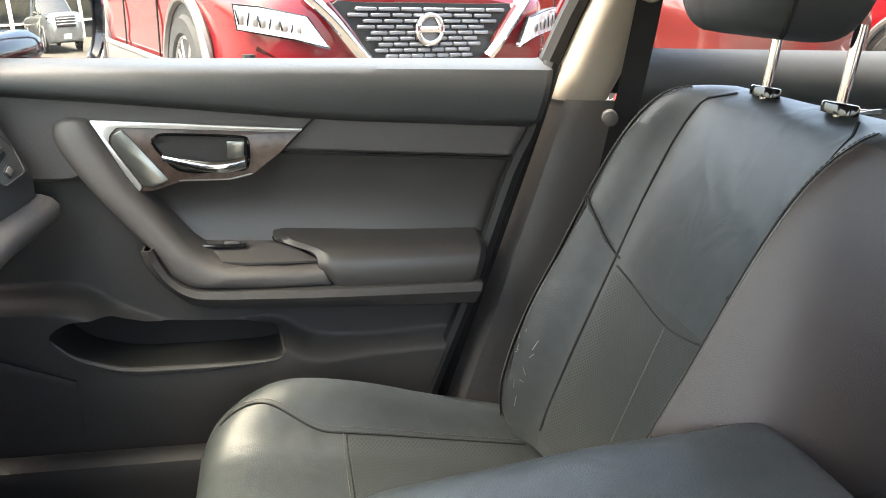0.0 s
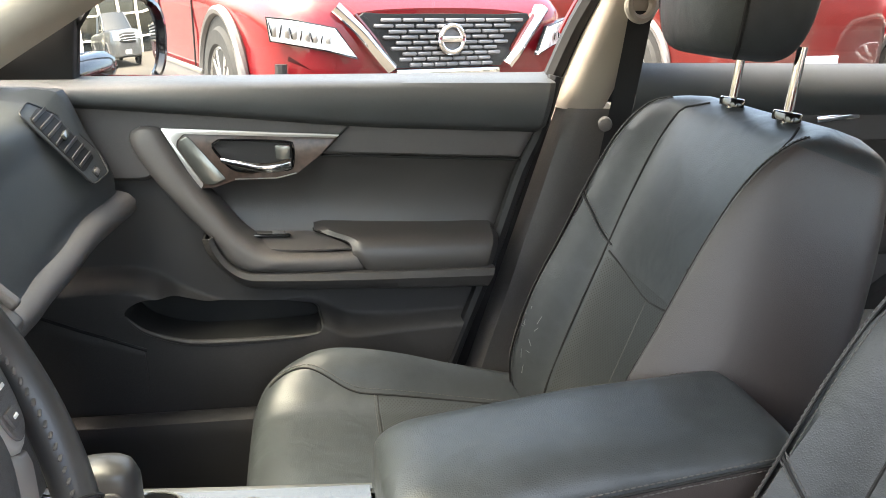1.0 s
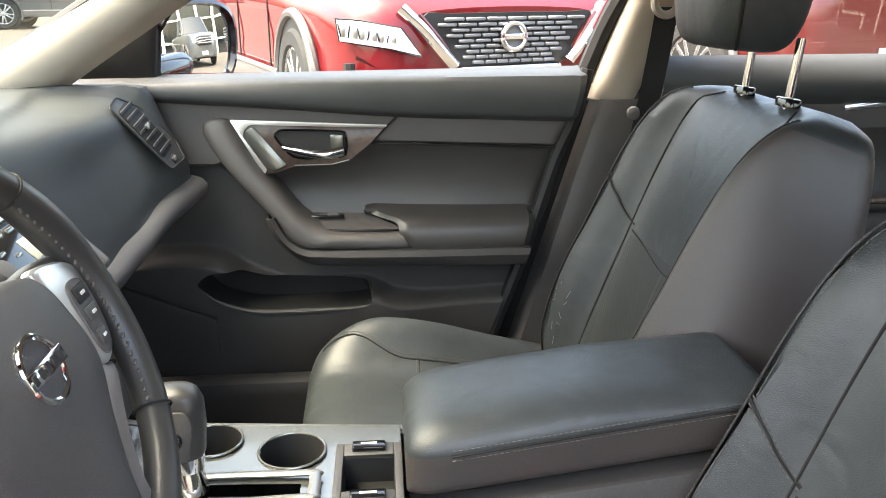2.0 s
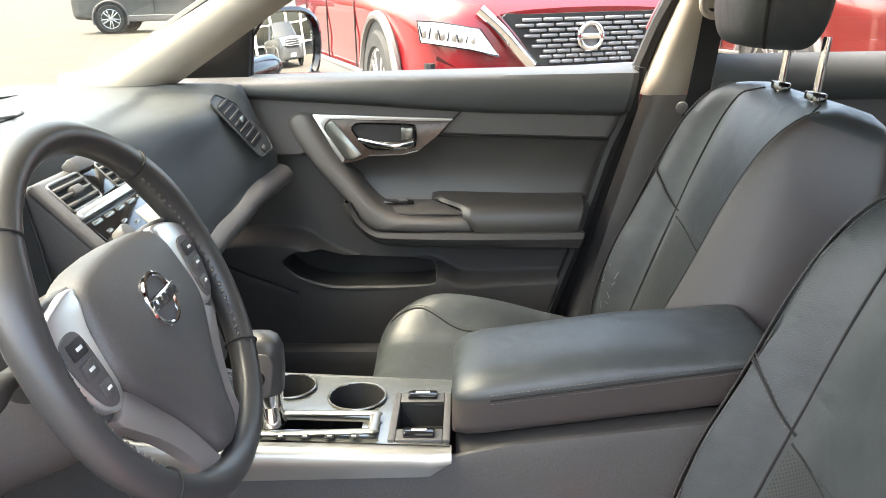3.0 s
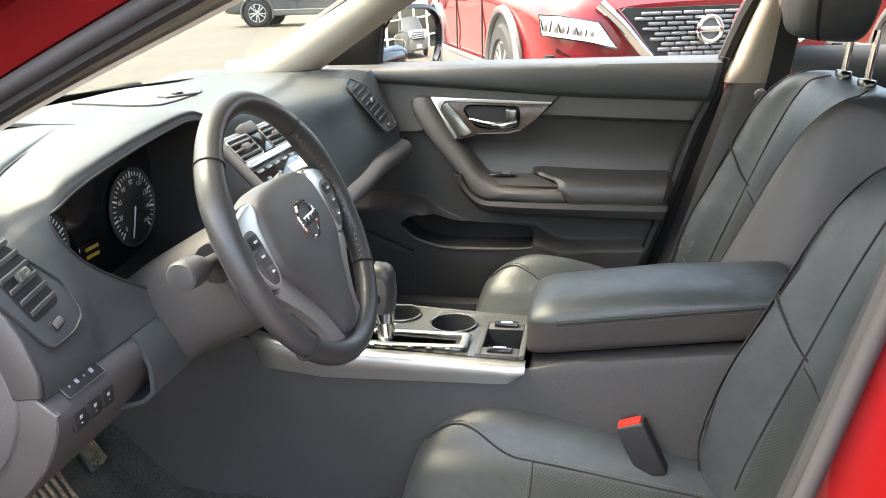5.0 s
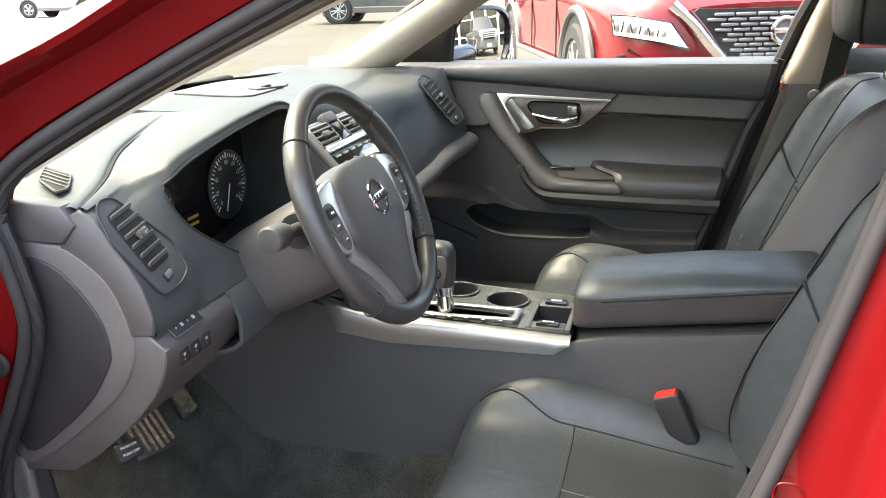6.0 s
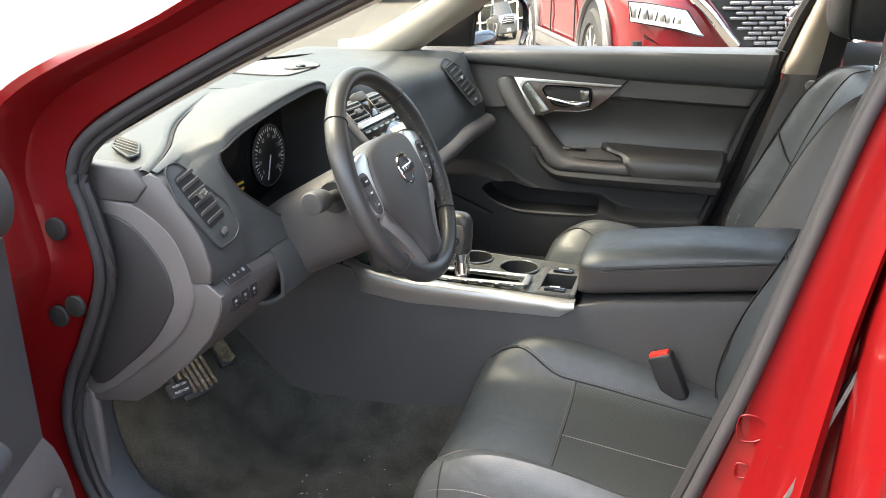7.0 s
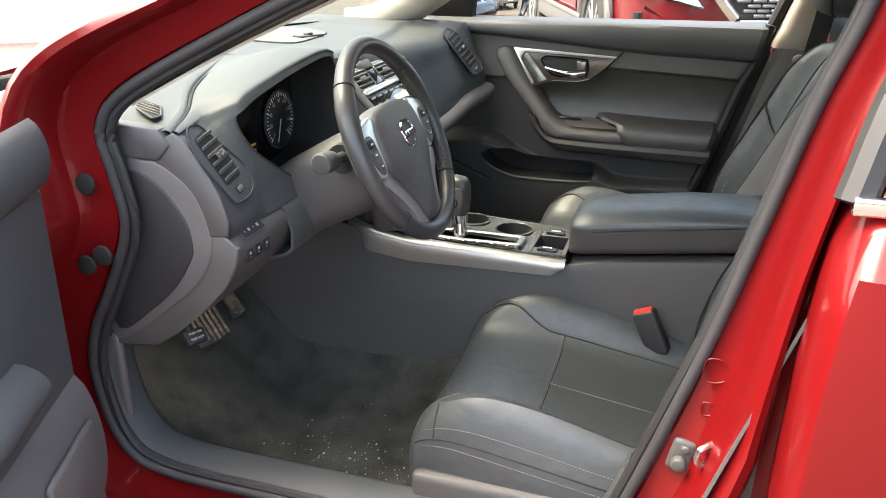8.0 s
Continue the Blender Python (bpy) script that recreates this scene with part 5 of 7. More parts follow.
def seat_back(parent, yc, dx, dz, sgn):
    """Backrest: stacked rings along a reclined spine, with bolsters, seams laid on its face."""
    b0, b1 = np.array([0.36 + dx, 0.47 + dz]), np.array([0.556 + dx, 1.018 + dz])
    L = np.linalg.norm(b1 - b0)
    up = (b1 - b0) / L
    nf = np.array([-up[1], up[0]])            # towards the front
    V = [0, 0.12, 0.3, 0.5, 0.7, 0.84, 0.93, 0.975, 1.0]
    Wd = [0.235, 0.268, 0.284, 0.272, 0.252, 0.238, 0.224, 0.205, 0.165]
    Bo = [0.05, 0.078, 0.086, 0.076, 0.066, 0.054, 0.034, 0.014, 0.0]
    Th = [0.11, 0.14, 0.16, 0.165, 0.155, 0.135, 0.112, 0.085, 0.045]
    Sh = [0, 0, 0, 0, 0, 0.004, 0.012, 0.03, 0.05]   # face falls back near the top
    NV, NK = 56, 72
    FN = [spline(V, q) for q in (Wd, Bo, Th, Sh)]

    def ctrl(v):
        w, b, t, sh = (q(v) for q in FN)
        cx = min(0.192, 0.86 * w)
        half = [(0.0, sh + 0.006), (0.44 * cx, sh + 0.002), (0.74 * cx, sh - 0.16 * b), (0.88 * cx, sh - 0.66 * b), (cx, sh - b), (cx + 0.014, sh - 0.90 * b), (0.45 * cx + 0.55 * w + 0.004, sh - 0.2 * b), (0.10 * cx + 0.90 * w, sh + 0.40 * t), (0.98 * w, sh + 0.8 * t), (0.75 * w, sh + t), (0.35 * w, sh + 1.02 * t)]
        return half + [(0.0, sh + 1.02 * t)] + [(-x, y) for x, y in half[:0:-1]]

    def ring_at(v, n=NK):
        c = cr(ctrl(v), n, closed=True)
        o = b0 + up * L * v
        return [(o[0] - nf[0] * y, yc + x, o[1] - nf[1] * y) for x, y in c]

    def face(u, v, lift=0.0):
        """A point of the face: u in -1..1 is mapped to the ring's control curve."""
        p = np.interp(abs(u), [0, 0.40, 0.66, 0.80, 0.91, 0.985, 1.05], [0, 1, 2, 3, 4, 5, 6])
        c = np.array(ctrl(v))
        i0 = int(p)
        f = p - i0
        a, b, c2, d = c[i0 - 1], c[i0], c[i0 + 1], c[i0 + 2]
        q = 0.5 * (2 * b + (c2 - a) * f + (2 * a - 5 * b + 4 * c2 - d) * f * f + (3 * b - a - 3 * c2 + d) * f ** 3)
        tg = c2 - a
        nr = np.array([tg[1], -tg[0]]) / np.linalg.norm(tg)
        q = q + nr * lift
        o = b0 + up * L * v
        return (o[0] - nf[0] * q[1], yc + math.copysign(q[0], u), o[1] - nf[1] * q[1])

    def flank(p, v, s, lift):
        """A point of the side, p counted along the section's control curve."""
        c = np.array(ctrl(v))
        i0 = int(p)
        f = p - i0
        a, b, c2, d = c[i0 - 1], c[i0], c[i0 + 1], c[i0 + 2]
        q = 0.5 * (2 * b + (c2 - a) * f + (2 * a - 5 * b + 4 * c2 - d) * f * f + (3 * b - a - 3 * c2 + d) * f ** 3)
        tg = c2 - a
        q = q + np.array([tg[1], -tg[0]]) / np.linalg.norm(tg) * lift
        o = b0 + up * L * v
        return (o[0] - nf[0] * q[1], yc + s * q[0], o[1] - nf[1] * q[1])

    vs = list(np.linspace(0, 0.9, 44)) + list(np.linspace(0.915, 1.0, 12))
    back = part("backrest", sheet([ring_at(v) for v in vs], closed_v=True, cap=True), LEATHER, parent, "black leather backrest with side bolsters")
    S = []
    dv = 0.0 if sgn > 0 else -0.085
    for s in (-1, 1):
        part("side_panel", thick(sheet([[flank(p, v, s, 0.001) for p in np.linspace(4.25, 9.4, 40)] for v in np.linspace(0.02, 0.94, 50)]), 0.0004), SIDE, back, "dark brownish black vinyl side panel")
        S.append(("seam", [(0.68 * s, v) for v in np.linspace(0.05, 0.95, 54)] + [(0.60 * s, 0.98)], 0.0019, SEAM))
        S.append(("piping", [(0.925 * s, v) for v in np.linspace(0.02, 0.965, 50)], 0.0009, SEAM))
        S.append(("stitching", [(0.948 * s, v) for v in np.linspace(0.02, 0.965, 80)], 0.0010, STITCH))
        S.append(("stitching", [(0.902 * s, v) for v in np.linspace(0.02, 0.965, 80)], 0.0010, STITCH))
        S.append(("cross_seam", [(u * s, 0.645 + dv - 0.115 * smooth01((0.98 - u) / 0.36)) for u in np.linspace(0.925, 0.66, 12)], 0.0018, SEAM))
        for o in (-0.008, 0.008):
            S.append(("stitching", [(u * s, 0.645 + dv + o - 0.115 * smooth01((0.98 - u) / 0.36)) for u in np.linspace(0.925, 0.66, 12)], 0.0011, STITCH))
    part("centre_insert", thick(sheet([[face(u, v, 0.0009) for u in np.linspace(-0.655, 0.655, 28)] for v in [0.03 + (0.47 + dv) * q for q in np.linspace(0, 1, 26)]]), 0.0004), PERF_BACK, back, "perforated leather centre panel")
    S.append(("cross_seam", [(u, 0.515 + dv - 0.045 * (1 - abs(u / 0.66) ** 1.5)) for u in np.linspace(-0.66, 0.66, 30)], 0.0018, SEAM))
    S.append(("centre_seam", [(0.0, v) for v in np.linspace(0.06, 0.468 + dv, 16)], 0.0014, STITCH))
    for nm, uv, r, m in S:
        path = [face(u, v, 0.0014 if abs(u) > 0.9 else 0.0004) for u, v in uv]
        part(nm, stitches(path, r) if nm == "stitching" else tube(path, r, 6), m, back)
    if sgn > 0:
        rng = random.Random(11)
        for _ in range(16):
            u0, v0 = rng.uniform(0.80, 0.97), rng.uniform(0.10, 0.30)
            du, dv = rng.uniform(-0.02, 0.02), rng.uniform(-0.03, 0.03)
            part("scuff", tube([face(u0 + du * k, v0 + dv * k, 0.0004) for k in np.linspace(0, 1, 5)], 0.0006, 4), SCUFF, back, "pale scuff mark")
    # headrest
    ht = b0 + up * L * 1.0
    pb = ht + (-nf) * 0.042 - up * 0.012
    hu, hn = np.array([0.09, 0.996]), np.array([-0.996, 0.09])
    hc = pb + hu * 0.170 + hn * 0.075
    hr = []
    for k in np.linspace(0, 1, 26):
        a = math.pi * k
        z = -0.095 * math.cos(a)
        f = max(0.03, math.sin(a)) ** 0.30
        wd, dp = 0.136 * f * (1 - 0.08 * (1 - k)), 0.062 * f
        row = []
        for t in np.linspace(0, 2 * math.pi, 40, endpoint=False):
            cx, sx = math.cos(t), math.sin(t)
            x = wd * math.copysign(abs(cx) ** 0.42, cx)
            d = dp * math.copysign(abs(sx) ** 0.5, sx) + 0.018 * (x / 0.138) ** 2 - 0.012 * k
            o = hc + hu * z + (-hn) * d
            row.append((o[0], yc + x, o[1]))
        hr.append(row)
    head = part("headrest", sheet(hr, closed_v=True, cap=True), LEATHER, parent, "black leather headrest")
    for s in (-1, 1):
        hs = []
        for k in np.linspace(0.08, 0.92, 24):
            a = math.pi * k
            z = -0.095 * math.cos(a)
            f = math.sin(a) ** 0.30
            o = hc + hu * z + (-hn) * (-0.052 * f + 0.016 - 0.012 * k)
            hs.append((o[0], yc + s * 0.130 * f * (1 - 0.08 * (1 - k)), o[1]))
        part("headrest_seam", tube(hs, 0.003, 6), SEAM, head)
        pt = pb + hu * 0.10
        part("post", tube([(pb[0], yc + s * 0.072, pb[1]), (pt[0], yc + s * 0.072, pt[1])], 0.0065, 12), CHROME, parent, "chrome headrest post")
        gm = frame_of((pb[0], yc + s * 0.072, pb[1] + 0.006), (0, 1, 0), (hu[0], 0, hu[1]))
        part("post_guide", plate(cr([(-0.022, -0.008), (-0.022, 0.008), (0, 0.013), (0.022, 0.008), (0.022, -0.008), (0, -0.013)], 24, closed=True), 0.012, gm, 0.003), GLOSSBLACK, parent, "black headrest guide")
    return face


def seat_cushion(parent, yc, dx, dz):
    """Cushion: rings across the seat, from the front edge to the back."""
    X = [-0.135, -0.128, -0.105, -0.06, 0.0, 0.10, 0.22, 0.36]
    Zt = [0.43, 0.465, 0.495, 0.51, 0.508, 0.495, 0.478, 0.46]
    Zb = [0.36, 0.34, 0.33, 0.33, 0.33, 0.33, 0.33, 0.33]
    Bo = [0.0, 0.008, 0.026, 0.050, 0.072, 0.073, 0.058, 0.040]
    Wd = [0.205, 0.222, 0.236, 0.248, 0.255, 0.258, 0.258, 0.255]
    FN = [spline(X, q) for q in (Zt, Zb, Bo, Wd)]

    def ctrl(x):
        zt, zb, b, w = (q(x) for q in FN)
        half = [(0, zt - 0.006), (0.4 * w, zt - 0.004), (0.60 * w, zt + 0.1 * b), (0.78 * w, zt + 0.9 * b), (0.90 * w, zt + 0.8 * b), (0.985 * w, zt + 0.1 * b - 0.02), (w, zt - 0.07), (0.97 * w, zb + 0.01), (0.8 * w, zb)]
        return half + [(0, zb)] + [(-a, c) for a, c in half[:0:-1]]

    def face(u, x, lift=0.0):
        p = np.interp(abs(u), [0, 0.40, 0.60, 0.78, 0.90, 0.985, 1.05], [0, 1, 2, 3, 4, 5, 6])
        c = np.array(ctrl(x))
        i0 = int(p)
        f = p - i0
        a, b, c2, d = c[i0 - 1], c[i0], c[i0 + 1], c[i0 + 2]
        q = 0.5 * (2 * b + (c2 - a) * f + (2 * a - 5 * b + 4 * c2 - d) * f * f + (3 * b - a - 3 * c2 + d) * f ** 3)
        return (x + dx, yc + math.copysign(q[0], u), q[1] + dz + lift)

    xs = list(np.linspace(-0.135, -0.06, 12)) + list(np.linspace(-0.05, 0.36, 26))
    c = part("cushion", sheet([[(x + dx, yc + a, z + dz) for a, z in cr(ctrl(x), 72, closed=True)] for x in xs], closed_v=True, cap=True), LEATHER, parent, "black leather seat cushion with side bolsters")
    def inner(x):
        """The bolster's inner seam, which flares outwards at the front."""
        return 0.63 + 0.16 * smooth01((0.055 - x) / 0.15)

    for s in (-1, 1):
        part("seam", tube([face(inner(x) * s, x, 0.0003) for x in np.linspace(-0.10, 0.34, 60)], 0.0017, 6), SEAM, c)
        part("seam_stitching", stitches([face((inner(x) + 0.018) * s, x, 0.0008) for x in np.linspace(-0.10, 0.34, 60)], 0.0010), STITCH, c)
        part("piping", tube([face(0.98 * s, x, 0.0) for x in np.linspace(-0.115, 0.34, 40)], 0.0014, 6), SEAM, c)
        for o in (0.955, 0.998):
            part("stitching", stitches([face(o * s, x, 0.0008) for x in np.linspace(-0.115, 0.34, 60)], 0.0010), STITCH, c)
    part("cross_seam", tube([face(u, 0.075, 0.0003) for u in np.linspace(-0.63, 0.63, 24)], 0.0013, 6), SEAM, c)
    part("cross_stitching", stitches([face(u, 0.070, 0.0007) for u in np.linspace(-0.63, 0.63, 40)], 0.0010), STITCH, c)
    part("centre_seam", tube([face(0.0, x, 0.0008) for x in np.linspace(0.075, 0.33, 20)], 0.0013, 6), STITCH, c)
    part("centre_insert", thick(sheet([[face(u, x, 0.0009) for u in np.linspace(-0.615, 0.615, 28)] for x in np.linspace(0.078, 0.33, 24)]), 0.0004), PERF_SEAT, c, "perforated leather centre panel")
    for s in (-1, 1):
        part("bolster_seam", tube([face(u * s, -0.075 - 0.02 * (u - 0.8), 0.0004) for u in np.linspace(0.86, 0.985, 12)], 0.0012, 6), SEAM, c)
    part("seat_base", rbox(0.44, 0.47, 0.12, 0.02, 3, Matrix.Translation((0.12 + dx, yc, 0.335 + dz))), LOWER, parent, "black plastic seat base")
    for s in (-1, 1):
        part("seat_rail", rbox(0.46, 0.04, 0.05, 0.006, 2, Matrix.Translation((0.10 + dx, yc + 0.19 * s, 0.285))), DARK, parent, "dark steel seat rail")


YP, YD = 0.855, 0.21
for nm, yc, dxb, dxc, dz in (("passenger_seat", YP, 0.0, 0.0, 0.0), ("driver_seat", YD, 0.0, -0.022, -0.048)):
    st = thing(nm, (0.2, yc, 0.26), "black leather front seat with bolsters and headrest" if yc > 0.5 else "black leather driver seat with creased bolsters", "car seat", "front seats")
    seat_face = seat_back(st, yc, dxb, dz, 1 if yc > 0.5 else -1)
    seat_cushion(st, yc, dxc, dz)
    s = -1 if yc > 0.5 else 1
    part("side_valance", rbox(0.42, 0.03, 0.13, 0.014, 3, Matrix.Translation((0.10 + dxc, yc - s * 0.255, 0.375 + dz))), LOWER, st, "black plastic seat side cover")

# seat belt buckle of the driver
buckle = thing("seat_belt_buckle", (0.24, 0.41, 0.44), "black seat belt buckle with red release button", "seat belt buckle")
BM = frame_of((0.222, 0.400, 0.488), (1, -0.25, 0.5), (-0.42, 0.05, 0.90))
part("housing", rbox(0.046, 0.026, 0.095, 0.005, 3, BM), FUSE, buckle, "black buckle housing")
part("release_button", rbox(0.038, 0.018, 0.016, 0.003, 2, BM @ Matrix.Translation((0, -0.001, 0.044))), REDPLASTIC, buckle, "red release button")
part("stalk", rbox(0.03, 0.008, 0.09, 0.002, 2, BM @ Matrix.Translation((0, 0, -0.08))), DARK, buckle)

# passenger belt: guide, webbing, reel slot
belt = thing("seat_belt", (0.57, 1.2, 0.6), "black seat belt with beige shoulder guide on the pillar", "seat belt")
web = cr([(0.545, 1.176, 1.125), (0.538, 1.180, 1.05), (0.524, 1.180, 0.95), (0.495, 1.168, 0.80), (0.45, 1.160, 0.55)], 30)
part("webbing", sheet([[(x - 0.023 + 0.046 * k, y + 0.008 * k, z) for k in (0, 0.5, 1)] for x, y, z in web]), DARK, belt, "black belt webbing")
part("shoulder_guide", ring(0.024, 0.008, frame_of((0.542, 1.176, 1.135), (1, 0, 0), (0.2, -1, 0))), BEIGE, belt, "beige shoulder guide loop")
part("belt_button", disc(0.012, 0.02, frame_of((0.492, 1.172, 0.935), (1, 0, 0), (-0.3, -1, 0))), PLASTIC, belt, "black belt stop")

# ---- centre console ----
console = thing("centre_console", (-0.1, YC, 0.4), "black centre console with silver shifter panel", "centre console")
P = []
for x in np.linspace(-0.98, 0.55, 46):
    zt = np.interp(x, [-0.62, -0.45, -0.3, 0.04, 0.10, 0.55], [0.675, 0.640, 0.612, 0.598, 0.612, 0.67])
    hw = np.interp(x, [-0.62, -0.40, -0.2, 0.1, 0.55], [0.125, 0.118, 0.108, 0.10, 0.105])
    sink = 0.10 * smooth01((x + 0.46) / 0.04) * smooth01((0.045 - x) / 0.03)      # hollow under the shifter panel
    P.append([(x, YC + a, z) for a, z in ((-hw - 0.02, 0.24), (-hw - 0.012, 0.36), (-hw - 0.006, 0.45), (-hw, zt - 0.02), (-hw + 0.006, zt - 0.004), (-hw + 0.010, zt - 0.002), (-hw + 0.014, zt - 0.002 - sink), (hw - 0.014, zt - 0.002 - sink), (hw - 0.010, zt - 0.002), (hw - 0.006, zt - 0.004), (hw, zt - 0.02), (hw + 0.006, 0.45), (hw + 0.02, 0.24))])
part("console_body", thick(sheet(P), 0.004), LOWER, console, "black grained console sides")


def ztop_c(x):
    return float(np.interp(x, [-0.62, -0.45, -0.3, 0.04], [0.675, 0.640, 0.612, 0.598]))


# silver side blades and top panel
for s in (-1, 1):
    rows_ = []
    for x in np.linspace(-0.45, 0.035, 36):
        k = (x + 0.45) / 0.485
        h = (0.048 - 0.022 * k) * (1 - 0.75 * smooth01((x + 0.005) / 0.04) ** 2)
        w = np.interp(x, [-0.45, -0.40, -0.2, 0.035], [0.095, 0.118, 0.110, 0.103])
        rows_.append([(x, YC + s * a, z) for a, z in cr([(w - 0.016, ztop_c(x) + 0.008), (w - 0.002, ztop_c(x) + 0.006), (w + 0.006, ztop_c(x) - 0.006), (w + 0.004, ztop_c(x) - h)], 10)])
    part("side_blade", thick(sheet(rows_), 0.004), SATIN, console, "satin silver console side blade")
CUPS = ((-0.103, 0.560, 0.040), (-0.205, 0.584, 0.037))
TRAY = (-0.008, 0.508, 0.030, 0.036)
SLOT = (-0.165, 0.478, 0.078, 0.013)
bm = bmesh.new()
gx, gy = np.linspace(-0.43, 0.032, 150), np.linspace(-0.092, 0.092, 60)
vv = [[bm.verts.new((x, YC + a, ztop_c(x) + 0.010)) for a in gy] for x in gx]
for i_ in range(149):
    for j_ in range(59):
        x, y = (gx[i_] + gx[i_ + 1]) / 2, YC + (gy[j_] + gy[j_ + 1]) / 2
        if any(math.hypot(x - cx, y - cy) < r for cx, cy, r in CUPS) or any(abs(x - q[0]) < q[2] and abs(y - q[1]) < q[3] for q in (TRAY, SLOT)):
            continue
        bm.faces.new((vv[i_][j_], vv[i_ + 1][j_], vv[i_ + 1][j_ + 1], vv[i_][j_ + 1]))
bmesh.ops.delete(bm, geom=[v for v in bm.verts if not v.link_faces], context="VERTS")
part("top_panel", bm, SMOKE, console, "smoked silver shifter panel")
for x, y, r in CUPS:
    z = ztop_c(x) + 0.011
    part("cup_well", sheet([[(x + q * r * math.cos(a), y + q * r * math.sin(a), z + h) for a in np.linspace(0, 2 * math.pi, 36, endpoint=False)] for q, h in ((1.0, 0.002), (0.97, -0.004), (0.93, -0.05), (0.85, -0.065), (0.02, -0.066))], closed_v=True), DARK, console, "dark cup holder well")
    part("cup_ring", ring(r + 0.001, 0.0019, Matrix.Translation((x, y, z + 0.001)), 48), SMOKE, console, "smoked silver cup holder ring")
gz = ztop_c(-0.15) + 0.014
part("shift_gate", tube(cr([(-0.25, 0.455, gz), (-0.25, 0.50, gz), (-0.08, 0.503, gz), (-0.070, 0.498, gz), (-0.070, 0.460, gz), (-0.08, 0.455, gz)], 60, closed=True), 0.007, 8, closed=True, flat=0.5), SATIN, console, "silver shift gate")
part("gate_slot", rbox(0.17, 0.04, 0.003, 0.001, 1, Matrix.Translation((-0.165, 0.478, gz - 0.03))), DARK, console, "dark shift slot")
for k in range(5):
    part("gear_mark", rbox(0.012, 0.008, 0.002, 0.0005, 1, Matrix.Translation((-0.22 + 0.032 * k, 0.442, gz))), DARK, console)
    part("gear_letter", rbox(0.006, 0.003, 0.001, 0.0003, 1, Matrix.Translation((-0.22 + 0.032 * k, 0.442, gz + 0.0015))), WHITE, console)
tz = ztop_c(-0.01) + 0.0115
part("tray_frame", join(*[rbox(a, b, 0.006, 0.002, 2, Matrix.Translation((TRAY[0] + x, TRAY[1] + y, tz))) for a, b, x, y in ((0.010, 0.13, -0.036, 0), (0.010, 0.13, 0.036, 0), (0.062, 0.028, 0, 0.051), (0.062, 0.028, 0, -0.051))]), PLASTIC, console, "black tray frame")
part("tray", sheet([[(TRAY[0] + q * 0.031 * a, TRAY[1] + q * 0.037 * b, tz + h) for a, b in ((-1, -1), (1, -1), (1, 1), (-1, 1))] for q, h in ((1, 0.002), (0.95, -0.035), (0.02, -0.036))], closed_v=True), DARK, console, "dark storage tray")
for dy in (-0.052, 0.052):
    part("heater_switch", rbox(0.042, 0.018, 0.010, 0.003, 2, Matrix.Translation((-0.008, 0.508 + dy, ztop_c(-0.01) + 0.016))), GLOSSBLACK, console, "seat heater switch")
    part("switch_mark", rbox(0.02, 0.004, 0.001, 0.0003, 1, Matrix.Translation((-0.008, 0.508 + dy, ztop_c(-0.01) + 0.0215))), WHITE, console)
# armrest
arm = thing("armrest", (0.2, YC, 0.6), "black padded leather centre armrest with stitched edge", "armrest")
rows_ = []
for x in list(0.036 + 0.055 * (1 - np.cos(np.linspace(0, math.pi / 2, 14)))) + list(np.linspace(0.11, 0.40, 18)) + list(np.linspace(0.41, 0.445, 6)):
    u = min(1, (x - 0.0355) / 0.055)
    r = min(1, max(0, (0.446 - x) / 0.036))
    f = (1 - (1 - u) ** 2.4) ** (1 / 2.4) * (1 - (1 - r) ** 3) ** (1 / 3)
    zs = 0.670 + 0.138 * (x - 0.05)
    zb = 0.613 + 0.130 * (x - 0.06)
    w = 0.094 * (0.72 + 0.28 * f)
    h = 0.004 + float(np.interp(x, [0.08, 0.26, 0.42], [0.032, 0.032, 0.014])) * f
    row = []
    for a in np.linspace(0, 2 * math.pi, 56, endpoint=False):
        c, s_ = math.cos(a), math.sin(a)
        if s_ >= 0:
            row.append((x, YC + w * math.copysign(abs(c) ** 0.72, c), zs + h * s_ ** 0.9))
        else:
            row.append((x, YC + (w - 0.004) * math.copysign(abs(c) ** 0.28, c), zs - 0.001 - (zs - zb) * abs(s_) ** 0.35))
    rows_.append(row)
pad_ = part("pad", sheet(rows_, closed_v=True, cap=True), LEATHER, arm, "padded black leather lid")
pad_.data.materials.append(SIDE)
for p in pad_.data.polygons:
    if p.index < 56 * (len(rows_) - 1) and p.index % 56 >= 28:
        p.material_index = 1
for s in (-1, 1):
    for o in (-0.006, 0.0, 0.006):
        path = [(x, YC + s * (0.0953 - 0.10 * abs(o)), 0.670 - o + 0.138 * (x - 0.05)) for x in np.linspace(0.085, 0.42, 40)]
        part("stitching", tube(path, 0.0015, 6) if o == 0 else stitches(path, 0.0011), SEAM if o == 0 else STITCH, arm)
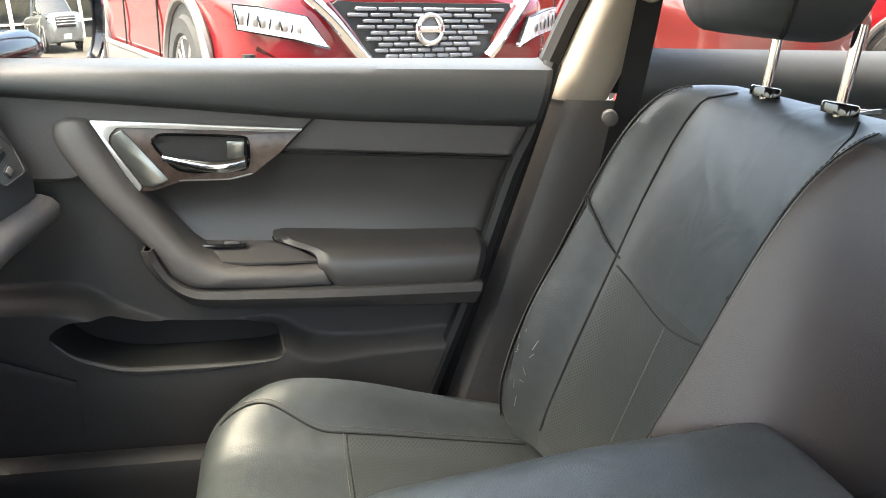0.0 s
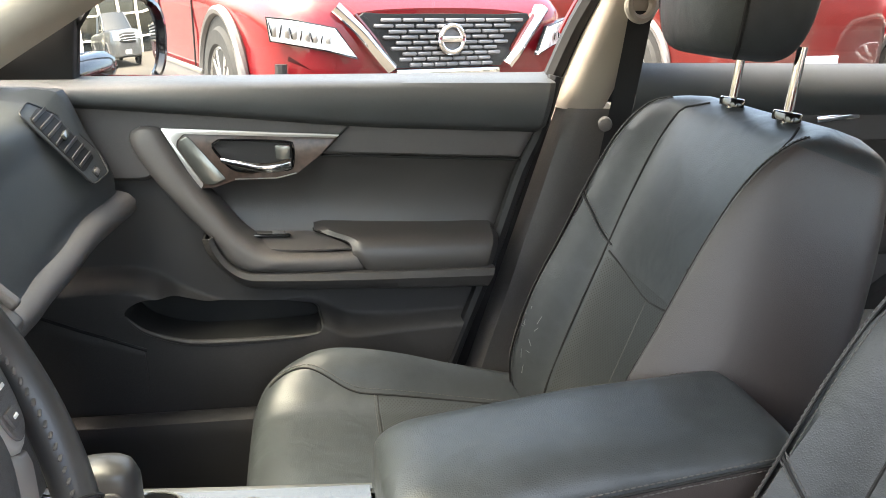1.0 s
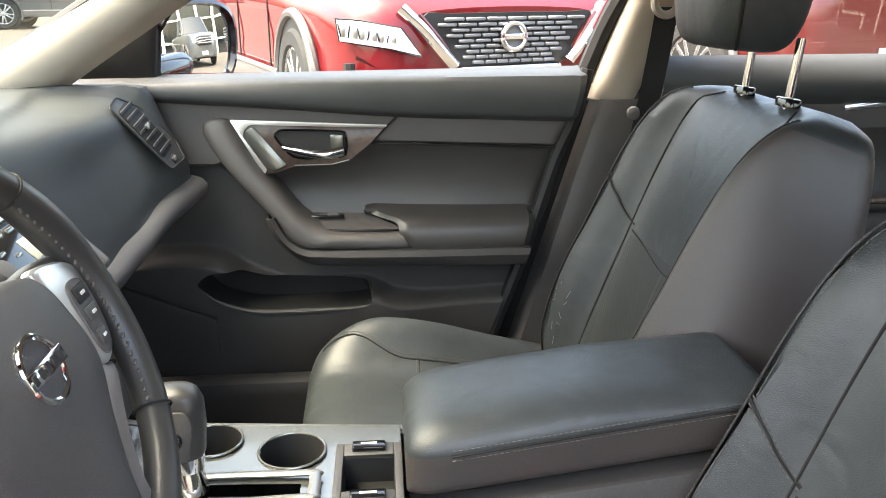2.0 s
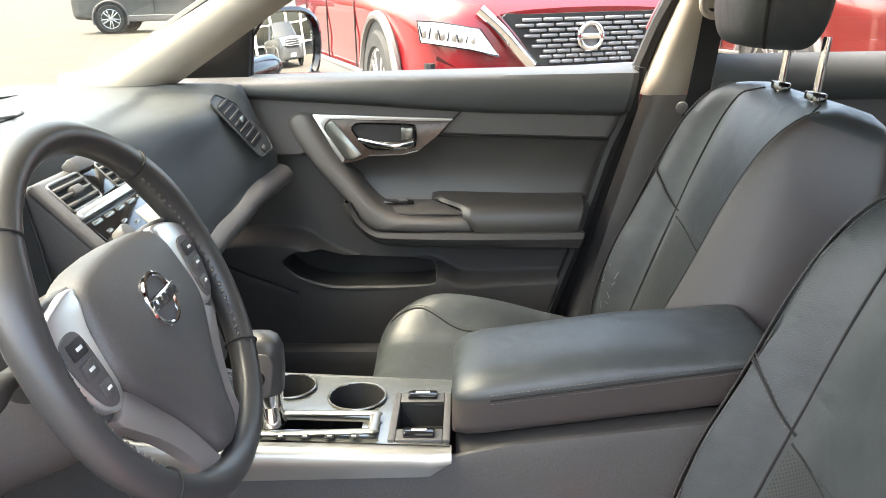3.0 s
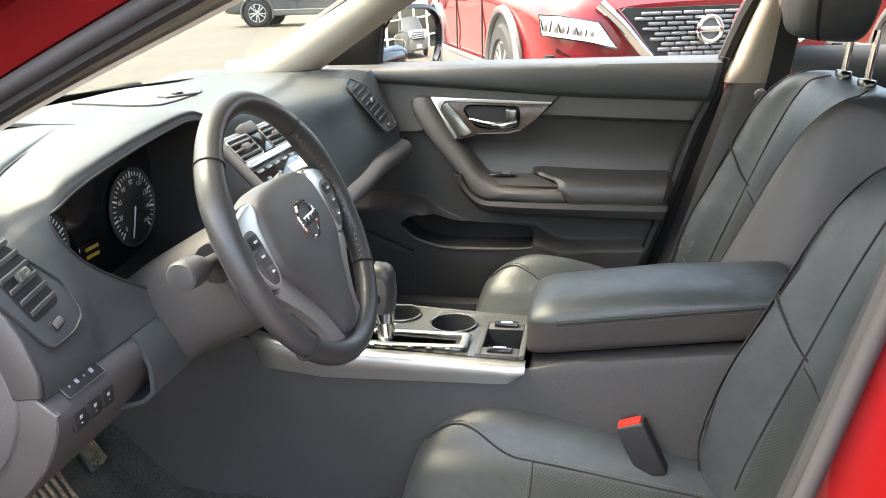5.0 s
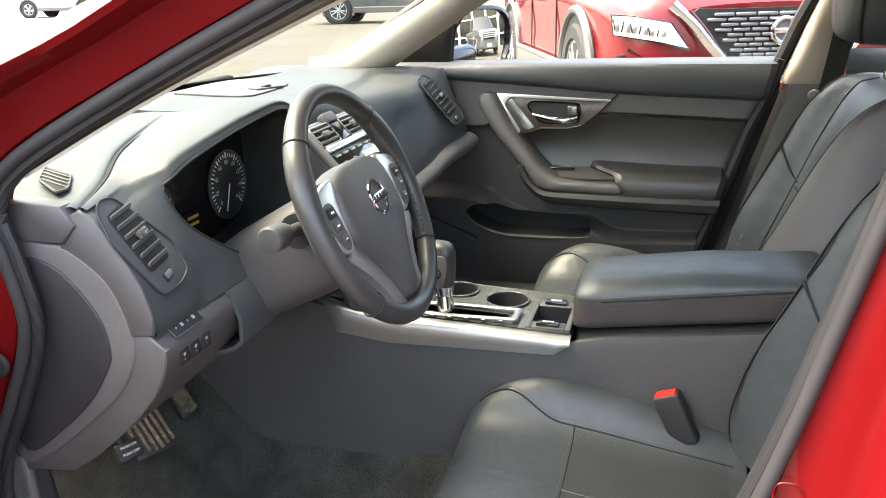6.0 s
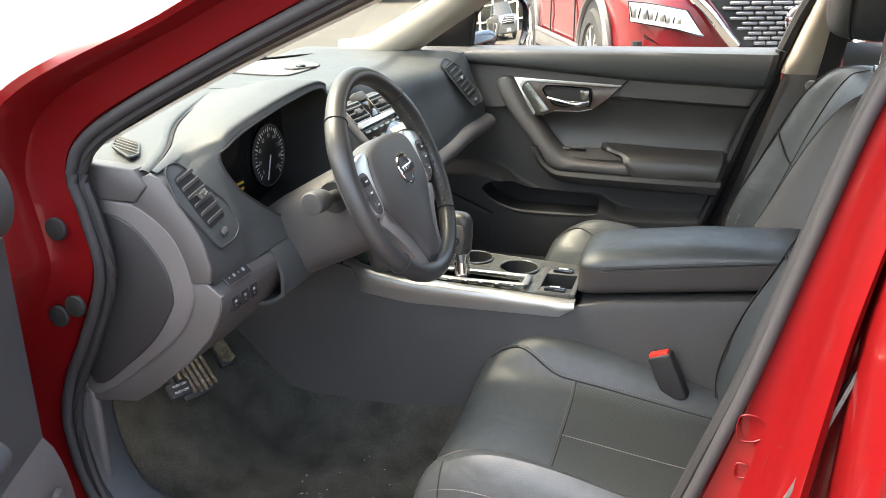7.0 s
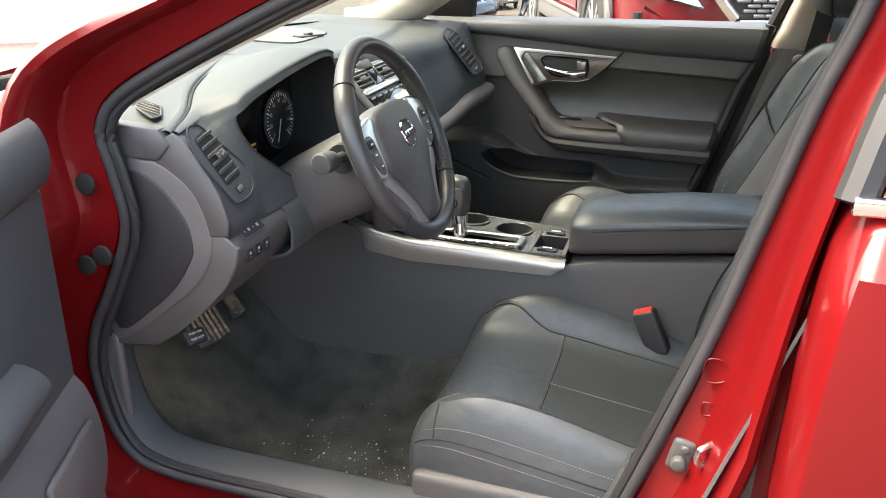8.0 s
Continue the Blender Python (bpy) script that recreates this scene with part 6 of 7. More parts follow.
# shifter
shift = thing("gear_shifter", (-0.20, 0.478, 0.6), "black leather gear knob on a chrome stem", "gear shifter")
part("stem", tube([(-0.205, 0.478, gz), (-0.208, 0.478, gz + 0.05)], [0.018, 0.013], 14), CHROME, shift, "chrome shifter stem")
kn = []
for k in np.linspace(0, 1, 22):
    wx = np.interp(k, [0, 0.10, 0.45, 0.75, 0.90, 0.97, 1.0], [0.015, 0.022, 0.028, 0.030, 0.026, 0.018, 0.006])
    wy = np.interp(k, [0, 0.10, 0.45, 0.75, 0.90, 0.97, 1.0], [0.013, 0.018, 0.022, 0.023, 0.020, 0.014, 0.005])
    kn.append([(-0.208 - 0.008 * k + wx * math.copysign(abs(math.cos(a)) ** 0.7, math.cos(a)), 0.478 + wy * math.copysign(abs(math.sin(a)) ** 0.7, math.sin(a)), gz + 0.042 + 0.092 * k) for a in np.linspace(0, 2 * math.pi, 32, endpoint=False)])
part("knob", sheet(kn, closed_v=True, cap=True), RIM_LEATHER, shift, "black leather knob")
part("knob_panel", plate(rounded([(-0.020, -0.036), (0.012, -0.036), (0.020, 0.010), (0.014, 0.026), (-0.016, 0.026), (-0.022, 0.0)], 0.008), 0.003, frame_of((-0.212, 0.4565, gz + 0.086), (1, 0, 0), (0, -1, 0)), 0.001), PLASTIC, shift, "satin black side panel of the knob")
part("stem_collar", tube([(-0.206, 0.478, gz + 0.030), (-0.207, 0.478, gz + 0.048)], [0.017, 0.019], 18), CHROME, shift, "chrome collar")
part("release_button", disc(0.010, 0.006, frame_of((-0.214, 0.4535, gz + 0.078), (1, 0, 0), (0, -1, 0))), GLOSSBLACK, shift)

# ---- pedals ----
for nm, x, y, z, w, h, tilt, lab in (("parking_brake_pedal", -0.60, 0.046, 0.520, 0.042, 0.030, 40, "black parking brake pedal with white lettering"), ("brake_pedal", -0.645, 0.150, 0.488, 0.075, 0.085, 35, "dusty ribbed brake pedal"), ("accelerator_pedal", -0.70, 0.327, 0.450, 0.034, 0.080, 40, "dusty ribbed accelerator pedal under the dash")):
    pm = Matrix.Translation((x, y, z)) @ pose(0, 0, 0, 0, -tilt, -25)
    pd = thing(nm, (x, y, z), lab, "pedal")
    part("pad", rbox(0.014, w, h, 0.005, 2, pm), RUBBER, pd)
    if "parking" in nm:
        for k, word in enumerate(("PUSH ON", "PUSH OFF")):
            cu = bpy.data.curves.new("lettering", "FONT")
            cu.body, cu.size, cu.align_x, cu.align_y = word, 0.0062, "CENTER", "CENTER"
            cu.materials.append(WHITE)
            o = new("lettering", cu)
            o.parent = pd
            o.matrix_parent_inverse = pd.matrix_basis.inverted()
            o.matrix_basis = pm @ Matrix(((0, 0, 1, 0.0076), (1, 0, 0, 0), (0, 1, 0, 0.0058 - 0.0116 * k), (0, 0, 0, 1)))
    else:
        for k in range(6):
            part("rib", rbox(0.008, w * 0.085, h * (0.9 - 0.16 * abs(k - 2.5) / 2.5), 0.002, 1, pm @ Matrix.Translation((0.008, (-0.38 + 0.152 * k) * w, 0)) @ pose(0, 0, 0, 8, 0, 0)), MUD, pd)
    part("arm", tube([(x - 0.01, y, z + h * 0.3), (x - 0.09, y, z + 0.16)], 0.008, 8), DARK, pd)

# ---- rear bench and rear passenger door inside ----
rear = thing("rear_bench", (1.1, YC, 0.3), "black leather rear bench seat", "rear seat")
rows_ = []
for x in np.linspace(0.82, 1.42, 20):
    e = smooth01((x - 0.815) / 0.06)
    rows_.append([(x, YC + u * 0.64, 0.34 + (0.20 - 0.07 * (x - 0.82)) * e * (1 - 0.12 * (1 - min(1, abs(abs(u) - 0.55) / 0.35) ** 2) * 0.5) - 0.05 * max(0, abs(u) - 0.9) * 10) for u in np.linspace(-1, 1, 41)])
part("cushion", thick(sheet(rows_), -0.05), LEATHER, rear, "black leather rear cushion")
rows_ = []
for k in np.linspace(0, 1, 20):
    rows_.append([(1.34 + 0.24 * k - 0.03 * math.sin(math.pi * k) + 0.02 * (1 - min(1, abs(abs(u) - 0.55) / 0.35) ** 2), YC + u * 0.64, 0.45 + 0.56 * k) for u in np.linspace(-1, 1, 41)])
part("backrest", thick(sheet(rows_), 0.08), LEATHER, rear, "black leather rear backrest")
part("piping", tube([(0.835, YC + u * 0.62, 0.52) for u in np.linspace(-1, 1, 20)], 0.003, 6), STITCH, rear)

rdoor = thing("rear_door_trim", (0.9, 1.26, 0.4), "closed rear passenger door with black trim panel", "car door")


def rband(zl, zh, y0, y1, bulge, material, name, label):
    P = [[(x, y0 + (y1 - y0) * t - bulge * math.sin(math.pi * t) ** 0.7, zl + (zh - zl) * t) for t in np.linspace(0, 1, 14)] for x in np.linspace(0.56, 1.45, 20)]
    return part(name, thick(sheet(P), -0.01), material, rdoor, label)


rband(0.945, 1.025, 1.235, 1.245, 0.022, SOFT, "upper_pad", "soft black rear door pad")
rband(0.885, 0.943, 1.25, 1.24, 0.0, MIDTRIM, "middle_band", "charcoal rear door band")
rband(0.735, 0.883, 1.25, 1.25, -0.02, LEATHER_SIDE, "centre_panel", "black rear door panel")
rband(0.655, 0.733, 1.245, 1.245, 0.035, LEATHER_SIDE, "door_armrest", "black rear door armrest")
rband(0.33, 0.653, 1.23, 1.25, 0.0, PLASTIC, "lower_panel", "black plastic lower rear door panel")
part("chrome_edge", rbox(0.09, 0.008, 0.012, 0.003, 2, Matrix.Translation((0.985, 1.232, 0.932)) @ pose(0, 0, 0, 0, -6, 0)), CHROME, rdoor, "chrome trim edge")
part("handle_bowl", rbox(0.11, 0.02, 0.02, 0.006, 2, Matrix.Translation((1.04, 1.205, 0.728))), DARK, rdoor)
part("bowl_rim", tube(cr([(0.98, 1.204, 0.738), (1.04, 1.20, 0.744), (1.10, 1.204, 0.738), (1.09, 1.20, 0.722), (1.0, 1.20, 0.722)], 30, closed=True), 0.003, 6, closed=True), SMOKE, rdoor)

# ---- the open driver's door ----
ddoor = thing("driver_door", (-0.72, -0.24, 0.6), "open driver door with black trim panel and red edge", "car door")
DM = Matrix.Translation((-0.74, -0.27, 0)) @ pose(0, 0, 0, 0, 0, -68)      # local x along the door from its hinge, local y towards its inner side


def dband(zl, zh, y, bulge, material, name, label, x0=0.03, x1=0.95):
    P = [[tuple(DM @ Vector((x, y + bulge * math.sin(math.pi * t) ** 0.6, zl + (zh - zl) * t))) for t in np.linspace(0, 1, 14)] for x in np.linspace(x0, x1, 16)]
    return part(name, thick(sheet(P), 0.008), MIDTRIM if material is PLASTIC else material, ddoor, label)


dband(0.90, 1.0, 0.13, 0.02, SOFT, "upper_pad", "soft black driver door pad")
dband(0.60, 0.898, 0.12, 0.0, SOFT, "centre_panel", "black driver door panel")
dband(0.64, 0.718, 0.12, 0.05, SOFT, "door_armrest", "black driver door armrest", 0.2)
dband(0.36, 0.598, 0.12, 0.03, PLASTIC, "lower_panel", "black plastic lower panel")
part("door_shell", rbox(1.02, 0.05, 0.72, 0.02, 3, DM @ Matrix.Translation((0.51, 0.0, 0.64))), RED, ddoor, "red painted door shell")
part("door_core", rbox(0.98, 0.09, 0.66, 0.03, 3, DM @ Matrix.Translation((0.52, 0.07, 0.65))), RUBBER, ddoor, "black inner door edge")
part("speaker_grille", rbox(0.17, 0.012, 0.16, 0.03, 3, DM @ Matrix.Translation((0.16, 0.158, 0.47))), MIDTRIM, ddoor, "black speaker grille")
part("hinge_cover", tube(cr([(-0.70, -0.17, 0.95), (-0.735, -0.215, 0.93), (-0.74, -0.22, 0.7), (-0.735, -0.215, 0.42)], 20), 0.022, 8), RUBBER, ddoor, "black rubber hinge gap cover")

# grit on the carpet
grit = bmesh.new()
rng = random.Random(5)
for _ in range(420):
    x, y = rng.gauss(-0.22, 0.2), rng.gauss(0.06, 0.09)
    if x < -0.52 or x > 0.1 or y < -0.05 or y > 0.36:
        continue
    r = 0.0007 + 0.0015 * rng.random() ** 3
    tun = math.exp(-((y - YC) / 0.14) ** 2)
    z = 0.27 + 0.16 * tun + 0.004 * math.sin(x * 21 + y * 13)
    bmesh.ops.create_icosphere(grit, subdivisions=1, radius=r, matrix=Matrix.Translation((x, y, z + r * 0.4)) @ Matrix.Diagonal((1, rng.uniform(0.6, 1.6), 0.6, 1)))
tagged(part("carpet_grit", grit, CRUMB), "pale sand and crumbs scattered on the carpet", "grit", kind="stuff")

# ---- vehicles outside ----


def wheel_parts(parent, m, r=0.36, w=0.22):
    """A wheel in the plane of m's local xy, outer face along +z."""
    prof = [(0.62 * r, -w / 2), (0.93 * r, -w / 2), (r, -w * 0.36), (r, w * 0.36), (0.93 * r, w / 2), (0.72 * r, w / 2), (0.66 * r, w * 0.40)]
    P = [[tuple(m @ Vector((q * math.cos(a), q * math.sin(a), z))) for q, z in prof] for a in np.linspace(0, 2 * math.pi, 36, endpoint=False)]
    wh = part("wheel", sheet(P, closed_u=True), TYRE, parent, "black tyre on an alloy rim")
    part("rim_barrel", disc(0.67 * r, 0.02, m @ Matrix.Translation((0, 0, w * 0.1))), DARK, wh)
    part("rim_lip", ring(0.665 * r, 0.012, m @ Matrix.Translation((0, 0, w * 0.38)), 36, 6), ALLOY, wh)
    for k in range(10):
        a = 36 * k + (6 if k % 2 else -6)
        part("rim_spoke", rbox(0.58 * r, 0.034, 0.03, 0.006, 2, m @ pose(0, 0, 0, 0, 0, a) @ Matrix.Translation((0.36 * r, 0, w * 0.34))), ALLOY, wh)
    part("hub", disc(0.13 * r, 0.03, m @ Matrix.Translation((0, 0, w * 0.30))), ALLOY, wh)
    return wh


def vehicle(name, at, yaw, paint, label, category, L=4.6, W=1.84, H=1.68, hood_z=1.06, clad=True, pickup=False, nose=0.0):
    """A car that faces its local -y, its front at y = 0."""
    m0 = Matrix.Translation(at) @ pose(0, 0, 0, 0, 0, yaw)
    e = thing(name, at, label, category)
    h = W / 2
    # body sides and hood: rings along the length
    secs = []
    for s, hw, zl, zs, zt in ((0.0, 0.62, 0.36, 0.78 - nose, 0.96 - nose), (0.05, 0.76, 0.33, 0.84 - nose, 1.00 - nose), (0.18, 0.86, 0.30, 0.88 - nose / 2, hood_z - 0.02), (0.5, 0.90, 0.30, 0.93, hood_z + 0.02), (1.0, 0.915, 0.30, 0.97, hood_z + 0.05), (1.45, 0.92, 0.30, 1.0, hood_z + 0.08), (2.5, 0.92, 0.30, 1.03, hood_z + 0.08), (3.6, 0.92, 0.32, 1.06, hood_z + 0.08), (L - 0.15, 0.88, 0.36, 1.05, hood_z + 0.05), (L, 0.78, 0.45, 1.0, hood_z)):
        hw = hw * h / 0.92
        half = [(0.0, zt + 0.015), (0.5 * hw, zt + 0.008), (0.80 * hw, zt - 0.012), (0.93 * hw, zt - 0.06), (0.985 * hw, zs - 0.04), (hw, zs - 0.16), (0.985 * hw, 0.62), (0.99 * hw, 0.5), (0.96 * hw, zl + 0.04), (0.85 * hw, zl)]
        c = half + [(0, zl)] + [(-x, z) for x, z in half[:0:-1]]
        secs.append([(s, x, z) for x, z in cr(c, 60, closed=True)])
    S = np.array(secs)
    fine = np.stack([cr(S[:, j], 40) for j in range(60)], 1)
    bm = sheet([[tuple(m0 @ Vector((x, s, z))) for s, x, z in row] for row in fine], closed_v=True, cap=True)
    part("body", bm, paint, e, "glossy painted body")
    # greenhouse
    if pickup:
        gh = [(1.35, 0.80, hood_z + 0.06), (1.95, 0.66, H), (3.0, 0.66, H), (3.15, 0.78, hood_z + 0.08)]
    else:
        gh = [(1.25, 0.80, hood_z + 0.06), (2.0, 0.66, H - 0.02), (2.6, 0.66, H), (3.7, 0.63, H - 0.04), (L - 0.25, 0.72, hood_z + 0.06)]
    rows_ = []
    for s, hw, z in gh:
        base_w = 0.84 * h / 0.92
        hw = hw * h / 0.92
        rows_.append([tuple(m0 @ Vector((x, s, zz))) for x, zz in ((-base_w, hood_z + 0.02), (-(base_w + hw) / 2 - 0.02, (hood_z + z) / 2), (-hw, z - 0.03), (-hw * 0.85, z), (0, z + 0.02), (hw * 0.85, z), (hw, z - 0.03), ((base_w + hw) / 2 + 0.02, (hood_z + z) / 2), (base_w, hood_z + 0.02))])
    part("cabin_glass", sheet(rows_), TINT, e, "dark tinted cabin glass")
    rt = [[tuple(m0 @ Vector((x * hw * h / 0.92, s, z + 0.012 - 0.03 * abs(x) ** 4))) for x in np.linspace(-0.98, 0.98, 11)] for s, hw, z in gh[1:-1]]
    part("roof", thick(sheet(rt), 0.03), paint, e)
    for sd in (-1, 1):
        for s0, z0, s1, z1 in ((gh[0][0], hood_z + 0.04, gh[1][0], H - 0.03), (2.75, hood_z + 0.05, 2.7, H - 0.03), (gh[-1][0] - 0.1, hood_z + 0.05, gh[-2][0], H - 0.05)):
            part("cabin_pillar", tube([tuple(m0 @ Vector((sd * 0.845 * h / 0.92, s0, z0))), tuple(m0 @ Vector((sd * (0.69) * h / 0.92, s1, z1)))], 0.035, 8), paint, e)
        for yw in (0.92, L - 0.95):
            am = m0 @ Matrix.Translation((sd * (h - 0.005), yw, 0.37)) @ pose(0, 0, 0, 90, 0, 90 * sd)
            part("wheel_arch", disc(0.42, 0.012, am @ Matrix.Translation((0, 0, -0.004)), 40), DARK, e, "dark wheel arch")
            if clad:
                arc = [tuple(am @ Vector((0.435 * math.cos(a), 0.435 * math.sin(a), 0.006))) for a in np.linspace(-0.35, math.pi + 0.35, 30)]
                part("arch_cladding", tube(arc, 0.03, 8), MIDTRIM, e, "grey plastic arch cladding")
            wheel_parts(e, am @ Matrix.Translation((0, 0, -0.07)), 0.355, 0.20)
        part("sill_cladding", rbox(0.05, 2.0, 0.14, 0.02, 2, m0 @ Matrix.Translation((sd * (h - 0.005), L / 2 - 0.05, 0.36))), MIDTRIM if clad else paint, e)
        part("sill_strip", rbox(0.02, 1.9, 0.03, 0.006, 2, m0 @ Matrix.Translation((sd * (h + 0.022), L / 2 - 0.05, 0.44))), SATIN, e)
        for yd in (1.55, 2.55, 3.5):
            part("door_gap", tube([tuple(m0 @ Vector((sd * (h + 0.001) * (1 if z < 0.9 else 0.975), yd, z))) for z in np.linspace(0.45, 1.0, 10)], 0.006, 6), DARK, e)
    part("plate_area", rbox(0.34, 0.012, 0.13, 0.004, 2, m0 @ Matrix.Translation((0, -0.02, 0.48))), WHITE, e)
    return e, m0


suv, sm = vehicle("red_suv", (0.70, 4.05, GZ), 20, RED_SUV, "red SUV with chrome grille frame parked facing the sedan", "car", H=1.62, hood_z=0.95, nose=0.13)
sm = sm @ Matrix.Translation((0, 0, -GZ))
# its nose: grille, chrome frame, lamps, bumper
grl = part("grille", plate(cr([(-0.50, 1.02), (-0.34, 0.80), (-0.26, 0.775), (0.26, 0.775), (0.34, 0.80), (0.50, 1.02), (0.3, 1.035), (-0.3, 1.035)], 60, closed=True), 0.02, sm @ Matrix(((1, 0, 0, 0), (0, 0, -1, -0.005), (0, 1, 0, 0), (0, 0, 0, 1)))), DARK, suv, "black grille")
for r_ in range(9):
    z = 0.79 + 0.027 * r_
    half = 0.27 + 0.23 * (z - 0.775) / 0.25
    n = 8
    for k in range(n):
        x = -half + (k + 0.5 + (0.25 if r_ % 2 else -0.25)) * 2 * half / n
        if abs(x) < half - 0.04:
            part("grille_bar", rbox(2 * half / n * 0.9, 0.022, 0.018, 0.005, 1, sm @ Matrix.Translation((x, -0.030, z))), GRILLE, grl)
for s in (-1, 1):
    part("grille_frame", tube([tuple(sm @ Vector(p)) for p in cr([(s * 0.60, 0.03, 1.06), (s * 0.50, -0.01, 0.96), (s * 0.40, -0.035, 0.84), (s * 0.34, -0.04, 0.775)], 20)], 0.052, 10, flat=0.7), CHROME, suv, "bright chrome grille frame")
    part("frame_inset", tube([tuple(sm @ Vector(p)) for p in cr([(s * 0.52, -0.005, 1.03), (s * 0.43, -0.03, 0.92), (s * 0.36, -0.045, 0.82)], 16)], 0.028, 8, flat=0.6), MAROON, suv)
    lm = sm @ Matrix(((1, 0, 0, 0), (0, 0, -1, 0.045), (0, 1, 0, 0), (0, 0, 0, 1))) @ Matrix.Translation((s * 0.70, 0.935, 0)) @ pose(0, 0, 0, 0, 28 * s, 0) @ Matrix.Diagonal((1.05, 1.45, 1, 1))
    lo = [(-0.20, -0.075), (-0.05, -0.050), (0.20, -0.022), (0.215, 0.058), (0.10, 0.052), (-0.10, 0.026)]
    lo = lo if s > 0 else [(-x, y) for x, y in lo][::-1]
    part("headlamp_housing", plate(lo, 0.03, lm, 0.004), GLOSSBLACK, suv)
    part("headlamp", plate([(x * 0.965, y * 0.90) for x, y in lo], 0.036, lm, 0.006), LAMP, suv, "clear multi-element headlamp")
    for k in range(6):
        part("lamp_cell", rbox(0.034, 0.050 - 0.004 * (5 - k), 0.008, 0.003, 1, lm @ Matrix.Translation((s * (-0.06 + 0.046 * k), -0.012 + 0.006 * k, 0.033)) @ pose(0, 0, 0, 0, 12 if k % 2 else -12, 0)), SATIN, suv)
        part("lamp_fin", rbox(0.006, 0.046 - 0.004 * (5 - k), 0.012, 0.002, 1, lm @ Matrix.Translation((s * (-0.037 + 0.046 * k), -0.012 + 0.006 * k, 0.035)) @ pose(0, 0, 0, 0, 0, 18 if k % 2 else -14)), GLOSSBLACK, suv)
    part("bumper_vent", tube([tuple(sm @ Vector((s * 0.86, 0.08, z))) for z in (0.62, 0.80)], 0.03, 8), DARK, suv)
part("emblem", ring(0.066, 0.014, sm @ Matrix.Translation((0, -0.055, 0.915)) @ pose(0, 0, 0, 90, 0, 0), 40, 8), CHROME, suv, "round chrome emblem with a bar")
part("emblem_bar", rbox(0.15, 0.012, 0.03, 0.004, 2, sm @ Matrix.Translation((0, -0.06, 0.915))), CHROME, suv)
part("emblem_back", disc(0.055, 0.02, sm @ Matrix.Translation((0, -0.03, 0.915)) @ pose(0, 0, 0, 90, 0, 0)), MIDTRIM, suv)
part("bumper_chrome", rbox(0.62, 0.05, 0.05, 0.015, 3, sm @ Matrix.Translation((0, -0.025, 0.745))), CHROME, suv, "chrome lower grille edge")

mar, mm = vehicle("maroon_suv", (3.45, 5.0, GZ), 20, MAROON, "maroon SUV parked beyond the red one", "car")
tr, tm = vehicle("red_pickup", (5.6, 4.6, GZ), 15, RED_SUV, "bright red pickup with a white stripe and chrome grille", "pickup truck", L=5.3, H=1.85, hood_z=1.2, pickup=True)
part("grille", rbox(1.1, 0.06, 0.36, 0.03, 3, tm @ Matrix.Translation((0, -0.01, 0.92))), CHROME, tr, "chrome grille")
for k in range(5):
    part("grille_bar", rbox(0.98, 0.03, 0.03, 0.006, 2, tm @ Matrix.Translation((0, -0.04, 0.80 + 0.06 * k))), DARK, tr)
gv, gm_ = vehicle("grey_suv", (-5.6, 22.4, GZ), 100, GREY_PAINT, "dark grey SUV parked across the lot", "car")
wv, wm_ = vehicle("white_suv", (-25.5, 33.0, GZ), 100, WHITE_PAINT, "white SUV parked far across the lot", "car")

# door mirror of the sedan with its convex glass
mir = thing("door_mirror", (-0.36, 1.42, 1.05), "black passenger door mirror showing a parked pickup", "mirror")
MX = Vector((-0.362, 1.43, 1.053))
mn = Vector((1.156, -0.676, 0.06)).normalized()
MMx = frame_of(MX, (0.676, 1.156, 0), mn)
mo = cr([(-0.10, 0.03), (-0.07, 0.062), (0.0, 0.068), (0.08, 0.06), (0.105, 0.02), (0.095, -0.045), (0.05, -0.066), (-0.05, -0.066), (-0.09, -0.04)], 48, closed=True)
mo = [(-x, y) for x, y in mo][::-1]
mo = [(x * 1.12, y * 1.1) for x, y in mo]
RC = 1.4
rings = [[tuple(MMx @ Vector((x * f, y * f, 0.004 - (x * x + y * y) * f * f / (2 * RC)))) for x, y in mo] for f in (1.0, 0.8, 0.6, 0.4, 0.2, 0.02)]
part("glass", sheet(rings, closed_v=True, cap=False), MIRROR, mir, "convex mirror glass", sharp=80)
shell = [[tuple(MMx @ Vector((x * f, y * f, d))) for x, y in mo] for f, d in ((1.0, 0.0), (1.05, 0.010), (1.16, 0.004), (1.17, -0.03), (0.95, -0.08), (0.6, -0.105), (0.05, -0.11))]
part("housing", sheet(shell, closed_v=True, cap=True), GLOSSBLACK, mir, "gloss black mirror housing")
part("mount", tube([(-0.42, 1.28, 1.0), (-0.39, 1.36, 1.01), tuple(MX - mn * 0.04 - Vector((0, 0, 0.04)))], 0.03, 10), GLOSSBLACK, mir)

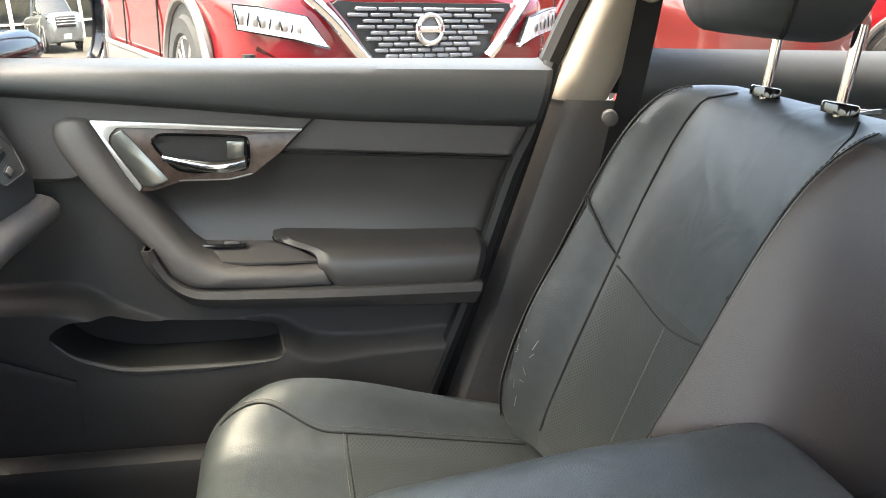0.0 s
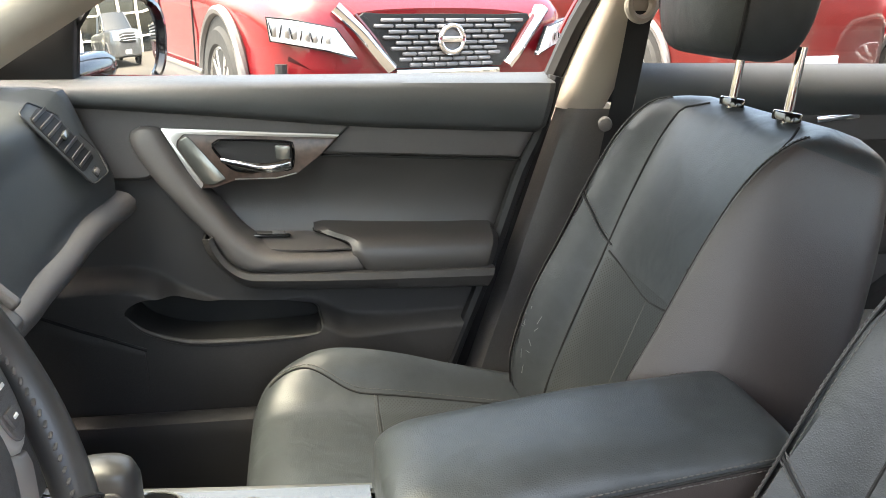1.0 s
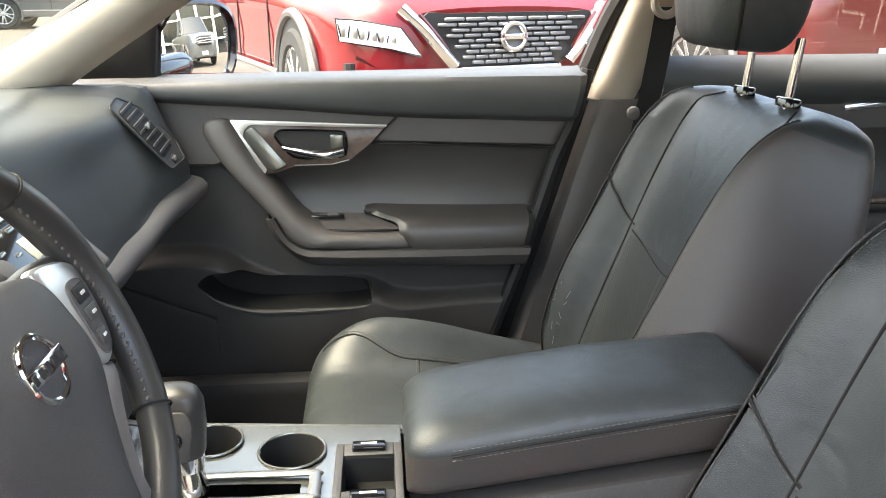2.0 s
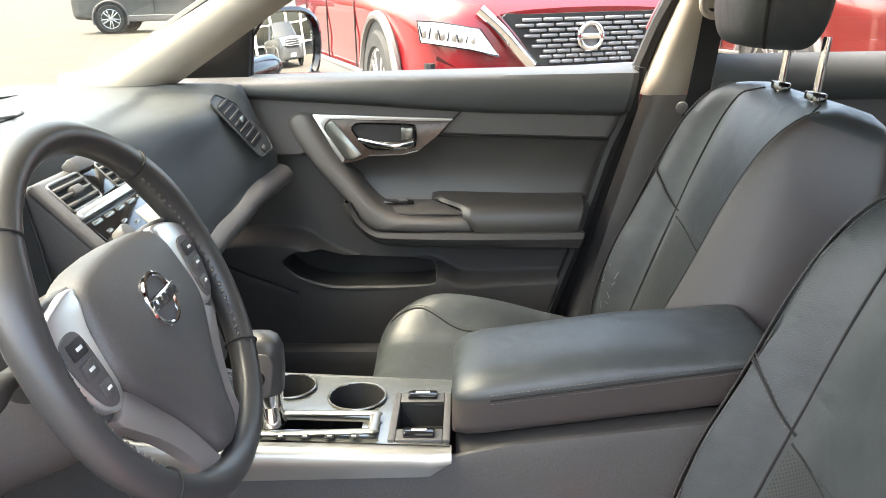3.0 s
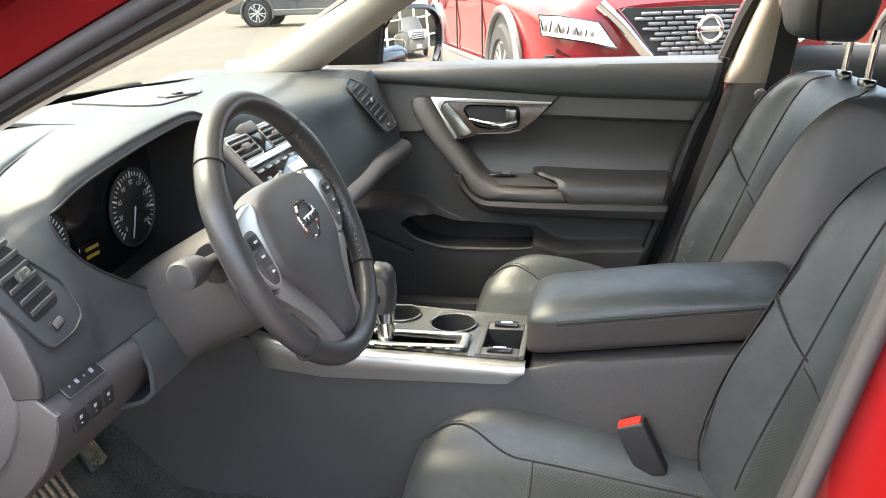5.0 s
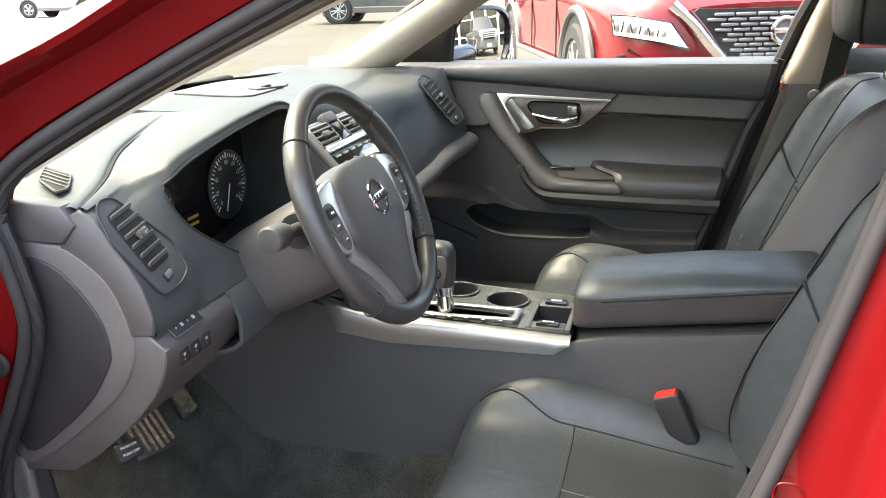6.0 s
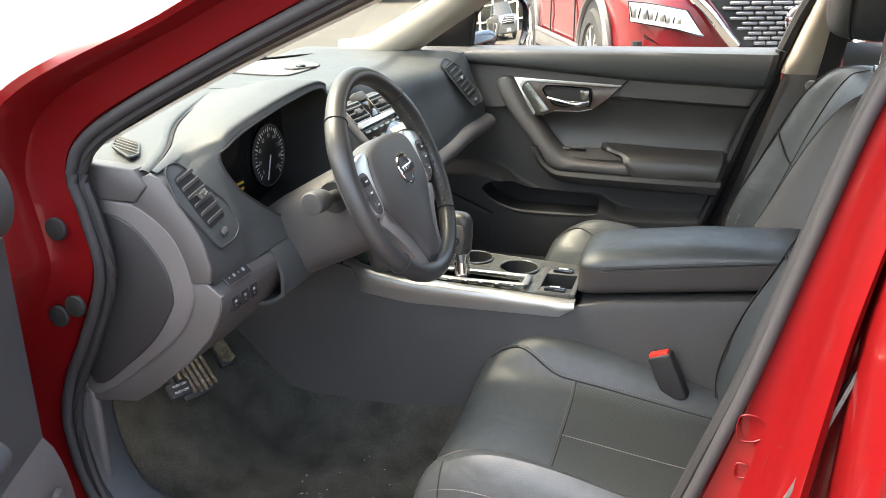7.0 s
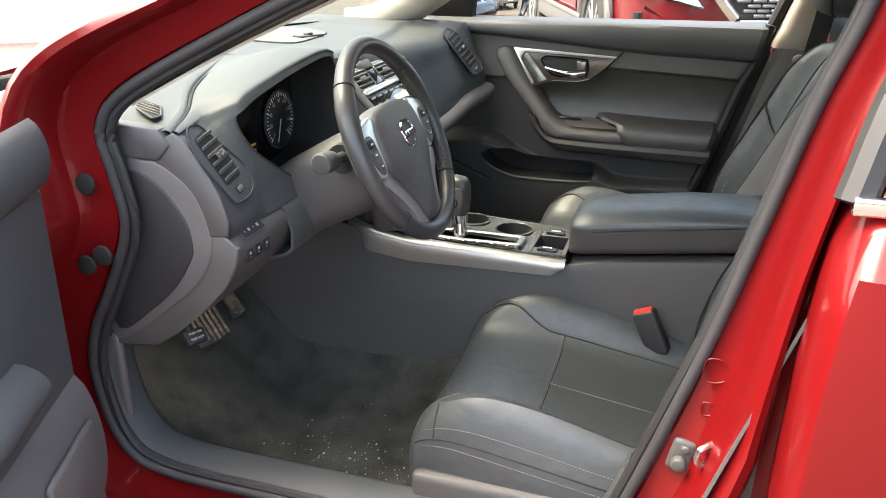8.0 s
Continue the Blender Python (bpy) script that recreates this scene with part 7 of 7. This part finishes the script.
# what the mirror shows: a pickup before a glazed showroom
pk, pm_ = vehicle("grey_pickup", (9.3, 4.9, GZ), -90, GREY_PAINT, "grey pickup parked before the showroom", "pickup truck", L=5.3, H=1.85, hood_z=1.15, pickup=True)
part("grille", rbox(0.9, 0.06, 0.30, 0.03, 3, pm_ @ Matrix.Translation((0, -0.01, 0.90))), DARK, pk, "dark grille with bright bars")
for k in range(3):
    part("grille_bar", rbox(0.86, 0.03, 0.03, 0.006, 2, pm_ @ Matrix.Translation((0, -0.04, 0.82 + 0.08 * k))), CHROME, pk)
for s in (-1, 1):
    part("headlamp", rbox(0.28, 0.08, 0.16, 0.03, 2, pm_ @ Matrix.Translation((s * 0.66, 0.03, 0.93))), LAMP, pk)
bd = thing("showroom", (20, 6, 0), "glazed showroom with pale columns", "building")
part("wall", rbox(0.3, 24, 6, 0.02, 1, Matrix.Translation((19.5, 6, 3))), TINT, bd, "dark showroom glazing")
part("fascia", rbox(1.0, 24.4, 1.2, 0.02, 1, Matrix.Translation((19.2, 6, 6.2))), WALL, bd, "pale fascia")
for k in range(13):
    part("column", rbox(0.22, 0.28, 5.6, 0.02, 1, Matrix.Translation((19.2, -6 + 2.0 * k, 2.8))), WALL, bd, "pale column")
for z in (1.2, 2.6, 4.2):
    part("mullion", rbox(0.12, 24, 0.12, 0.01, 1, Matrix.Translation((19.25, 6, z))), WALL, bd)

# the sedan's wheels and closed rear body
for sd in (-1, 1):
    for x in (-1.58, 1.32):
        am = Matrix.Translation((x, YC + sd * 0.80, 0.325)) @ pose(0, 0, 0, 90, 0, 0 if sd < 0 else 180)
        wheel_parts(car, am, 0.325, 0.20)
    q = []
    for x in np.linspace(1.28, 2.42, 14):
        k = (x - 1.28) / 1.14
        zt = 1.0 - 0.03 * k
        q.append([(x, YC + sd * (d - 0.16 * k ** 3), z) for d, z in ((0.62, zt + 0.01), (0.74, zt), (0.80, zt - 0.03), (0.87, 0.80), (0.88, 0.70))])
    part("rear_quarter", thick(sheet(q), 0.01), RED, car, "red rear quarter panel")
tk = [[(x, YC + u * 0.64, 1.01 - 0.06 * ((x - 1.6) / 0.82) ** 2 - 0.01 * u * u) for u in np.linspace(-1, 1, 12)] for x in np.linspace(1.6, 2.42, 10)]
part("trunk_lid", thick(sheet(tk), 0.02), RED, car, "red trunk lid")
part("rear_body", rbox(0.06, 1.40, 0.56, 0.03, 3, Matrix.Translation((2.42, YC, 0.68))), RED, car, "red rear end")
part("underbody", rbox(4.4, 1.30, 0.06, 0.02, 2, Matrix.Translation((0.1, YC, 0.20))), DARK, car, "dark underbody")
